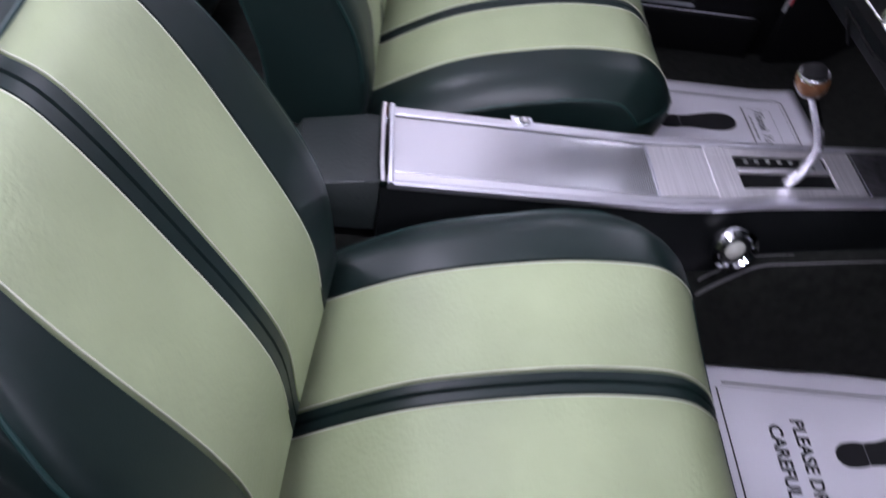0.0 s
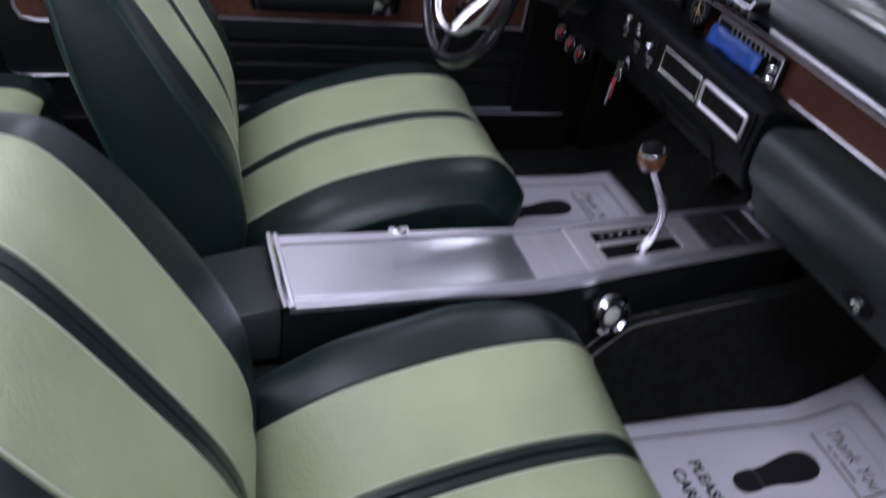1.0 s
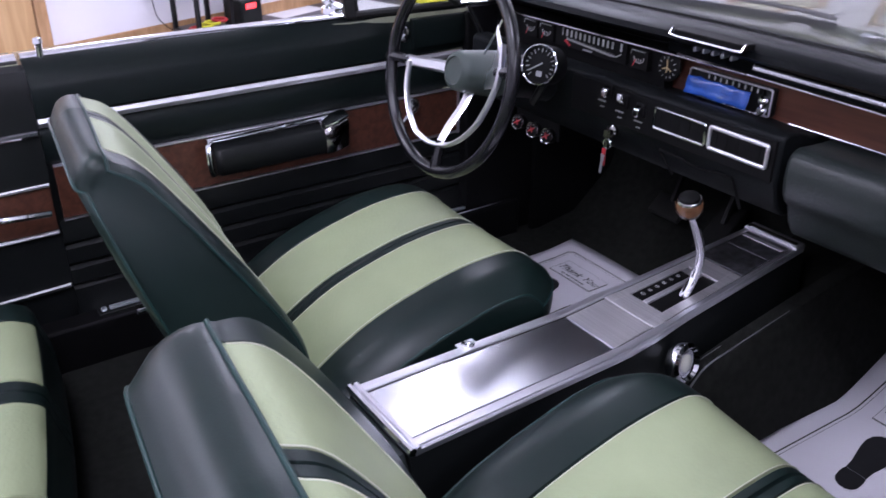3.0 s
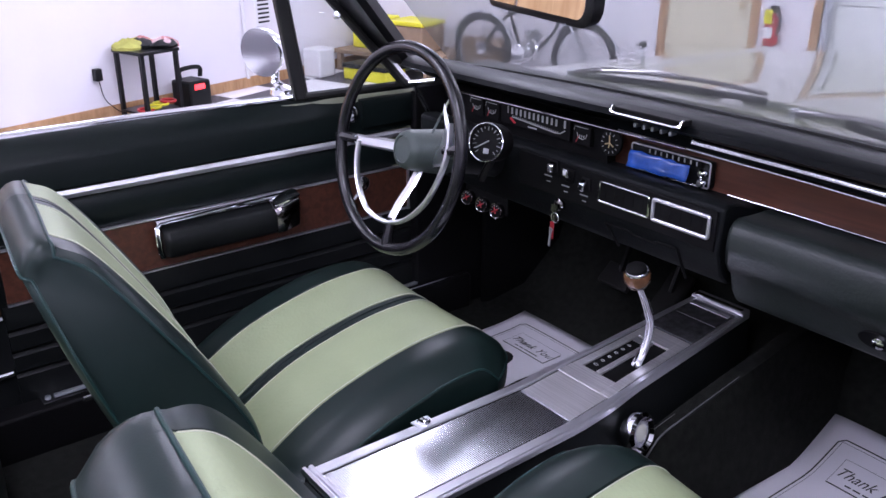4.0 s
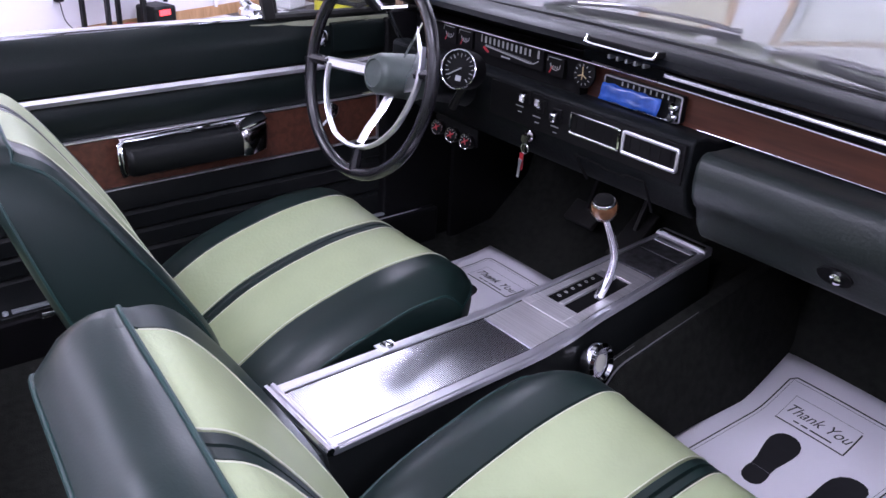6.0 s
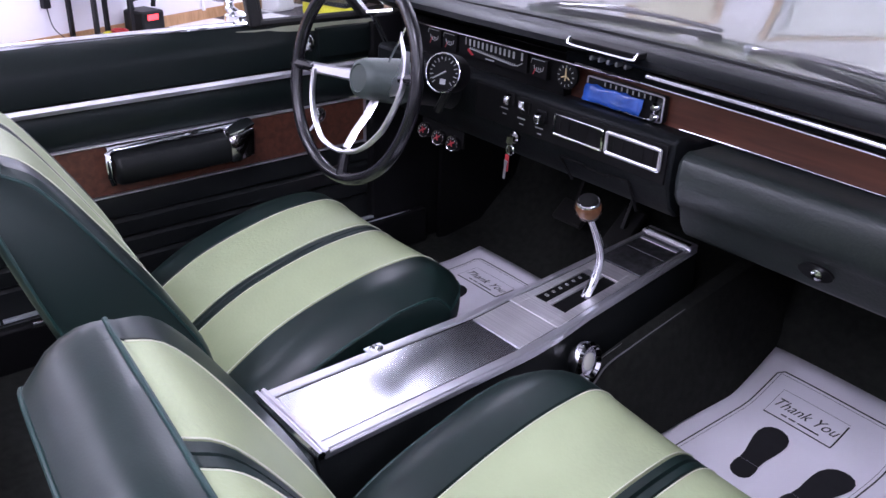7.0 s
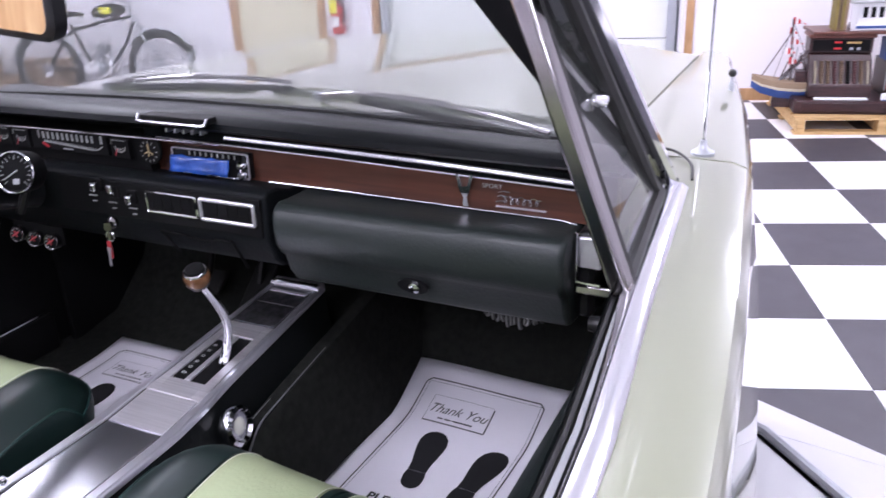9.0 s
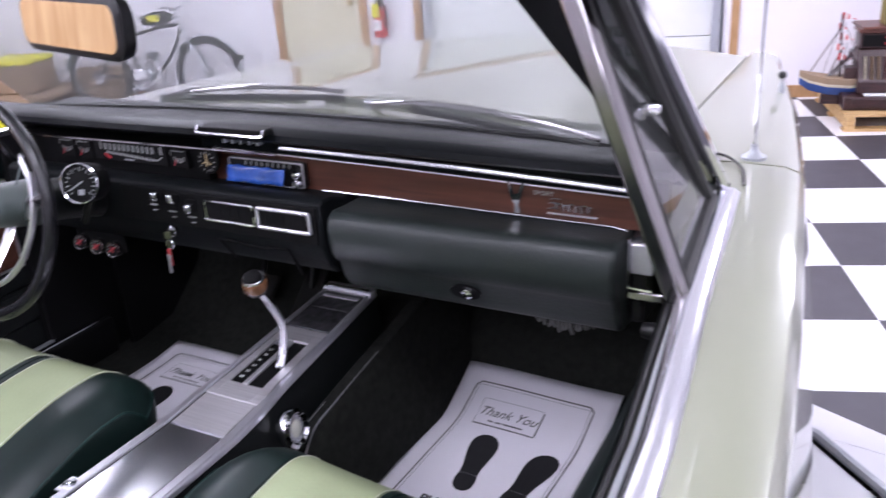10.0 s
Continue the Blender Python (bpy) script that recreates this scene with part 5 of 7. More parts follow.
# three small gauges below the dash
tg = thing("gauge_pod", "three small round gauges with red needles below the dash", "gauges")
part("bracket", box(-0.51, -0.375, 0.640, 0.644, 0.676, 0.716), M_VOID, tg, bevel=0.003)
for x, z in ((-0.490, 0.690), (-0.443, 0.6863), (-0.3976, 0.6858)):
    gm = disc_m((x, 0.630, z), (0.1, -0.97, 0.2)) @ Matrix.Scale(0.74, 4)
    g = part("gauge", lathe([(0.021, -0.015), (0.021, 0.004), (0.018, 0.006), (0.001, 0.0055)], gm, 22), M_VOID, tg)
    part("bezel", tube([gm @ Vector((0.0205 * math.cos(a * math.pi / 10), 0.0205 * math.sin(a * math.pi / 10), 0.005)) for a in range(20)], 0.0009, closed=True, seg=5), M_POST, g)
    part("needle", tube([gm @ Vector((-0.010, -0.006, 0.0075)), gm @ Vector((0.010, 0.006, 0.0075))], 0.0018, seg=4), M_NEEDLE, g)
    part("needle", tube([gm @ Vector((-0.004, 0.008, 0.0075)), gm @ Vector((0.004, -0.008, 0.0075))], 0.0016, seg=4), M_NEEDLE, g)
    for a in (40, 75, 110, 145, 180, 215):
        c, sn = math.cos(math.radians(a)), math.sin(math.radians(a))
        part("mark", tube([gm @ Vector((0.012 * c, 0.012 * sn, 0.0066)), gm @ Vector((0.0165 * c, 0.0165 * sn, 0.0066))], 0.0009, seg=4), M_DIAL, g)
# ---------------- steering wheel, column and tachometer ----------------
sw_ = thing("steering_wheel", "black steering wheel with chrome spokes and horn ring", "steering wheel")
WC, WU = Vector((-0.381, 0.373, 0.863)), Vector((0.05, 0.215, 0.968)).normalized()
WS = 0.955
WR = Vector((1.0, 0.0, 0.0))
WR = (WR - WU * WR.dot(WU)).normalized()
WN = WR.cross(WU)
WN = WN if WN.y < 0 else -WN


def wv(r, deg, d=0.0):
    a = math.radians(deg)
    return WC + (WR * (r * math.cos(a)) + WU * (r * math.sin(a)) + WN * d) * WS


M_BRIGHT = mat("bright_satin_metal", (0.92, 0.92, 0.95), 0.30, 1.0, noise_amt=0.04)
part("rim", tube([wv(0.187, a) for a in range(0, 360, 6)], 0.0112, closed=True, seg=12), M_WHEEL, sw_, "glossy black rim")
hm = Matrix.Translation(WC) @ Matrix((WR, WU, WN)).transposed().to_4x4() @ Matrix.Scale(WS, 4)
part("hub", lathe([(0.044, -0.115), (0.042, -0.080), (0.038, -0.030), (0.034, -0.019), (0.026, -0.014), (0.0245, -0.0165), (0.001, -0.0165)], hm, 32), M_HUB, sw_, "grey-green padded hub")
# two narrow spokes and a broad one between hub and horn ring
def spoke(deg, rows, label="bright chrome spoke"):
    pr = []
    for r, turn, w, d in rows:
        c = wv(r, deg + turn, d)
        a = math.radians(deg + turn)
        t = WR * -math.sin(a) + WU * math.cos(a)
        pr.append([c + t * w, c + t * w * 0.6 + WN * 0.005, c - t * w * 0.6 + WN * 0.005, c - t * w, c - WN * 0.004])
    return part("spoke", loft(pr), M_BRIGHT, sw_, label)


for deg, d0 in ((-173, -0.045), (-81, -0.062)):
    spk = spoke(deg, ((0.034, 0, 0.012, d0), (0.065, 0, 0.0115, d0 * 0.75), (0.100, 0, 0.0105, d0 * 0.35), (0.136, 0, 0.010, -0.003)))
    part("spoke_root", tube([wv(0.130, deg, -0.006), wv(0.160, deg, -0.002), wv(0.188, deg, 0.0)], [0.0085, 0.0095, 0.0115], seg=8), M_WHEEL, spk)
spk = spoke(20, ((0.034, -30, 0.018, -0.070), (0.065, -8, 0.024, -0.060), (0.105, 6, 0.032, -0.040), (0.150, 12, 0.036, -0.004)), "broad chrome spoke")
part("spoke_root", tube([wv(0.135, 14, -0.008), wv(0.188, 14, 0.0)], [0.0085, 0.0115], seg=8), M_WHEEL, spk)
RING = ((-173, 0.124), (-141, 0.138), (-113, 0.147), (-82, 0.138), (-45, 0.132), (-12, 0.136), (23, 0.156), (41, 0.166))


def ring_r(a):
    for (p, q), (u, v) in zip(RING, RING[1:]):
        if a <= u:
            return q + (v - q) * (a - p) / (u - p)
    return RING[-1][1]


part("horn_ring", tube(spline([wv(ring_r(a), a, -0.001) for a in range(-173, 42, 12)], 3), 0.0046, seg=8, flat=1.3), M_BRIGHT, sw_, "chrome half horn ring")
part("rim_rod", tube([wv(0.046, 62, -0.06), wv(0.168, 51, -0.02)], 0.0022, seg=6), M_CHROME, sw_)
col = part("column", tube([wv(0, 0, -0.09), wv(0, 0, -0.22), (-0.42, 0.80, 0.745)], [0.036, 0.040, 0.045], seg=18), M_BLACKV, sw_, "dark steering column")

tc_ = thing("tachometer", "round black tachometer with chrome rim on the column", "gauge")
tm = disc_m((-0.302, 0.520, 0.868), (0.33, -0.91, 0.25)) @ Matrix.Scale(0.79, 4)
part("case", lathe([(0.030, -0.055), (0.043, -0.045), (0.046, 0.0), (0.044, 0.010), (0.040, 0.010), (0.039, 0.004), (0.001, 0.004)], tm, 32), M_VOID, tc_)
part("bezel", tube([tm @ Vector((0.0435 * math.cos(a * math.pi / 18), 0.0435 * math.sin(a * math.pi / 18), 0.010)) for a in range(36)], 0.0014, closed=True, seg=6), M_CHROME, tc_)
for k in range(17):
    a = math.radians(225 - k * 270 / 16)
    r0 = 0.027 if k % 2 == 0 else 0.031
    part("mark", tube([tm @ Vector((r0 * math.cos(a), r0 * math.sin(a), 0.0052)), tm @ Vector((0.036 * math.cos(a), 0.036 * math.sin(a), 0.0052))], 0.0008, seg=4), M_DIAL, tc_)
part("needle", tube([tm @ Vector((0.006, 0.004, 0.0065)), tm @ Vector((-0.026, -0.016, 0.0065))], 0.0013, seg=4), M_DIAL, tc_)
part("dial_badge", box(-0.006, 0.008, -0.026, -0.014, 0.0048, 0.0056, tm), M_GREY, tc_, smooth=False)
part("bracket", tube([tm @ Vector((0, -0.04, -0.03)), tm @ Vector((-0.03, -0.09, -0.05))], 0.008, seg=8), M_BLACK, tc_)

# pedals in the driver's footwell
for nm, x, w in (("brake_pedal", -0.40, 0.045), ("accelerator_pedal", -0.25, 0.03)):
    pd = thing(nm, "black rubber pedal in the driver's footwell", "pedal")
    pm = pose(x, 1.03, 0.43, -50, 0, 0)
    part("pad", box(-w, w, -0.004, 0.012, -0.03 if "brake" in nm else -0.07, 0.03 if "brake" in nm else 0.07, pm), M_RUBBER, pd, bevel=0.004)
    part("arm", tube([(x, 1.04, 0.44), (x, 1.09, 0.56), (x, 1.12, 0.70)], 0.008, seg=6), M_BLACK, pd)

# ---------------- centre console ----------------
con = thing("center_console", "centre console with ribbed metal lid and black sides", "console")


def con_z(y):
    return 0.512 + (0.045 * max(0.0, y - 0.40) / 0.46)


ys = [0.0, 0.10, 0.20, 0.30, 0.395, 0.42, 0.47, 0.50, 0.54, 0.62, 0.70, 0.78, 0.862]


def con_half(y):
    """Half width of the top trim: a wide rear part, a step at the lid's end, a narrow front part."""
    pts = [(-0.2, 0.086), (0.0, 0.0850), (0.395, 0.0795), (0.47, 0.0780), (0.54, 0.0700), (0.862, 0.0570)]
    for (a, p), (b, q) in zip(pts, pts[1:]):
        if y <= b:
            return p + (q - p) * (y - a) / (b - a)
    return pts[-1][1]


part("body", loft([[Vector((x, y, z)) for x, z in ((-con_half(y) - 0.020, 0.27), (-con_half(y) - 0.012, 0.42), (-con_half(y) + 0.001, con_z(y) - 0.012), (-con_half(y) + 0.004, con_z(y) - 0.004),
                                               (con_half(y) - 0.004, con_z(y) - 0.004), (con_half(y) - 0.001, con_z(y) - 0.012), (con_half(y) + 0.012, 0.42), (con_half(y) + 0.020, 0.27))] for y in ys]), M_BLACKV, con, "black vinyl console sides")
# upholstered rear end
part("rear_end", loft([[Vector((x, y, z)) for x, z in ((-w, 0.43), (-w, zt - 0.03), (-w + 0.015, zt), (w - 0.015, zt), (w, zt - 0.03), (w, 0.43))] for y, w, zt in
                       ((-0.135, 0.074, 0.455), (-0.115, 0.088, 0.488), (-0.02, 0.088, 0.508), (-0.002, 0.087, 0.508))]), M_GLOVE, con, "dark vinyl rear end", bevel=0.006)


part("rear_base", box(-0.082, 0.082, -0.128, -0.001, 0.27, 0.431), M_VOID, con)


def strip(x0f, x1f, y0, y1, h0, h1, n=6):
    """A plate on the console's top between two fractions of its half width."""
    rings = []
    for i in range(n + 1):
        y = y0 + (y1 - y0) * i / n
        w, z = con_half(y), con_z(y)
        rings.append([Vector((x0f * w, y, z + h0)), Vector((x1f * w, y, z + h0)), Vector((x1f * w, y, z + h1)), Vector((x0f * w, y, z + h1))])
    return loft(rings)


def trim_in(y):
    """Where the side trims end towards the middle: wide beside the lid, narrower beside the shifter."""
    k = max(0.0, min(1.0, (y - 0.455) / 0.07))
    return 0.74 + 0.06 * k * k * (3 - 2 * k)


for sd in (-1, 1):
    rings = []
    for k in range(31):
        y = 0.008 + 0.854 * k / 30
        w, z, f = con_half(y), con_z(y), trim_in(y)
        rings.append([Vector((sd * g * w, y, z + h)) for g, h in ((1.0, -0.004), (1.0, 0.0040), (0.975, 0.0062), (0.955, 0.0060), (0.940, 0.0085), (f + 0.03, 0.0088), (f, 0.0070), (f, -0.004))])
    part("side_trim", loft(rings), M_SATIN, con, "bright brushed trim strip", smooth=False)
    rings = [[Vector((sd * g * con_half(y), y, con_z(y) + h)) for g, h in ((trim_in(y) - 0.001, -0.004), (trim_in(y) - 0.001, 0.0048), (trim_in(y) - 0.036, 0.0048), (trim_in(y) - 0.036, -0.004))] for y in [0.008 + 0.828 * k / 30 for k in range(31)]]
    part("trim_groove", loft(rings), M_VOID, con)
lid = part("lid", strip(-0.70, 0.70, 0.010, 0.392, -0.004, 0.0055), M_LID, con, "finely ribbed metal lid", bevel=0.0015)
# fine ribs running across the lid, 3.4 mm apart, with dull grooves between them
bm = bmesh.new()
prev = None
for k in range(4 * 111 + 1):
    y = 0.0125 + 0.0034 * (k // 4 + (0.0, 0.42, 0.58, 0.84)[k % 4])
    w, z = con_half(y) * 0.69, con_z(y) + 0.0060 + (0.00002, 0.00002, 0.0, 0.0)[k % 4]
    row = [bm.verts.new((x * w, y, z)) for x in (-1, 1)]
    if prev:
        bm.faces.new((prev[0], prev[1], row[1], row[0])).material_index = 0 if k % 4 == 1 else 1
    prev = row
M_GROOVE = mat("dull_groove_metal", (0.82, 0.83, 0.89), 0.30, 1.0)
part("lid_ribs", bm, [M_LID, M_GROOVE], lid, "fine cross ribs of the lid", kind="stuff")
part("rear_bar", tube([(-0.086, 0.002, 0.517), (-0.05, 0.0, 0.519), (0.05, 0.0, 0.519), (0.086, 0.002, 0.517)], 0.0065, seg=8), M_CHROME, con)
part("rear_bar", tube([(-0.086, 0.012, 0.519), (0.086, 0.012, 0.519)], 0.004, seg=6), M_SATIN, con)
part("middle_plate", strip(-0.70, 0.70, 0.396, 0.4792, -0.004, 0.0062), M_PLATE, con, "brushed metal plate", bevel=0.0005)
part("lid_seam", strip(-0.70, 0.70, 0.3925, 0.3955, -0.004, 0.0066, 1), M_SATIN, con)
lt = Matrix.Translation((-0.0735, 0.205, con_z(0.2) + 0.0085))
lat = part("latch", lathe([(0.011, 0.0), (0.011, 0.004), (0.008, 0.006), (0.004, 0.0045), (0.001, 0.0045)], lt, 18), M_CHROME, con, "round chrome lid latch")
part("latch_plate", box(-0.013, 0.013, -0.016, 0.016, -0.001, 0.0015, lt), M_SATIN, lat)
# raised shifter bezel
def bez(x0f, x1f, y0, y1, h0, h1):
    return strip(x0f, x1f, y0, y1, h0, h1, 4)


part("shifter_bezel", bez(-0.755, -0.52, 0.480, 0.700, -0.002, 0.0066), M_PLATE, con, bevel=0.0006)
part("shifter_bezel", bez(0.50, 0.755, 0.480, 0.700, -0.002, 0.0066), M_PLATE, con, bevel=0.0006)
part("shifter_bezel", bez(-0.52, 0.50, 0.480, 0.520, -0.002, 0.0066), M_PLATE, con, bevel=0.0006)
part("shifter_bezel", bez(-0.52, 0.50, 0.660, 0.700, -0.002, 0.0066), M_PLATE, con, bevel=0.0006)
well = part("shifter_slot", bez(-0.52, 0.50, 0.520, 0.660, -0.002, 0.0025), M_VOID, con)
part("gear_scale", bez(-0.50, -0.12, 0.524, 0.656, 0.0025, 0.0055), M_VOID, con, "black gear scale", bevel=0.001)
for k in range(6):
    y = 0.538 + 0.017 * k
    z = con_z(y) + 0.0055
    lx = 0.0035 if k else 0.0045
    part("gear_mark", tube([(-0.024 + lx * math.cos(a * math.pi / 4), y + 0.0026 * math.sin(a * math.pi / 4), z + 0.0004) for a in range(8)], 0.0009, closed=True, seg=4), M_DIAL, well)
part("scale_window", bez(-0.48, -0.14, 0.640, 0.654, 0.0055, 0.0062), M_SATIN, con)
part("slot_edge", bez(-0.12, 0.02, 0.5215, 0.6585, 0.0020, 0.0072), M_PLATE, con, bevel=0.001)
M_MOTTLE = mat("mottled_plate", (0.20, 0.20, 0.22), 0.35, 0.9, noise_amt=0.5, noise_scale=70, bump=0.3, bump_scale=90)
part("front_plate", strip(-0.755, 0.755, 0.704, 0.775, -0.003, 0.0068), M_MOTTLE, con, "mottled brushed metal front plate", bevel=0.0006)
part("front_plate", strip(-0.755, 0.755, 0.7762, 0.835, -0.003, 0.0068), M_MOTTLE, con, "mottled brushed metal front plate", bevel=0.0006)
part("front_plate_bar", strip(-0.72, 0.72, 0.815, 0.823, 0.0068, 0.0088, 1), M_SATIN, con, bevel=0.0008)
part("front_bar", strip(-1.0, 1.0, 0.838, 0.864, -0.004, 0.0125, 1), M_SATIN, con, bevel=0.003)
part("front_bar", strip(-0.9, 0.9, 0.842, 0.850, 0.0125, 0.0155, 1), M_CHROME, con)

lev = thing("gear_lever", "chrome gear lever with a wooden ball knob", "gear lever")
lb = Vector((0.024, 0.585, con_z(0.585) + 0.004))
part("stick", tube(spline([lb, (0.034, 0.592, 0.575), (0.047, 0.582, 0.625), (0.057, 0.552, 0.675), (0.064, 0.522, 0.718)], 6), [0.0085 - 0.0025 * k / 24 for k in range(25)], seg=12), M_CHROME, lev)
km = disc_m((0.066, 0.512, 0.738), (0.08, -0.28, 0.95)) @ Matrix.Scale(0.84, 4)
M_KNOB = wood_mat("knob_wood", (0.10, 0.043, 0.020), (0.17, 0.080, 0.040), 0.22, (60, 60, 60), coat=0.6)
part("knob", lathe([(0.010, -0.026), (0.019, -0.021), (0.0245, -0.010), (0.0255, 0.0), (0.023, 0.010), (0.019, 0.014)], km, 28), M_KNOB, lev, "turned wooden ball knob")
part("knob_ring", lathe([(0.0225, 0.0105), (0.0220, 0.0135), (0.0205, 0.0152), (0.0192, 0.0150)], km, 28), M_CHROME, lev)
part("knob_cap", lathe([(0.0196, 0.0145), (0.0180, 0.0192), (0.0140, 0.0216), (0.001, 0.0224)], km, 24), M_VOID, lev, "black cap with gear pattern")

lamp = thing("courtesy_lamp", "round chrome lamp on the console side", "lamp")
lm = disc_m((0.093, 0.509, 0.470), (0.97, 0.10, 0.22))
part("bezel", lathe([(0.033, -0.004), (0.0365, 0.006), (0.034, 0.016), (0.028, 0.020), (0.024, 0.014)], lm, 32), M_CHROME, lamp, "polished chrome ring")
M_BIND = mat("grey_edge_binding", (0.16, 0.16, 0.165), 0.45, noise_amt=0.15, noise_scale=30)
M_LENS = mat("milky_lens", (0.62, 0.63, 0.55), 0.15, noise_amt=0.1)
part("reflector", lathe([(0.026, 0.014), (0.019, 0.004), (0.016, 0.002), (0.001, 0.002)], lm, 24), M_CHROME, lamp)
part("lens", lathe([(0.0195, 0.005), (0.018, 0.012), (0.011, 0.017), (0.001, 0.0185)], lm, 24), M_LENS, lamp, "milky lamp lens")
edge = [(0.470, 0.352), (0.495, 0.387), (0.525, 0.421), (0.558, 0.449), (0.616, 0.461), (0.680, 0.472), (0.769, 0.486), (0.86, 0.500), (1.0, 0.52), (1.14, 0.54)]
part("carpet_binding", tube(spline([(0.110, y, z) for y, z in edge[:7]], 4), [0.0028 - 0.0022 * k / 24 for k in range(25)], seg=6), M_BIND, con, "grey carpet edge binding")
part("carpet_binding", tube(spline([(0.100, y - 0.012, z + 0.008) for y, z in edge[:5]], 4), [0.0020 - 0.0016 * k / 16 for k in range(17)], seg=6), M_BIND, con, "grey carpet edge binding")
part("tunnel_carpet", loft([[Vector((x, y, z)) for x, z in ((0.085, 0.28), (0.165, 0.28), (0.128, zt - 0.05), (0.112, zt - 0.004), (0.085, zt - 0.002))] for y, zt in edge]), M_CARPET, con, "dark carpet climbing the console side")

# ---------------- paper floor mats ----------------
def toe_rise(y, y0, k):
    return k * (math.sqrt(max(0.0, y - y0) ** 2 + 0.0009) - 0.03) if y > y0 else 0.0


def text_shape(body, size, shear=0.0, bold=0.0):
    cu = bpy.data.curves.new("text", "FONT")
    cu.body, cu.size, cu.shear, cu.align_x = body, size, shear, "CENTER"
    cu.offset = bold * size
    cu.resolution_u = 3
    ob = new("text", cu)
    dg = bpy.context.evaluated_depsgraph_get()
    me = bpy.data.meshes.new_from_object(ob.evaluated_get(dg))
    bpy.data.objects.remove(ob)
    bm = bmesh.new()
    bm.from_mesh(me)
    bpy.data.meshes.remove(me)
    return bm


def paper_mat(label, m, y0, rise):
    """A printed paper mat, 0.36 wide and 0.55 long, origin at its far left corner, x to the right, y towards the dash; from y0 on it climbs the toe board."""
    p = thing("paper_floor_mat", label, "paper mat", "paper floor mats", m)
    W, Ln = 0.355, 0.55

    def f(x, y, h=0.0):
        return Vector((x, y, toe_rise(y, y0, rise) + 0.0012 * math.sin(17 * x + 5 * y) + h))
    bm = bmesh.new()
    nx, ny = 16, 22
    g = [[bm.verts.new(f(W * i / nx, -Ln + Ln * j / ny)) for i in range(nx + 1)] for j in range(ny + 1)]
    for j in range(ny):
        for i in range(nx):
            bm.faces.new((g[j][i], g[j][i + 1], g[j + 1][i + 1], g[j + 1][i]))
    sheet = part("sheet", bm, M_PAPER, p)
    sheet.modifiers.new("solid", "SOLIDIFY").thickness = 0.0008

    def ink(name, rows, par=p):
        b = bmesh.new()
        V = [[b.verts.new(f(x0, y, 0.0012)), b.verts.new(f(x1, y, 0.0012))] for y, x0, x1 in rows]
        for r, q in zip(V, V[1:]):
            b.faces.new((r[0], r[1], q[1], q[0]))
        return part(name, b, M_INK, par, smooth=False)

    def line(x0, y0, x1, y1, w):
        n = 16
        b = bmesh.new()
        d = Vector((y0 - y1, x1 - x0, 0)).normalized() * w / 2
        V = []
        for k in range(n + 1):
            x, y = x0 + (x1 - x0) * k / n, y0 + (y1 - y0) * k / n
            V.append([b.verts.new(f(x - d.x, y - d.y, 0.0012)), b.verts.new(f(x + d.x, y + d.y, 0.0012))])
        for r, q in zip(V, V[1:]):
            b.faces.new((r[0], r[1], q[1], q[0]))
        return part("printed_line", b, M_INK, p, smooth=False)
    e = 0.044
    for x0, y0_, x1, y1 in ((e + 0.01, -e, W - e - 0.01, -e), (e, -e - 0.01, e, -Ln + e + 0.01), (W - e, -e - 0.01, W - e, -Ln + e + 0.01), (e + 0.01, -Ln + e, W - e - 0.01, -Ln + e)):
        line(x0, y0_, x1, y1, 0.0028)
    for x0, y0_, x1, y1 in ((e, -e - 0.01, e + 0.01, -e), (W - e, -e - 0.01, W - e - 0.01, -e)):
        line(x0, y0_, x1, y1, 0.0028)
    e2 = e + 0.007
    for x0, y0_, x1, y1 in ((e2, -e2, W - e2, -e2), (e2, -e2, e2, -Ln + e2), (W - e2, -e2, W - e2, -Ln + e2)):
        line(x0, y0_, x1, y1, 0.0008)
    # words in a shaded box
    bx0, bx1, by0, by1 = 0.078, 0.216, -0.143, -0.080
    line(bx0, by0, bx1, by0, 0.0030)
    line(bx1, by0, bx1, by1 - 0.004, 0.0030)
    line(bx0, by1, bx1, by1, 0.0007)
    line(bx0, by0, bx0, by1, 0.0007)

    def words(body, size, x, y, shear=0.0, bold=0.0):
        b = text_shape(body, size, shear, bold)
        for v in b.verts:
            v.co = f(v.co.x + x, v.co.y + y, 0.0014)
        return part("printed_word", b, M_INK, p, smooth=False)
    words("Thank You", 0.0295, (bx0 + bx1) / 2 - 0.004, -0.119, 0.45)
    for xa, xb in ((0.108, 0.120), (0.124, 0.138), (0.142, 0.186)):
        line(xa, -0.1315, xb, -0.1315, 0.0032)
    words("PLEASE DRIVE", 0.029, W / 2 + 0.012, -0.402, 0.0, 0.028)
    words("CAREFULLY", 0.029, W / 2 + 0.012, -0.440, 0.0, 0.028)

    def foot(x, y, turn):
        sole = [(-0.012, 0.019), (0.01, 0.020), (0.035, 0.025), (0.060, 0.029), (0.080, 0.030), (0.098, 0.026), (0.110, 0.017), (0.115, 0.006)]
        heel = [(-0.062, 0.006), (-0.056, 0.015), (-0.047, 0.020), (-0.030, 0.0215), (-0.019, 0.0205), (-0.0125, 0.0185)]
        for rows in (sole, heel):
            ink("footprint", [(y + h, x + turn * (h + 0.02) - w, x + turn * (h + 0.02) + w) for h, w in rows])
    foot(0.152, -0.285, -0.14)
    foot(0.258, -0.295, 0.10)
    return p


paper_mat("white printed paper mat in the passenger's footwell", pose(0.165, 1.045, 0.273, 0, 0, -2), -0.16, 0.42)
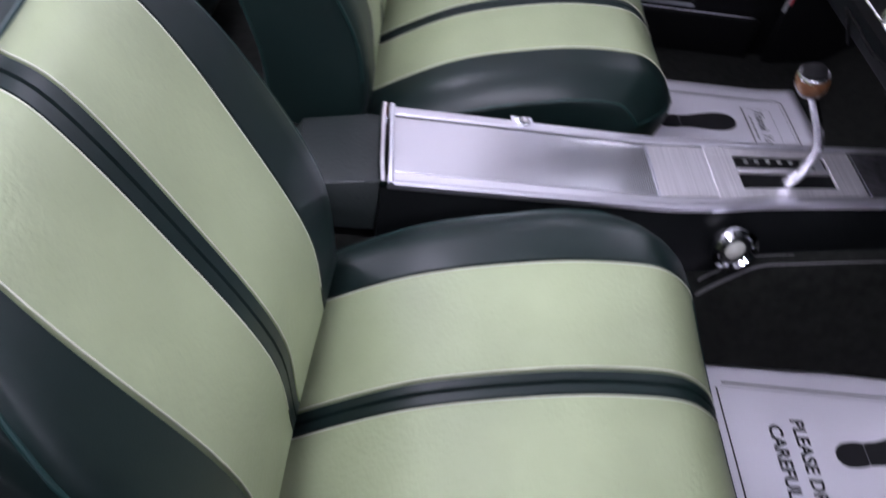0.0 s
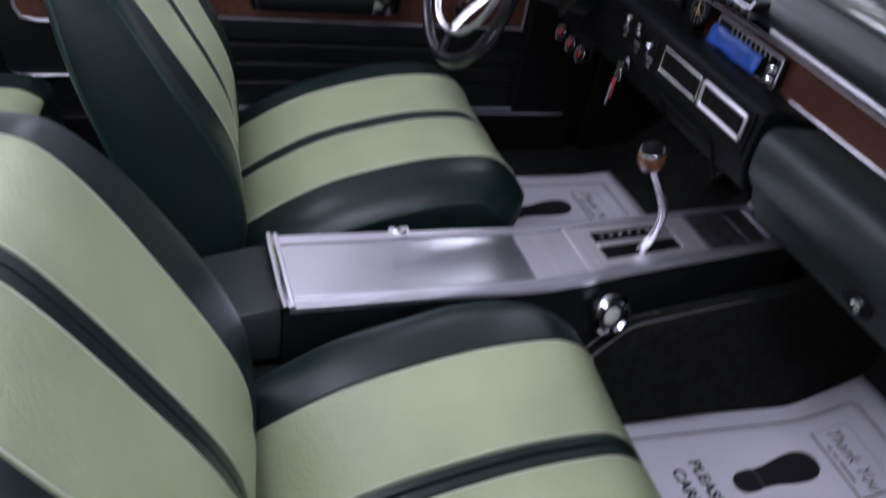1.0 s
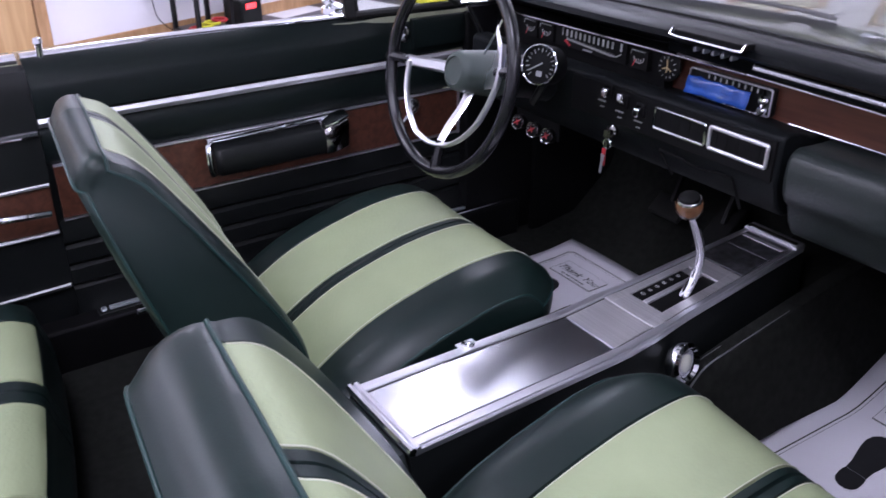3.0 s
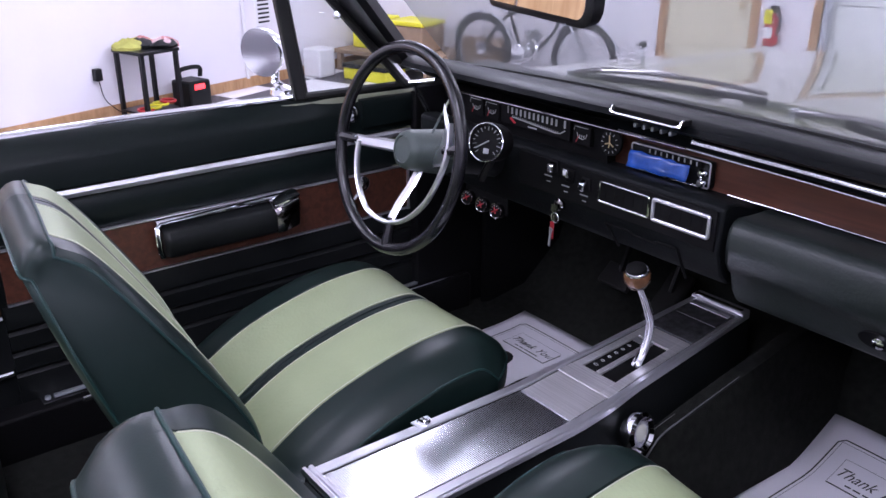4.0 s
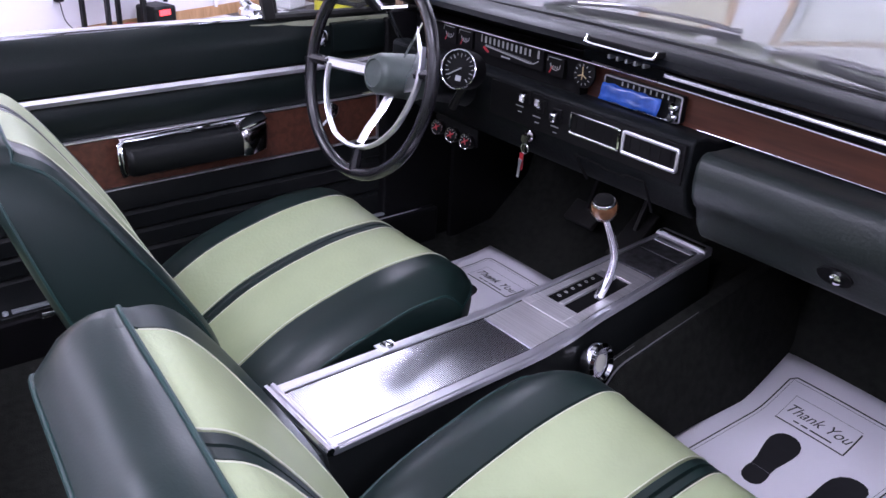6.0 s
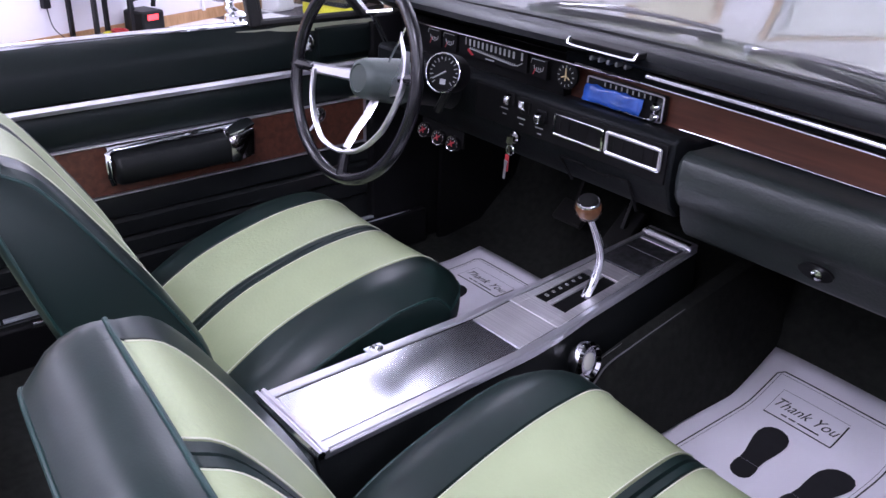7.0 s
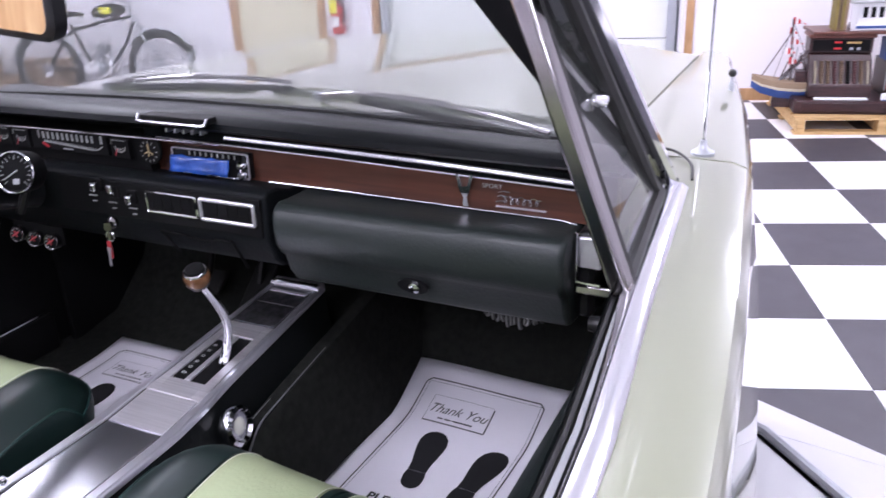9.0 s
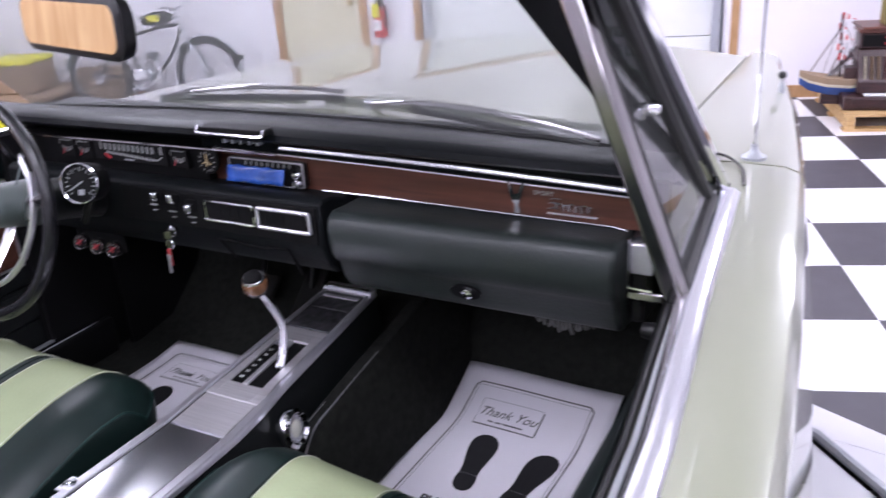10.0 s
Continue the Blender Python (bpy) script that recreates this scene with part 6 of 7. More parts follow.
paper_mat("white printed paper mat in the driver's footwell", pose(-0.612, 0.927, 0.275), -0.10, 0.12)

b = text_shape("SPORT", 0.0095, 0.0, 0.02)
for v in b.verts:
    v.co = Vector((SPORT_AT.x + v.co.x * 1.15, SPORT_AT.y, SPORT_AT.z + v.co.y))
part("printed_word", b, M_DIAL, dash, "small bright letters on the walnut", smooth=False)

# ---------------- things in the garage ----------------
def bicycle():
    b = thing("motorized_bicycle", "black motorized bicycle leaning by the white wall", "bicycle", "", Matrix.Translation(room(0, 7.52, FLOOR)) @ ROOM_M)
    R, rx, fx, hz = 0.335, -4.60, -3.35, 0.35
    for nm, x in (("rear_wheel", rx), ("front_wheel", fx)):
        w = part(nm, tube([(x + R * math.cos(a * math.pi / 20), 0, hz + R * math.sin(a * math.pi / 20)) for a in range(40)], 0.033, closed=True, seg=8), M_RUBBER, b)
        part("fender", tube([(x + 0.385 * math.cos(a * math.pi / 20), 0, hz + 0.385 * math.sin(a * math.pi / 20)) for a in range(2, 20 if nm == "rear_wheel" else 17)], 0.016, seg=6, flat=2.0), M_STEEL, b)
        part("wheel_rim", tube([(x + 0.305 * math.cos(a * math.pi / 20), 0, hz + 0.305 * math.sin(a * math.pi / 20)) for a in range(40)], 0.011, closed=True, seg=6), M_STEEL, w)
        part("hub", tube([(x, -0.05, hz), (x, 0.05, hz)], 0.026 if nm == "front_wheel" else 0.04, seg=14), M_STEEL, w)
        for k in range(18):
            a = k * math.pi / 9
            part("spoke", tube([(x + 0.02 * math.cos(a + 0.4), 0.015 * (-1) ** k, hz + 0.02 * math.sin(a + 0.4)), (x + 0.30 * math.cos(a), 0, hz + 0.30 * math.sin(a))], 0.0016, seg=4), M_STEEL, w)
    bb, seat, head = Vector((-4.10, 0, 0.34)), Vector((-4.28, 0, 0.80)), Vector((-3.60, 0, 0.86))
    fr = part("frame", tube(spline([head, (-3.85, 0, 0.83), (-4.15, 0, 0.76), seat + Vector((0, 0, -0.08)), (-4.45, 0, 0.55), (rx, 0, hz)], 5), 0.017, seg=8), M_BLACK, b)
    tube_ = lambda *pts: part("frame_tube", tube(spline(pts, 4), 0.016, seg=8), M_BLACK, fr)
    tube_(head + Vector((0, 0, -0.06)), (-3.72, 0, 0.58), (-3.92, 0, 0.38), bb)
    tube_(bb, seat)
    tube_(bb, (rx, 0, hz))
    part("fork", tube([(-3.62, 0, 0.98), head, (-3.50, 0.03, 0.68), (fx, 0.04, hz)], 0.015, seg=8), M_STEEL, b)
    part("fork", tube([head, (-3.50, -0.05, 0.68), (fx, -0.05, hz)], 0.014, seg=8), M_STEEL, b)
    part("handlebar", tube(spline([(-3.62, -0.30, 1.06), (-3.60, -0.16, 1.04), (-3.62, 0, 1.0), (-3.60, 0.16, 1.04), (-3.62, 0.30, 1.06)], 5), 0.013, seg=8), M_STEEL, b)
    part("fuel_tank", loft([[Vector((x, w * math.cos(t), z + h * math.sin(t))) for t in [k * math.pi / 6 for k in range(12)]] for x, w, h, z in ((-4.02, 0.01, 0.02, 0.90), (-3.98, 0.05, 0.055, 0.905), (-3.86, 0.065, 0.07, 0.92), (-3.74, 0.06, 0.065, 0.93), (-3.66, 0.02, 0.03, 0.93))]), M_BLACK, b, "black fuel tank with yellow panel")
    part("tank_panel", box(-3.90, -3.78, -0.075, -0.062, 0.90, 0.96), M_YELLOW, b)
    part("saddle", loft([[Vector((x, w * math.cos(t), z + h * math.sin(t))) for t in [k * math.pi / 6 for k in range(12)]] for x, w, h, z in ((-4.42, 0.03, 0.02, 0.90), (-4.38, 0.10, 0.035, 0.90), (-4.26, 0.08, 0.03, 0.895), (-4.12, 0.025, 0.02, 0.89))]), M_BLACK, b)
    en = part("engine", lathe([(0.045, -0.06), (0.065, -0.04), (0.065, 0.04), (0.045, 0.06)], pose(-4.02, 0, 0.36, 90, 0, 0), 18), M_STEEL, b, "bare metal engine")
    for k in range(6):
        part("cooling_fin", box(-4.03, -3.90, -0.055, 0.055, 0.46 + 0.025 * k, 0.47 + 0.025 * k), M_STEEL, en)
    part("exhaust", tube(spline([(-3.93, -0.05, 0.50), (-3.86, -0.09, 0.40), (-4.0, -0.10, 0.24), (-4.2, -0.10, 0.22)], 5), 0.02, seg=8), M_CHROME, b)
    part("crank", lathe([(0.085, -0.004), (0.09, 0.0), (0.085, 0.004)], pose(-4.10, -0.07, 0.34, 90, 0, 0), 20), M_CHROME, b)
    part("rear_hub_gear", lathe([(0.068, -0.006), (0.072, 0.0), (0.068, 0.006)], pose(rx, -0.06, hz, 90, 0, 0), 20), M_CHROME, b)
    part("kickstand", tube([(-4.15, -0.02, 0.32), (-4.22, -0.18, 0.005)], 0.010, seg=6), M_STEEL, b)


bicycle()

ext = thing("fire_extinguisher", "red fire extinguisher hanging on the wall", "fire extinguisher")
em = Matrix.Translation(room(-1.56, WALL_F - 0.075, 0.0))
part("cylinder", lathe([(0.060, 0.0), (0.065, 0.02), (0.065, 0.22), (0.05, 0.26), (0.022, 0.28), (0.022, 0.30)], em, 22), M_RED, ext)
part("label", loft([[em @ Vector((0.0665 * math.cos(a), 0.0665 * math.sin(a), z)) for a in [math.radians(-150 + 10 * k) for k in range(11)]] for z in (0.07, 0.17)], closed=False), M_WHITE, ext)
part("valve", box(-0.03, 0.05, -0.015, 0.015, 0.30, 0.36, em), M_BLACK, ext, bevel=0.004)
part("hose", tube(spline([(em @ Vector((0.04, 0, 0.33))), (em @ Vector((0.09, -0.02, 0.25))), (em @ Vector((0.08, -0.03, 0.10)))], 5), 0.012, seg=8), M_BLACK, ext)
part("inspection_tag", box(-0.045, 0.035, -0.075, -0.068, 0.20, 0.33, em), M_YELLOW, ext)

# cart with cloths, jump starter and outlet by the left wall
cart = thing("metal_cart", "small black metal cart with cloths on top", "cart", "", ROOM_M.copy())
A0, A1, B0, B1, CZ = WALL_L + 0.10, WALL_L + 0.46, 3.99, 4.36, FLOOR + 0.62
for a in (A0, A1):
    for b in (B0, B1):
        part("leg", box(a - 0.018, a + 0.018, b - 0.018, b + 0.018, FLOOR + 0.004, CZ - 0.02), M_BLACK, cart)
part("top", box(A0 - 0.03, A1 + 0.03, B0 - 0.03, B1 + 0.03, CZ - 0.02, CZ + 0.01), M_BLACK, cart, "black cart top", bevel=0.006)
part("shelf", box(A0 - 0.02, A1 + 0.02, B0 - 0.02, B1 + 0.02, FLOOR + 0.06, FLOOR + 0.08), M_BLACK, cart, bevel=0.006)
rag = thing("folded_cloths", "pile of olive, pink and dark cloths on the cart", "cloth", "", ROOM_M.copy())
M_OLIVE = mat("yellow_green_cloth", (0.42, 0.42, 0.10), 0.9, noise_amt=0.25, noise_scale=18)
M_PINK = mat("pale_pink_cloth", (0.62, 0.45, 0.46), 0.9, noise_amt=0.2, noise_scale=18)
rr_ = random.Random(7)
for k in range(9):
    a, b = A0 + 0.04 + 0.28 * rr_.random(), B0 + 0.02 + 0.33 * rr_.random()
    ringz = []
    for z, s in ((0.0, 1.0), (0.03, 1.05), (0.06, 0.7), (0.08, 0.2)):
        ringz.append([Vector((a + s * (0.10 + 0.03 * rr_.random()) * math.cos(t), b + s * (0.12 + 0.03 * rr_.random()) * math.sin(t), CZ + 0.012 + z * (0.7 + 0.5 * rr_.random()))) for t in [j * math.pi / 5 for j in range(10)]])
    part("cloth", loft(ringz), (M_OLIVE, M_CLOTH, M_BLACKV, M_OLIVE, M_PINK)[k % 5], rag)
tb = thing("cable_bundle", "yellow and red cables lying on the cart shelf", "cables", "", ROOM_M.copy())
for k, mm_ in enumerate((M_RED, M_YELLOW, M_YELLOW, M_RED)):
    bb = B0 + 0.05 + 0.085 * k
    part("coil", tube([(A1 - 0.10 + 0.075 * math.cos(q * math.pi / 8), bb + 0.06 * math.sin(q * math.pi / 8), FLOOR + 0.096 + 0.014 * k) for q in range(16)], 0.013, closed=True, seg=8), mm_, tb)
js = thing("jump_starter", "black portable jump starter with red display on the floor", "jump starter", "", ROOM_M.copy())
JB = 4.655
part("case", box(A0 + 0.02, A0 + 0.30, JB - 0.13, JB + 0.13, FLOOR, FLOOR + 0.27), M_BLACKV, js, bevel=0.025)
part("handle", tube(spline([(A0 + 0.16, JB - 0.12, FLOOR + 0.28), (A0 + 0.16, JB - 0.11, FLOOR + 0.37), (A0 + 0.16, JB + 0.11, FLOOR + 0.37), (A0 + 0.16, JB + 0.12, FLOOR + 0.28)], 6), 0.022, seg=8), M_BLACKV, js)
M_LED = emit_mat("red_display", (1.0, 0.05, 0.06), 2.5)
part("display", box(A0 + 0.30, A0 + 0.306, JB - 0.07, JB + 0.05, FLOOR + 0.19, FLOOR + 0.24), M_LED, js, "lit red display", smooth=False)
ol = thing("wall_outlet", "black plug and cord in a wall outlet", "outlet", "", ROOM_M.copy())
part("plate", box(WALL_L, WALL_L + 0.008, 3.77, 3.85, -0.27, -0.13), M_WHITE, ol, bevel=0.003)
part("plug", box(WALL_L + 0.008, WALL_L + 0.07, 3.775, 3.845, -0.26, -0.15), M_BLACK, ol, bevel=0.008)
part("cord", tube(spline([(WALL_L + 0.05, 3.81, -0.26), (WALL_L + 0.07, 3.83, -0.42), (WALL_L + 0.06, 3.93, -0.53), (WALL_L + 0.08, 4.02, -0.60)], 6), 0.005, seg=6), M_BLACK, ol)
pp = thing("wall_conduit", "white conduit pipe running up the wall", "pipe", "", ROOM_M.copy())
part("pipe", tube([(WALL_L + 0.03, 5.60, FLOOR + 0.1), (WALL_L + 0.03, 5.60, CEIL - 0.01)], 0.02, seg=10), M_WHITE, pp)
sgn = thing("wall_notice", "small white notice with dark lines on the wall", "sign", "", ROOM_M.copy())
part("sheet", box(WALL_L + 0.001, WALL_L + 0.004, 5.80, 6.02, 0.0, 0.30), M_WHITE, sgn, smooth=False)
for k in range(6):
    part("printed_line", box(WALL_L + 0.004, WALL_L + 0.006, 5.83, 5.99, 0.03 + 0.045 * k, 0.05 + 0.045 * k), M_INK, sgn, smooth=False)

# oak panelled double doors on the left wall
od = thing("door_2", "tall plain oak panelled doors in the white wall", "door", "", ROOM_M.copy())
tagged(od, kind="structure")
for b0, b1 in ((-1.30, -0.22), (-0.20, 0.80), (0.82, 1.82), (1.84, 2.72)):
    part("panel", box(WALL_L, WALL_L + 0.035, b0, b1, FLOOR + 0.005, 1.55), M_OAK, od, bevel=0.004)
part("casing", box(WALL_L, WALL_L + 0.05, 2.73, 2.83, FLOOR, 1.64), M_OAKTRIM, od, bevel=0.004)
part("casing", box(WALL_L, WALL_L + 0.05, -1.41, -1.31, FLOOR, 1.64), M_OAKTRIM, od, bevel=0.004)
part("casing", box(WALL_L, WALL_L + 0.05, -1.31, 2.73, 1.555, 1.64), M_OAKTRIM, od, bevel=0.004)

# boxes, bins and cases in the corner beyond the driver's door
def crate(name, label, cat, a, b, z, w, d, h, mt, lidm=None):
    t = thing(name, label, cat, "", Matrix.Translation(room(a, b, z)) @ ROOM_M)
    part("box", box(-w / 2, w / 2, -d / 2, d / 2, 0, h), mt, t, bevel=0.02)
    if lidm:
        part("lid", box(-w / 2 - 0.01, w / 2 + 0.01, -d / 2 - 0.01, d / 2 + 0.01, h, h + 0.05), lidm, t, bevel=0.012)
    return t


bench = thing("work_bench", "low brown work bench against the wall", "bench", "", ROOM_M.copy())
part("top", box(-6.33, -4.95, 6.95, 7.80, FLOOR + 0.20, FLOOR + 0.25), M_BROWN, bench, bevel=0.006)
for a in (-6.28, -5.0):
    for b in (7.0, 7.75):
        part("leg", box(a - 0.03, a + 0.03, b - 0.03, b + 0.03, FLOOR, FLOOR + 0.20), M_BROWN, bench)
crate("storage_bin", "bright yellow plastic bin on the bench", "bin", -6.0, 7.35, FLOOR + 0.25, 0.42, 0.40, 0.36, M_YELLOW)
crate("cardboard_box", "brown box with yellow lid on the bench", "box", -5.45, 7.40, FLOOR + 0.25, 0.50, 0.45, 0.30, M_BROWN, M_YELLOW)
crate("tool_case", "yellow and black tool case on the floor", "case", -5.55, 6.75, FLOOR, 0.62, 0.36, 0.13, M_YELLOW, M_BLACKV)
crate("paint_bucket", "white plastic bucket by the wall", "bucket", -6.2, 6.55, FLOOR, 0.26, 0.26, 0.32, M_WHITE)
crate("wood_crate", "light wooden crate behind the bicycle", "crate", -4.72, 7.72, FLOOR, 0.55, 0.14, 0.42, M_BROWN)

# pallet with cash register, model boat, shelf of books
pal = thing("wooden_pallet", "rough pine pallet on the checkered floor", "pallet", "", Matrix.Translation(room(2.52, 6.24, FLOOR)) @ ROOM_M)
for k in range(6):
    part("deck_board", box(-0.02, 1.30, 0.0 + 0.185 * k, 0.13 + 0.185 * k, 0.115, 0.135), M_ROUGHWOOD, pal, smooth=False)
for x in (0.0, 0.60, 1.20):
    part("stringer", box(x, x + 0.06, 0.0, 1.06, 0.02, 0.115), M_ROUGHWOOD, pal, smooth=False)
for y in (0.0, 0.48, 0.96):
    part("bottom_board", box(-0.02, 1.30, y, y + 0.10, 0.0, 0.02), M_ROUGHWOOD, pal, smooth=False)

PZ = FLOOR + 0.136
PM = Matrix.Translation(room(2.47, 6.22, PZ)) @ ROOM_M
boat = thing("model_boat", "model fishing boat with blue and cream hull", "model boat", "", PM @ pose(0.0, 0.42, 0.0, 0, 0, -8) @ Matrix.Scale(0.78, 4))
hull = []
for x, w, zb, zt in ((-0.32, 0.012, 0.20, 0.34), (-0.22, 0.09, 0.14, 0.31), (-0.05, 0.13, 0.10, 0.28), (0.15, 0.135, 0.09, 0.27), (0.34, 0.11, 0.11, 0.28)):
    hull.append([Vector((x, -w, zt)), Vector((x, -w * 1.0, zt - 0.06)), Vector((x, -w * 0.93, (zb + zt) / 2)), Vector((x, -w * 0.4, zb)), Vector((x, w * 0.4, zb)), Vector((x, w * 0.93, (zb + zt) / 2)), Vector((x, w, zt - 0.06)), Vector((x, w, zt))])
bm = loft(hull, mats=lambda i, j: {0: 2, 1: 0, 2: 1, 3: 1, 4: 1, 5: 0, 6: 2, 7: 2}[j])
part("hull", bm, [M_CREAMP, M_BLUE, M_BROWN], boat)
part("keel_stand", box(-0.10, 0.22, -0.05, 0.05, 0.0, 0.10), M_DARKWOOD, boat)
part("cabin", box(0.10, 0.28, -0.08, 0.08, 0.27, 0.38), M_DARKWOOD, boat, bevel=0.006)
part("mast", tube([(0.06, 0, 0.27), (0.03, 0, 0.90)], 0.008, seg=6), M_DARKWOOD, boat)
part("boom", tube([(-0.22, 0, 0.32), (0.05, 0, 0.80)], 0.006, seg=6), M_DARKWOOD, boat)
part("rigging", tube([(-0.10, 0, 0.30), (0.04, 0, 0.86)], 0.003, seg=4), M_DARKWOOD, boat)
part("rigging", tube([(0.30, 0.0, 0.30), (0.04, 0, 0.86)], 0.003, seg=4), M_DARKWOOD, boat)
rig = random.Random(3)
for k in range(18):
    x0, x1 = -0.06 + 0.34 * rig.random(), 0.02 + 0.24 * rig.random()
    part("net_pole", tube([(x0, 0.05 * rig.random() - 0.02, 0.28), (x1, 0.06 * rig.random() - 0.03, 0.42 + 0.22 * rig.random())], 0.006, seg=5), M_DARKWOOD if k % 3 else M_STEEL, boat)
for k in range(5):
    z0, x0 = 0.92 - 0.10 * k, 0.03 - 0.045 * (k % 2)
    bm = loft([[Vector((x0 + x, 0.004 + 0.02 * math.sin(30 * x + k), z0 - 0.5 * x + 0.012 * math.sin(40 * x))), Vector((x0 + x, -0.002 + 0.02 * math.sin(30 * x + k), z0 - 0.5 * x + 0.012 * math.sin(40 * x))),
                Vector((x0 + x, -0.002 + 0.02 * math.sin(30 * x + k), z0 - 0.075 + 0.1 * x)), Vector((x0 + x, 0.004 + 0.02 * math.sin(30 * x + k), z0 - 0.075 + 0.1 * x))] for x in (0, 0.025, 0.05, 0.075, 0.10, 0.125)],
              mats=lambda i, j: (i + k) % 2)
    part("pennant", bm, [M_RED, M_WHITE], boat, smooth=False)

reg = thing("cash_register", "antique dark brown cash register on the pallet", "cash register", "", PM @ pose(0.42, 0.40, 0.0, 0, 0, -4) @ Matrix.Scale(0.76, 4))
part("drawer", box(-0.48, 0.46, -0.36, 0.26, 0.0, 0.14), M_DARKWOOD, reg, bevel=0.015)
part("drawer_front", box(-0.40, 0.38, -0.375, -0.36, 0.03, 0.12), M_DARKWOOD, reg, bevel=0.006)
part("body", loft([[Vector((x, y, z)) for y, z in ((-0.24, 0.14), (-0.235, 0.27), (-0.205, 0.30), (-0.10, 0.50), (-0.04, 0.575), (0.20, 0.575), (0.22, 0.14))] for x in (-0.34, 0.28)]), M_DARKWOOD, reg, bevel=0.015)
part("shelf_plate", box(-0.28, 0.24, -0.335, -0.25, 0.142, 0.156), M_WHITE, reg, "pale marble shelf", bevel=0.004)
part("top_box", box(-0.34, 0.28, -0.06, 0.20, 0.577, 0.735), M_DARKWOOD, reg, bevel=0.012)
part("top_cap", box(-0.36, 0.30, -0.09, 0.22, 0.7355, 0.775), M_MAHOG, reg, "reddish brown cap", bevel=0.012)
part("indicator_window", box(-0.31, 0.25, -0.068, -0.06, 0.60, 0.715), M_VOID, reg)
M_CREAMKEY = mat("cream_key", (0.34, 0.30, 0.22), 0.5, noise_amt=0.25, noise_scale=30)
M_MAROON = mat("maroon_key", (0.070, 0.022, 0.024), 0.45, noise_amt=0.2)
M_TAN = mat("tan_key", (0.13, 0.085, 0.05), 0.5, noise_amt=0.2)
for i in range(9):
    wk = 0.010 if i in (0, 8) else 0.015
    for j in range(9):
        x = -0.275 + 0.064 * i
        y, z = -0.204 + 0.0125 * j - 0.012 * math.sin(j * math.pi / 8), 0.30 + 0.0245 * j
        part("key", box(x - wk, x + wk, y - 0.020, y + 0.004, z - 0.0105, z + 0.0105), (M_CREAMKEY, M_TAN, M_TAN, M_MAROON, M_TAN, M_VOID, M_MAROON, M_TAN, M_CREAMKEY)[i], reg, smooth=False)
for z in (0.618, 0.682):
    part("cash_flags", box(-0.10, -0.03, -0.074, -0.068, z, z + 0.020), M_RED, reg, smooth=False)
part("name_plate", box(0.02, 0.16, -0.074, -0.068, 0.678, 0.698), M_BRASS, reg, smooth=False)
for x in (0.05, 0.12):
    part("dial", box(x, x + 0.035, -0.074, -0.068, 0.612, 0.638), M_STEEL, reg, smooth=False)
red = thing("red_display_box", "red and brown box beside the cash register", "box", "", PM @ pose(0.84, 0.45, 0.0) @ Matrix.Scale(0.82, 4))
part("case", box(-0.12, 0.20, -0.2, 0.2, 0.0, 0.46), M_DARKWOOD, red, bevel=0.01)
for x in (-0.11, 0.01):
    part("front", box(x, x + 0.10, -0.206, -0.2, 0.20, 0.44), M_DULLRED, red)
for k in range(4):
    part("bar", box(-0.13 + 0.045 * k + (0.05 if k > 1 else 0), -0.12 + 0.045 * k + (0.05 if k > 1 else 0), -0.214, -0.207, 0.19, 0.45), M_GREY, red)
wb = thing("white_carton", "white and blue carton standing on the red box", "box", "", PM @ pose(0.82, 0.42, 0.379) @ Matrix.Scale(0.74, 4))
part("carton", box(-0.07, 0.05, -0.1, 0.1, 0.0, 0.225), M_WHITE, wb, bevel=0.004)
part("side_panel", box(-0.12, -0.071, -0.1, 0.1, 0.0, 0.225), M_BLUE, wb, bevel=0.004)
hb = thing("model_hull", "white and blue model boat hull on the pallet", "model boat", "", PM @ pose(0.92, 0.16, 0.06, 0, 0, 4))
bm = loft([[Vector((x, -w, 0.10)), Vector((x, -w * 0.95, 0.055)), Vector((x, -w * 0.5, 0.0)), Vector((x, w * 0.5, 0.0)), Vector((x, w * 0.95, 0.055)), Vector((x, w, 0.10))] for x, w in ((-0.24, 0.01), (-0.14, 0.05), (0.0, 0.07), (0.14, 0.06))], mats=lambda i, j: 0 if j in (0, 4, 5) else 1)
part("hull", bm, [M_WHITE, M_BLUE], hb)
part("stand", box(-0.08, 0.08, -0.03, 0.03, -0.06, 0.0), M_DARKWOOD, hb)
shf = thing("wooden_board", "dark wooden board lying across the register", "board", "", PM @ pose(0.56, 0.48, 0.590) @ Matrix.Diagonal((0.80, 0.8, 0.8, 1)))
part("board", box(-0.50, 0.66, -0.22, 0.22, 0.0, 0.03), M_MAHOG, shf, bevel=0.006)
house = thing("model_boat_cabin", "white and blue model boat wheelhouse", "model boat", "", PM @ pose(0.605, 0.44, 0.615) @ Matrix.Diagonal((0.66, 0.8, 0.8, 1)))
part("base", box(-0.20, 0.20, -0.12, 0.12, 0.0, 0.05), M_WHITE, house, bevel=0.004)
part("stripe", box(-0.19, 0.19, -0.126, -0.1201, 0.02, 0.045), M_BLUE, house)
part("wall", box(-0.18, 0.18, -0.09, 0.10, 0.05, 0.26), M_WHITE, house, bevel=0.004)
for x in (-0.12, -0.03, 0.06):
    part("window", box(x, x + 0.05, -0.096, -0.0901, 0.12, 0.22), M_VOID, house)
part("roof", box(-0.28, 0.28, -0.14, 0.14, 0.26, 0.285), M_GREY, house, bevel=0.006)
for x in (-0.24, -0.21, 0.22):
    part("post", box(x - 0.008, x + 0.008, -0.128, -0.112, 0.0, 0.26), M_WHITE, house)
part("mast", box(-0.03, -0.01, 0.0, 0.02, 0.285, 0.42), M_WHITE, house)
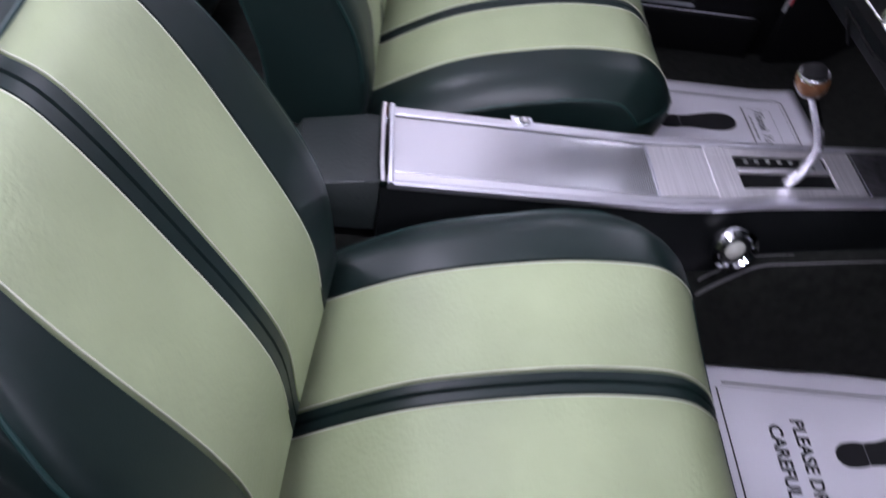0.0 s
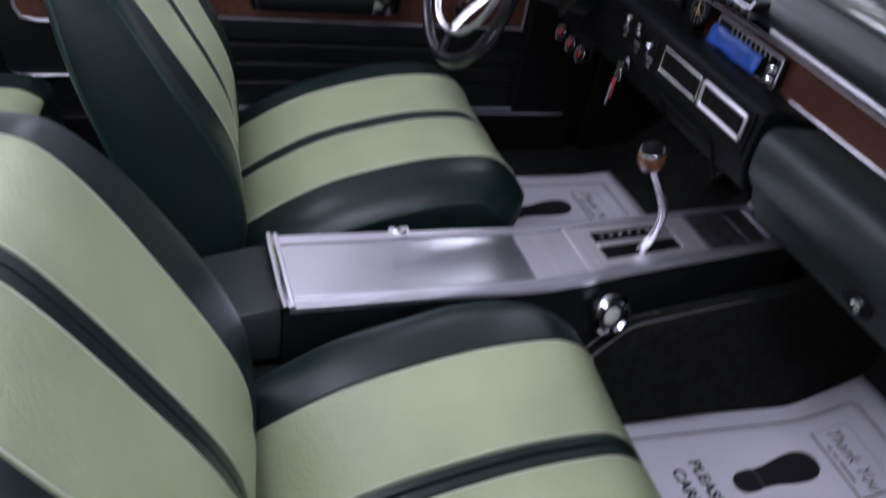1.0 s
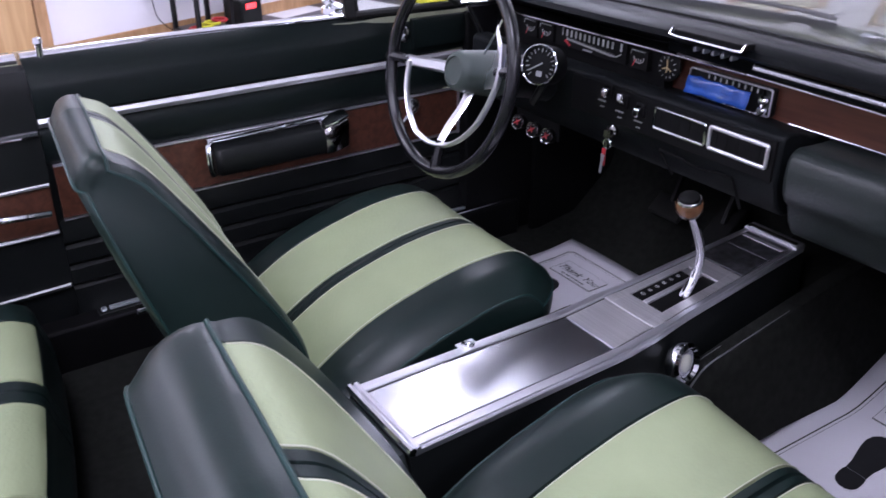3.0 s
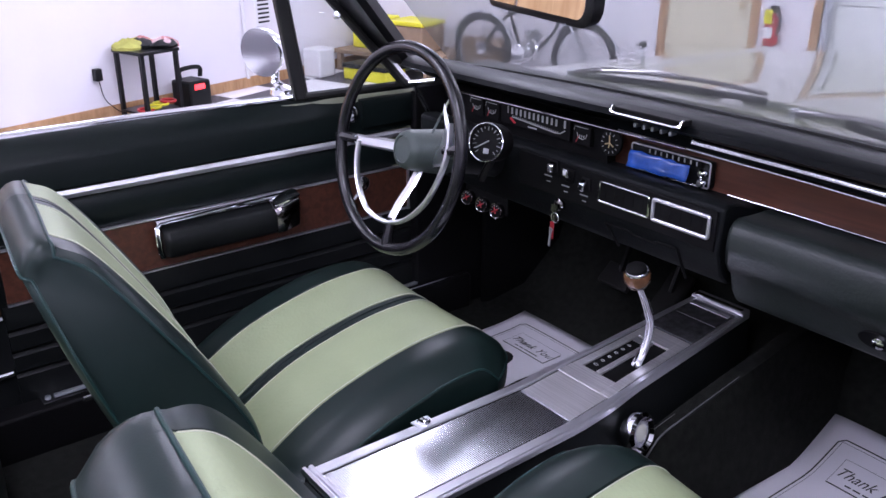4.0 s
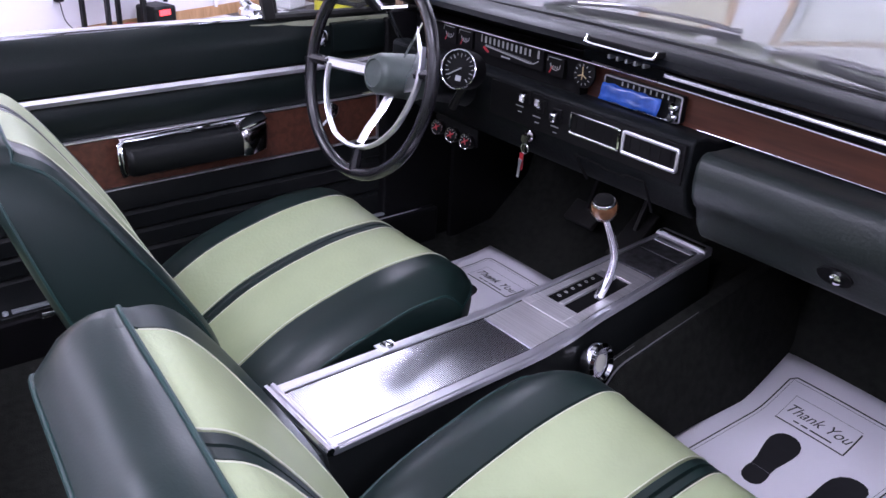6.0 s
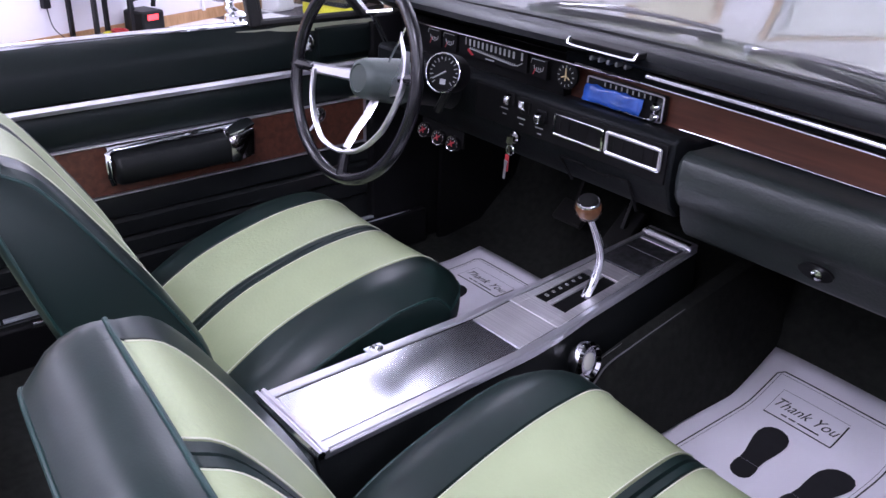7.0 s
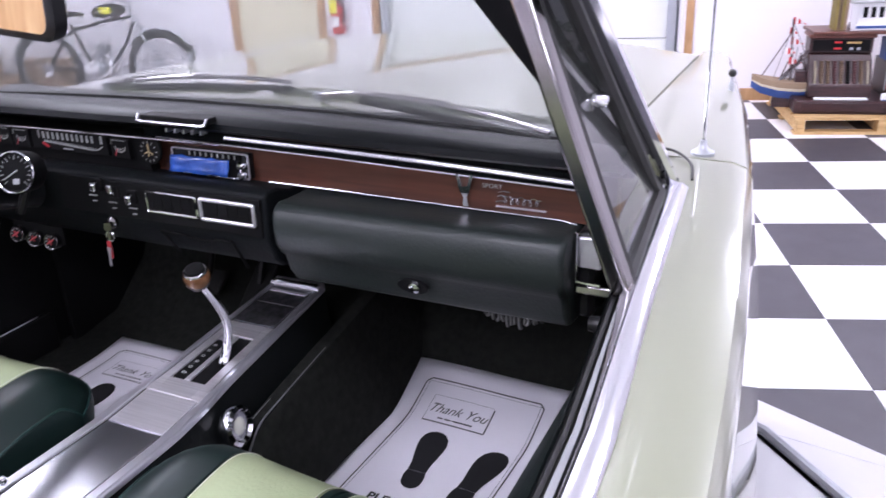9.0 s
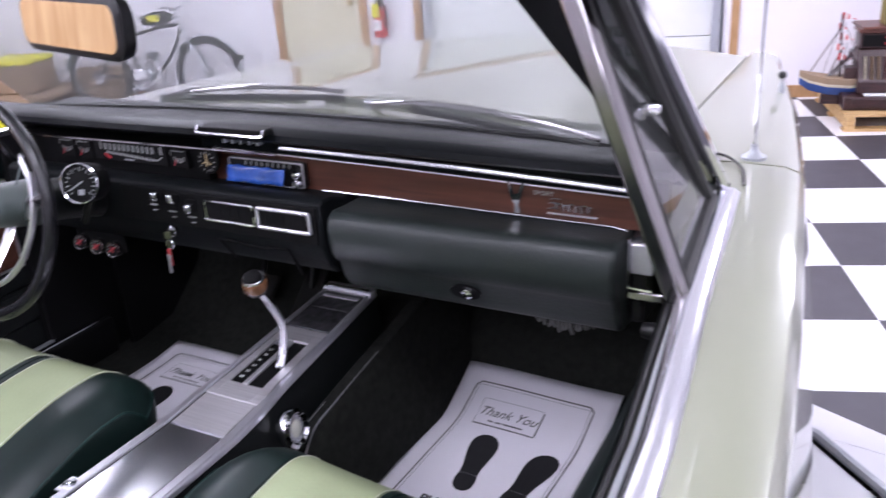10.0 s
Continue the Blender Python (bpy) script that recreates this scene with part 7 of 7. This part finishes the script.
part("mast", box(0.07, 0.085, 0.0, 0.02, 0.285, 0.40), M_VOID, house)

M_BOOK = mat("olive_book_cloth", (0.22, 0.17, 0.05), 0.7, noise_amt=0.2, noise_scale=14)
for k in range(4):
    x = -0.33 + 0.024 * k
    bk = thing("upright_book", "old upright book on the board", "book", "books on the board", PM @ pose(0.665 + x, 0.44, 0.615) @ Matrix.Diagonal((0.7, 0.8, 1.1, 1)))
    part("cover", box(-0.015, 0.015, -0.09, 0.09, 0.0, 0.30 - 0.02 * (k % 3)), (M_BOOK, M_TAN, M_BOOK, M_BROWN)[k], bk, bevel=0.003)
    part("pages", box(-0.011, 0.011, -0.086, 0.093, 0.004, 0.294 - 0.02 * (k % 3)), M_WHITE, bk)

# ---------------- checkered tiles, nearest ones singly ----------------
tile_mesh = {}
for key, mt in (("tile_white", M_TILEW), ("tile_black", M_TILEB)):
    b = bmesh.new()
    h = TILE / 2 - 0.0012
    loft([[Vector((x * (h + e), y * (h + e), z)) for x, y in ((-1, -1), (1, -1), (1, 1), (-1, 1))] for e, z in ((0, -0.008), (0, -0.0015), (-0.0025, 0.0))], b)
    me = bpy.data.meshes.new(key)
    b.to_mesh(me)
    b.free()
    me.materials.append(mt)
    tile_mesh[key] = me
TA, TB = 0.526, 6.574
TROT = math.radians(19.6)
TILE_M = Matrix.Translation((TA, TB, 0)) @ Matrix.Rotation(TROT, 4, "Z")
far = {"tile_white": bmesh.new(), "tile_black": bmesh.new()}
count = 0
for i in range(-16, 17):
    for j in range(-24, 8):
        c = TILE_M @ Vector(((i + 0.5) * TILE, (j + 0.5) * TILE, 0))
        ra, rb = c.dot(RA), c.dot(RB)
        if not (WALL_L - 0.1 < ra < WALL_R + 0.1 and WALL_B - 0.1 < rb < WALL_F + 0.1):
            continue
        key = "tile_black" if (i + j) % 2 == 1 else "tile_white"
        near = ra > -0.6 and rb > 0.5
        if near and count < 290:
            t = new("floor_tile", tile_mesh[key])
            t.parent = floor
            t.matrix_basis = Matrix.Translation((c.x, c.y, FLOOR)) @ Matrix.Rotation(TROT, 4, "Z")
            count += 1
        else:
            h = TILE / 2 - 0.0012
            add_box(far[key], -h, h, -h, h, FLOOR - 0.008, FLOOR, Matrix.Translation((c.x, c.y, 0)) @ Matrix.Rotation(TROT, 4, "Z"))
for key, b in far.items():
    part("distant_tiles", b, M_TILEW if key == "tile_white" else M_TILEB, floor, smooth=False, kind="stuff")
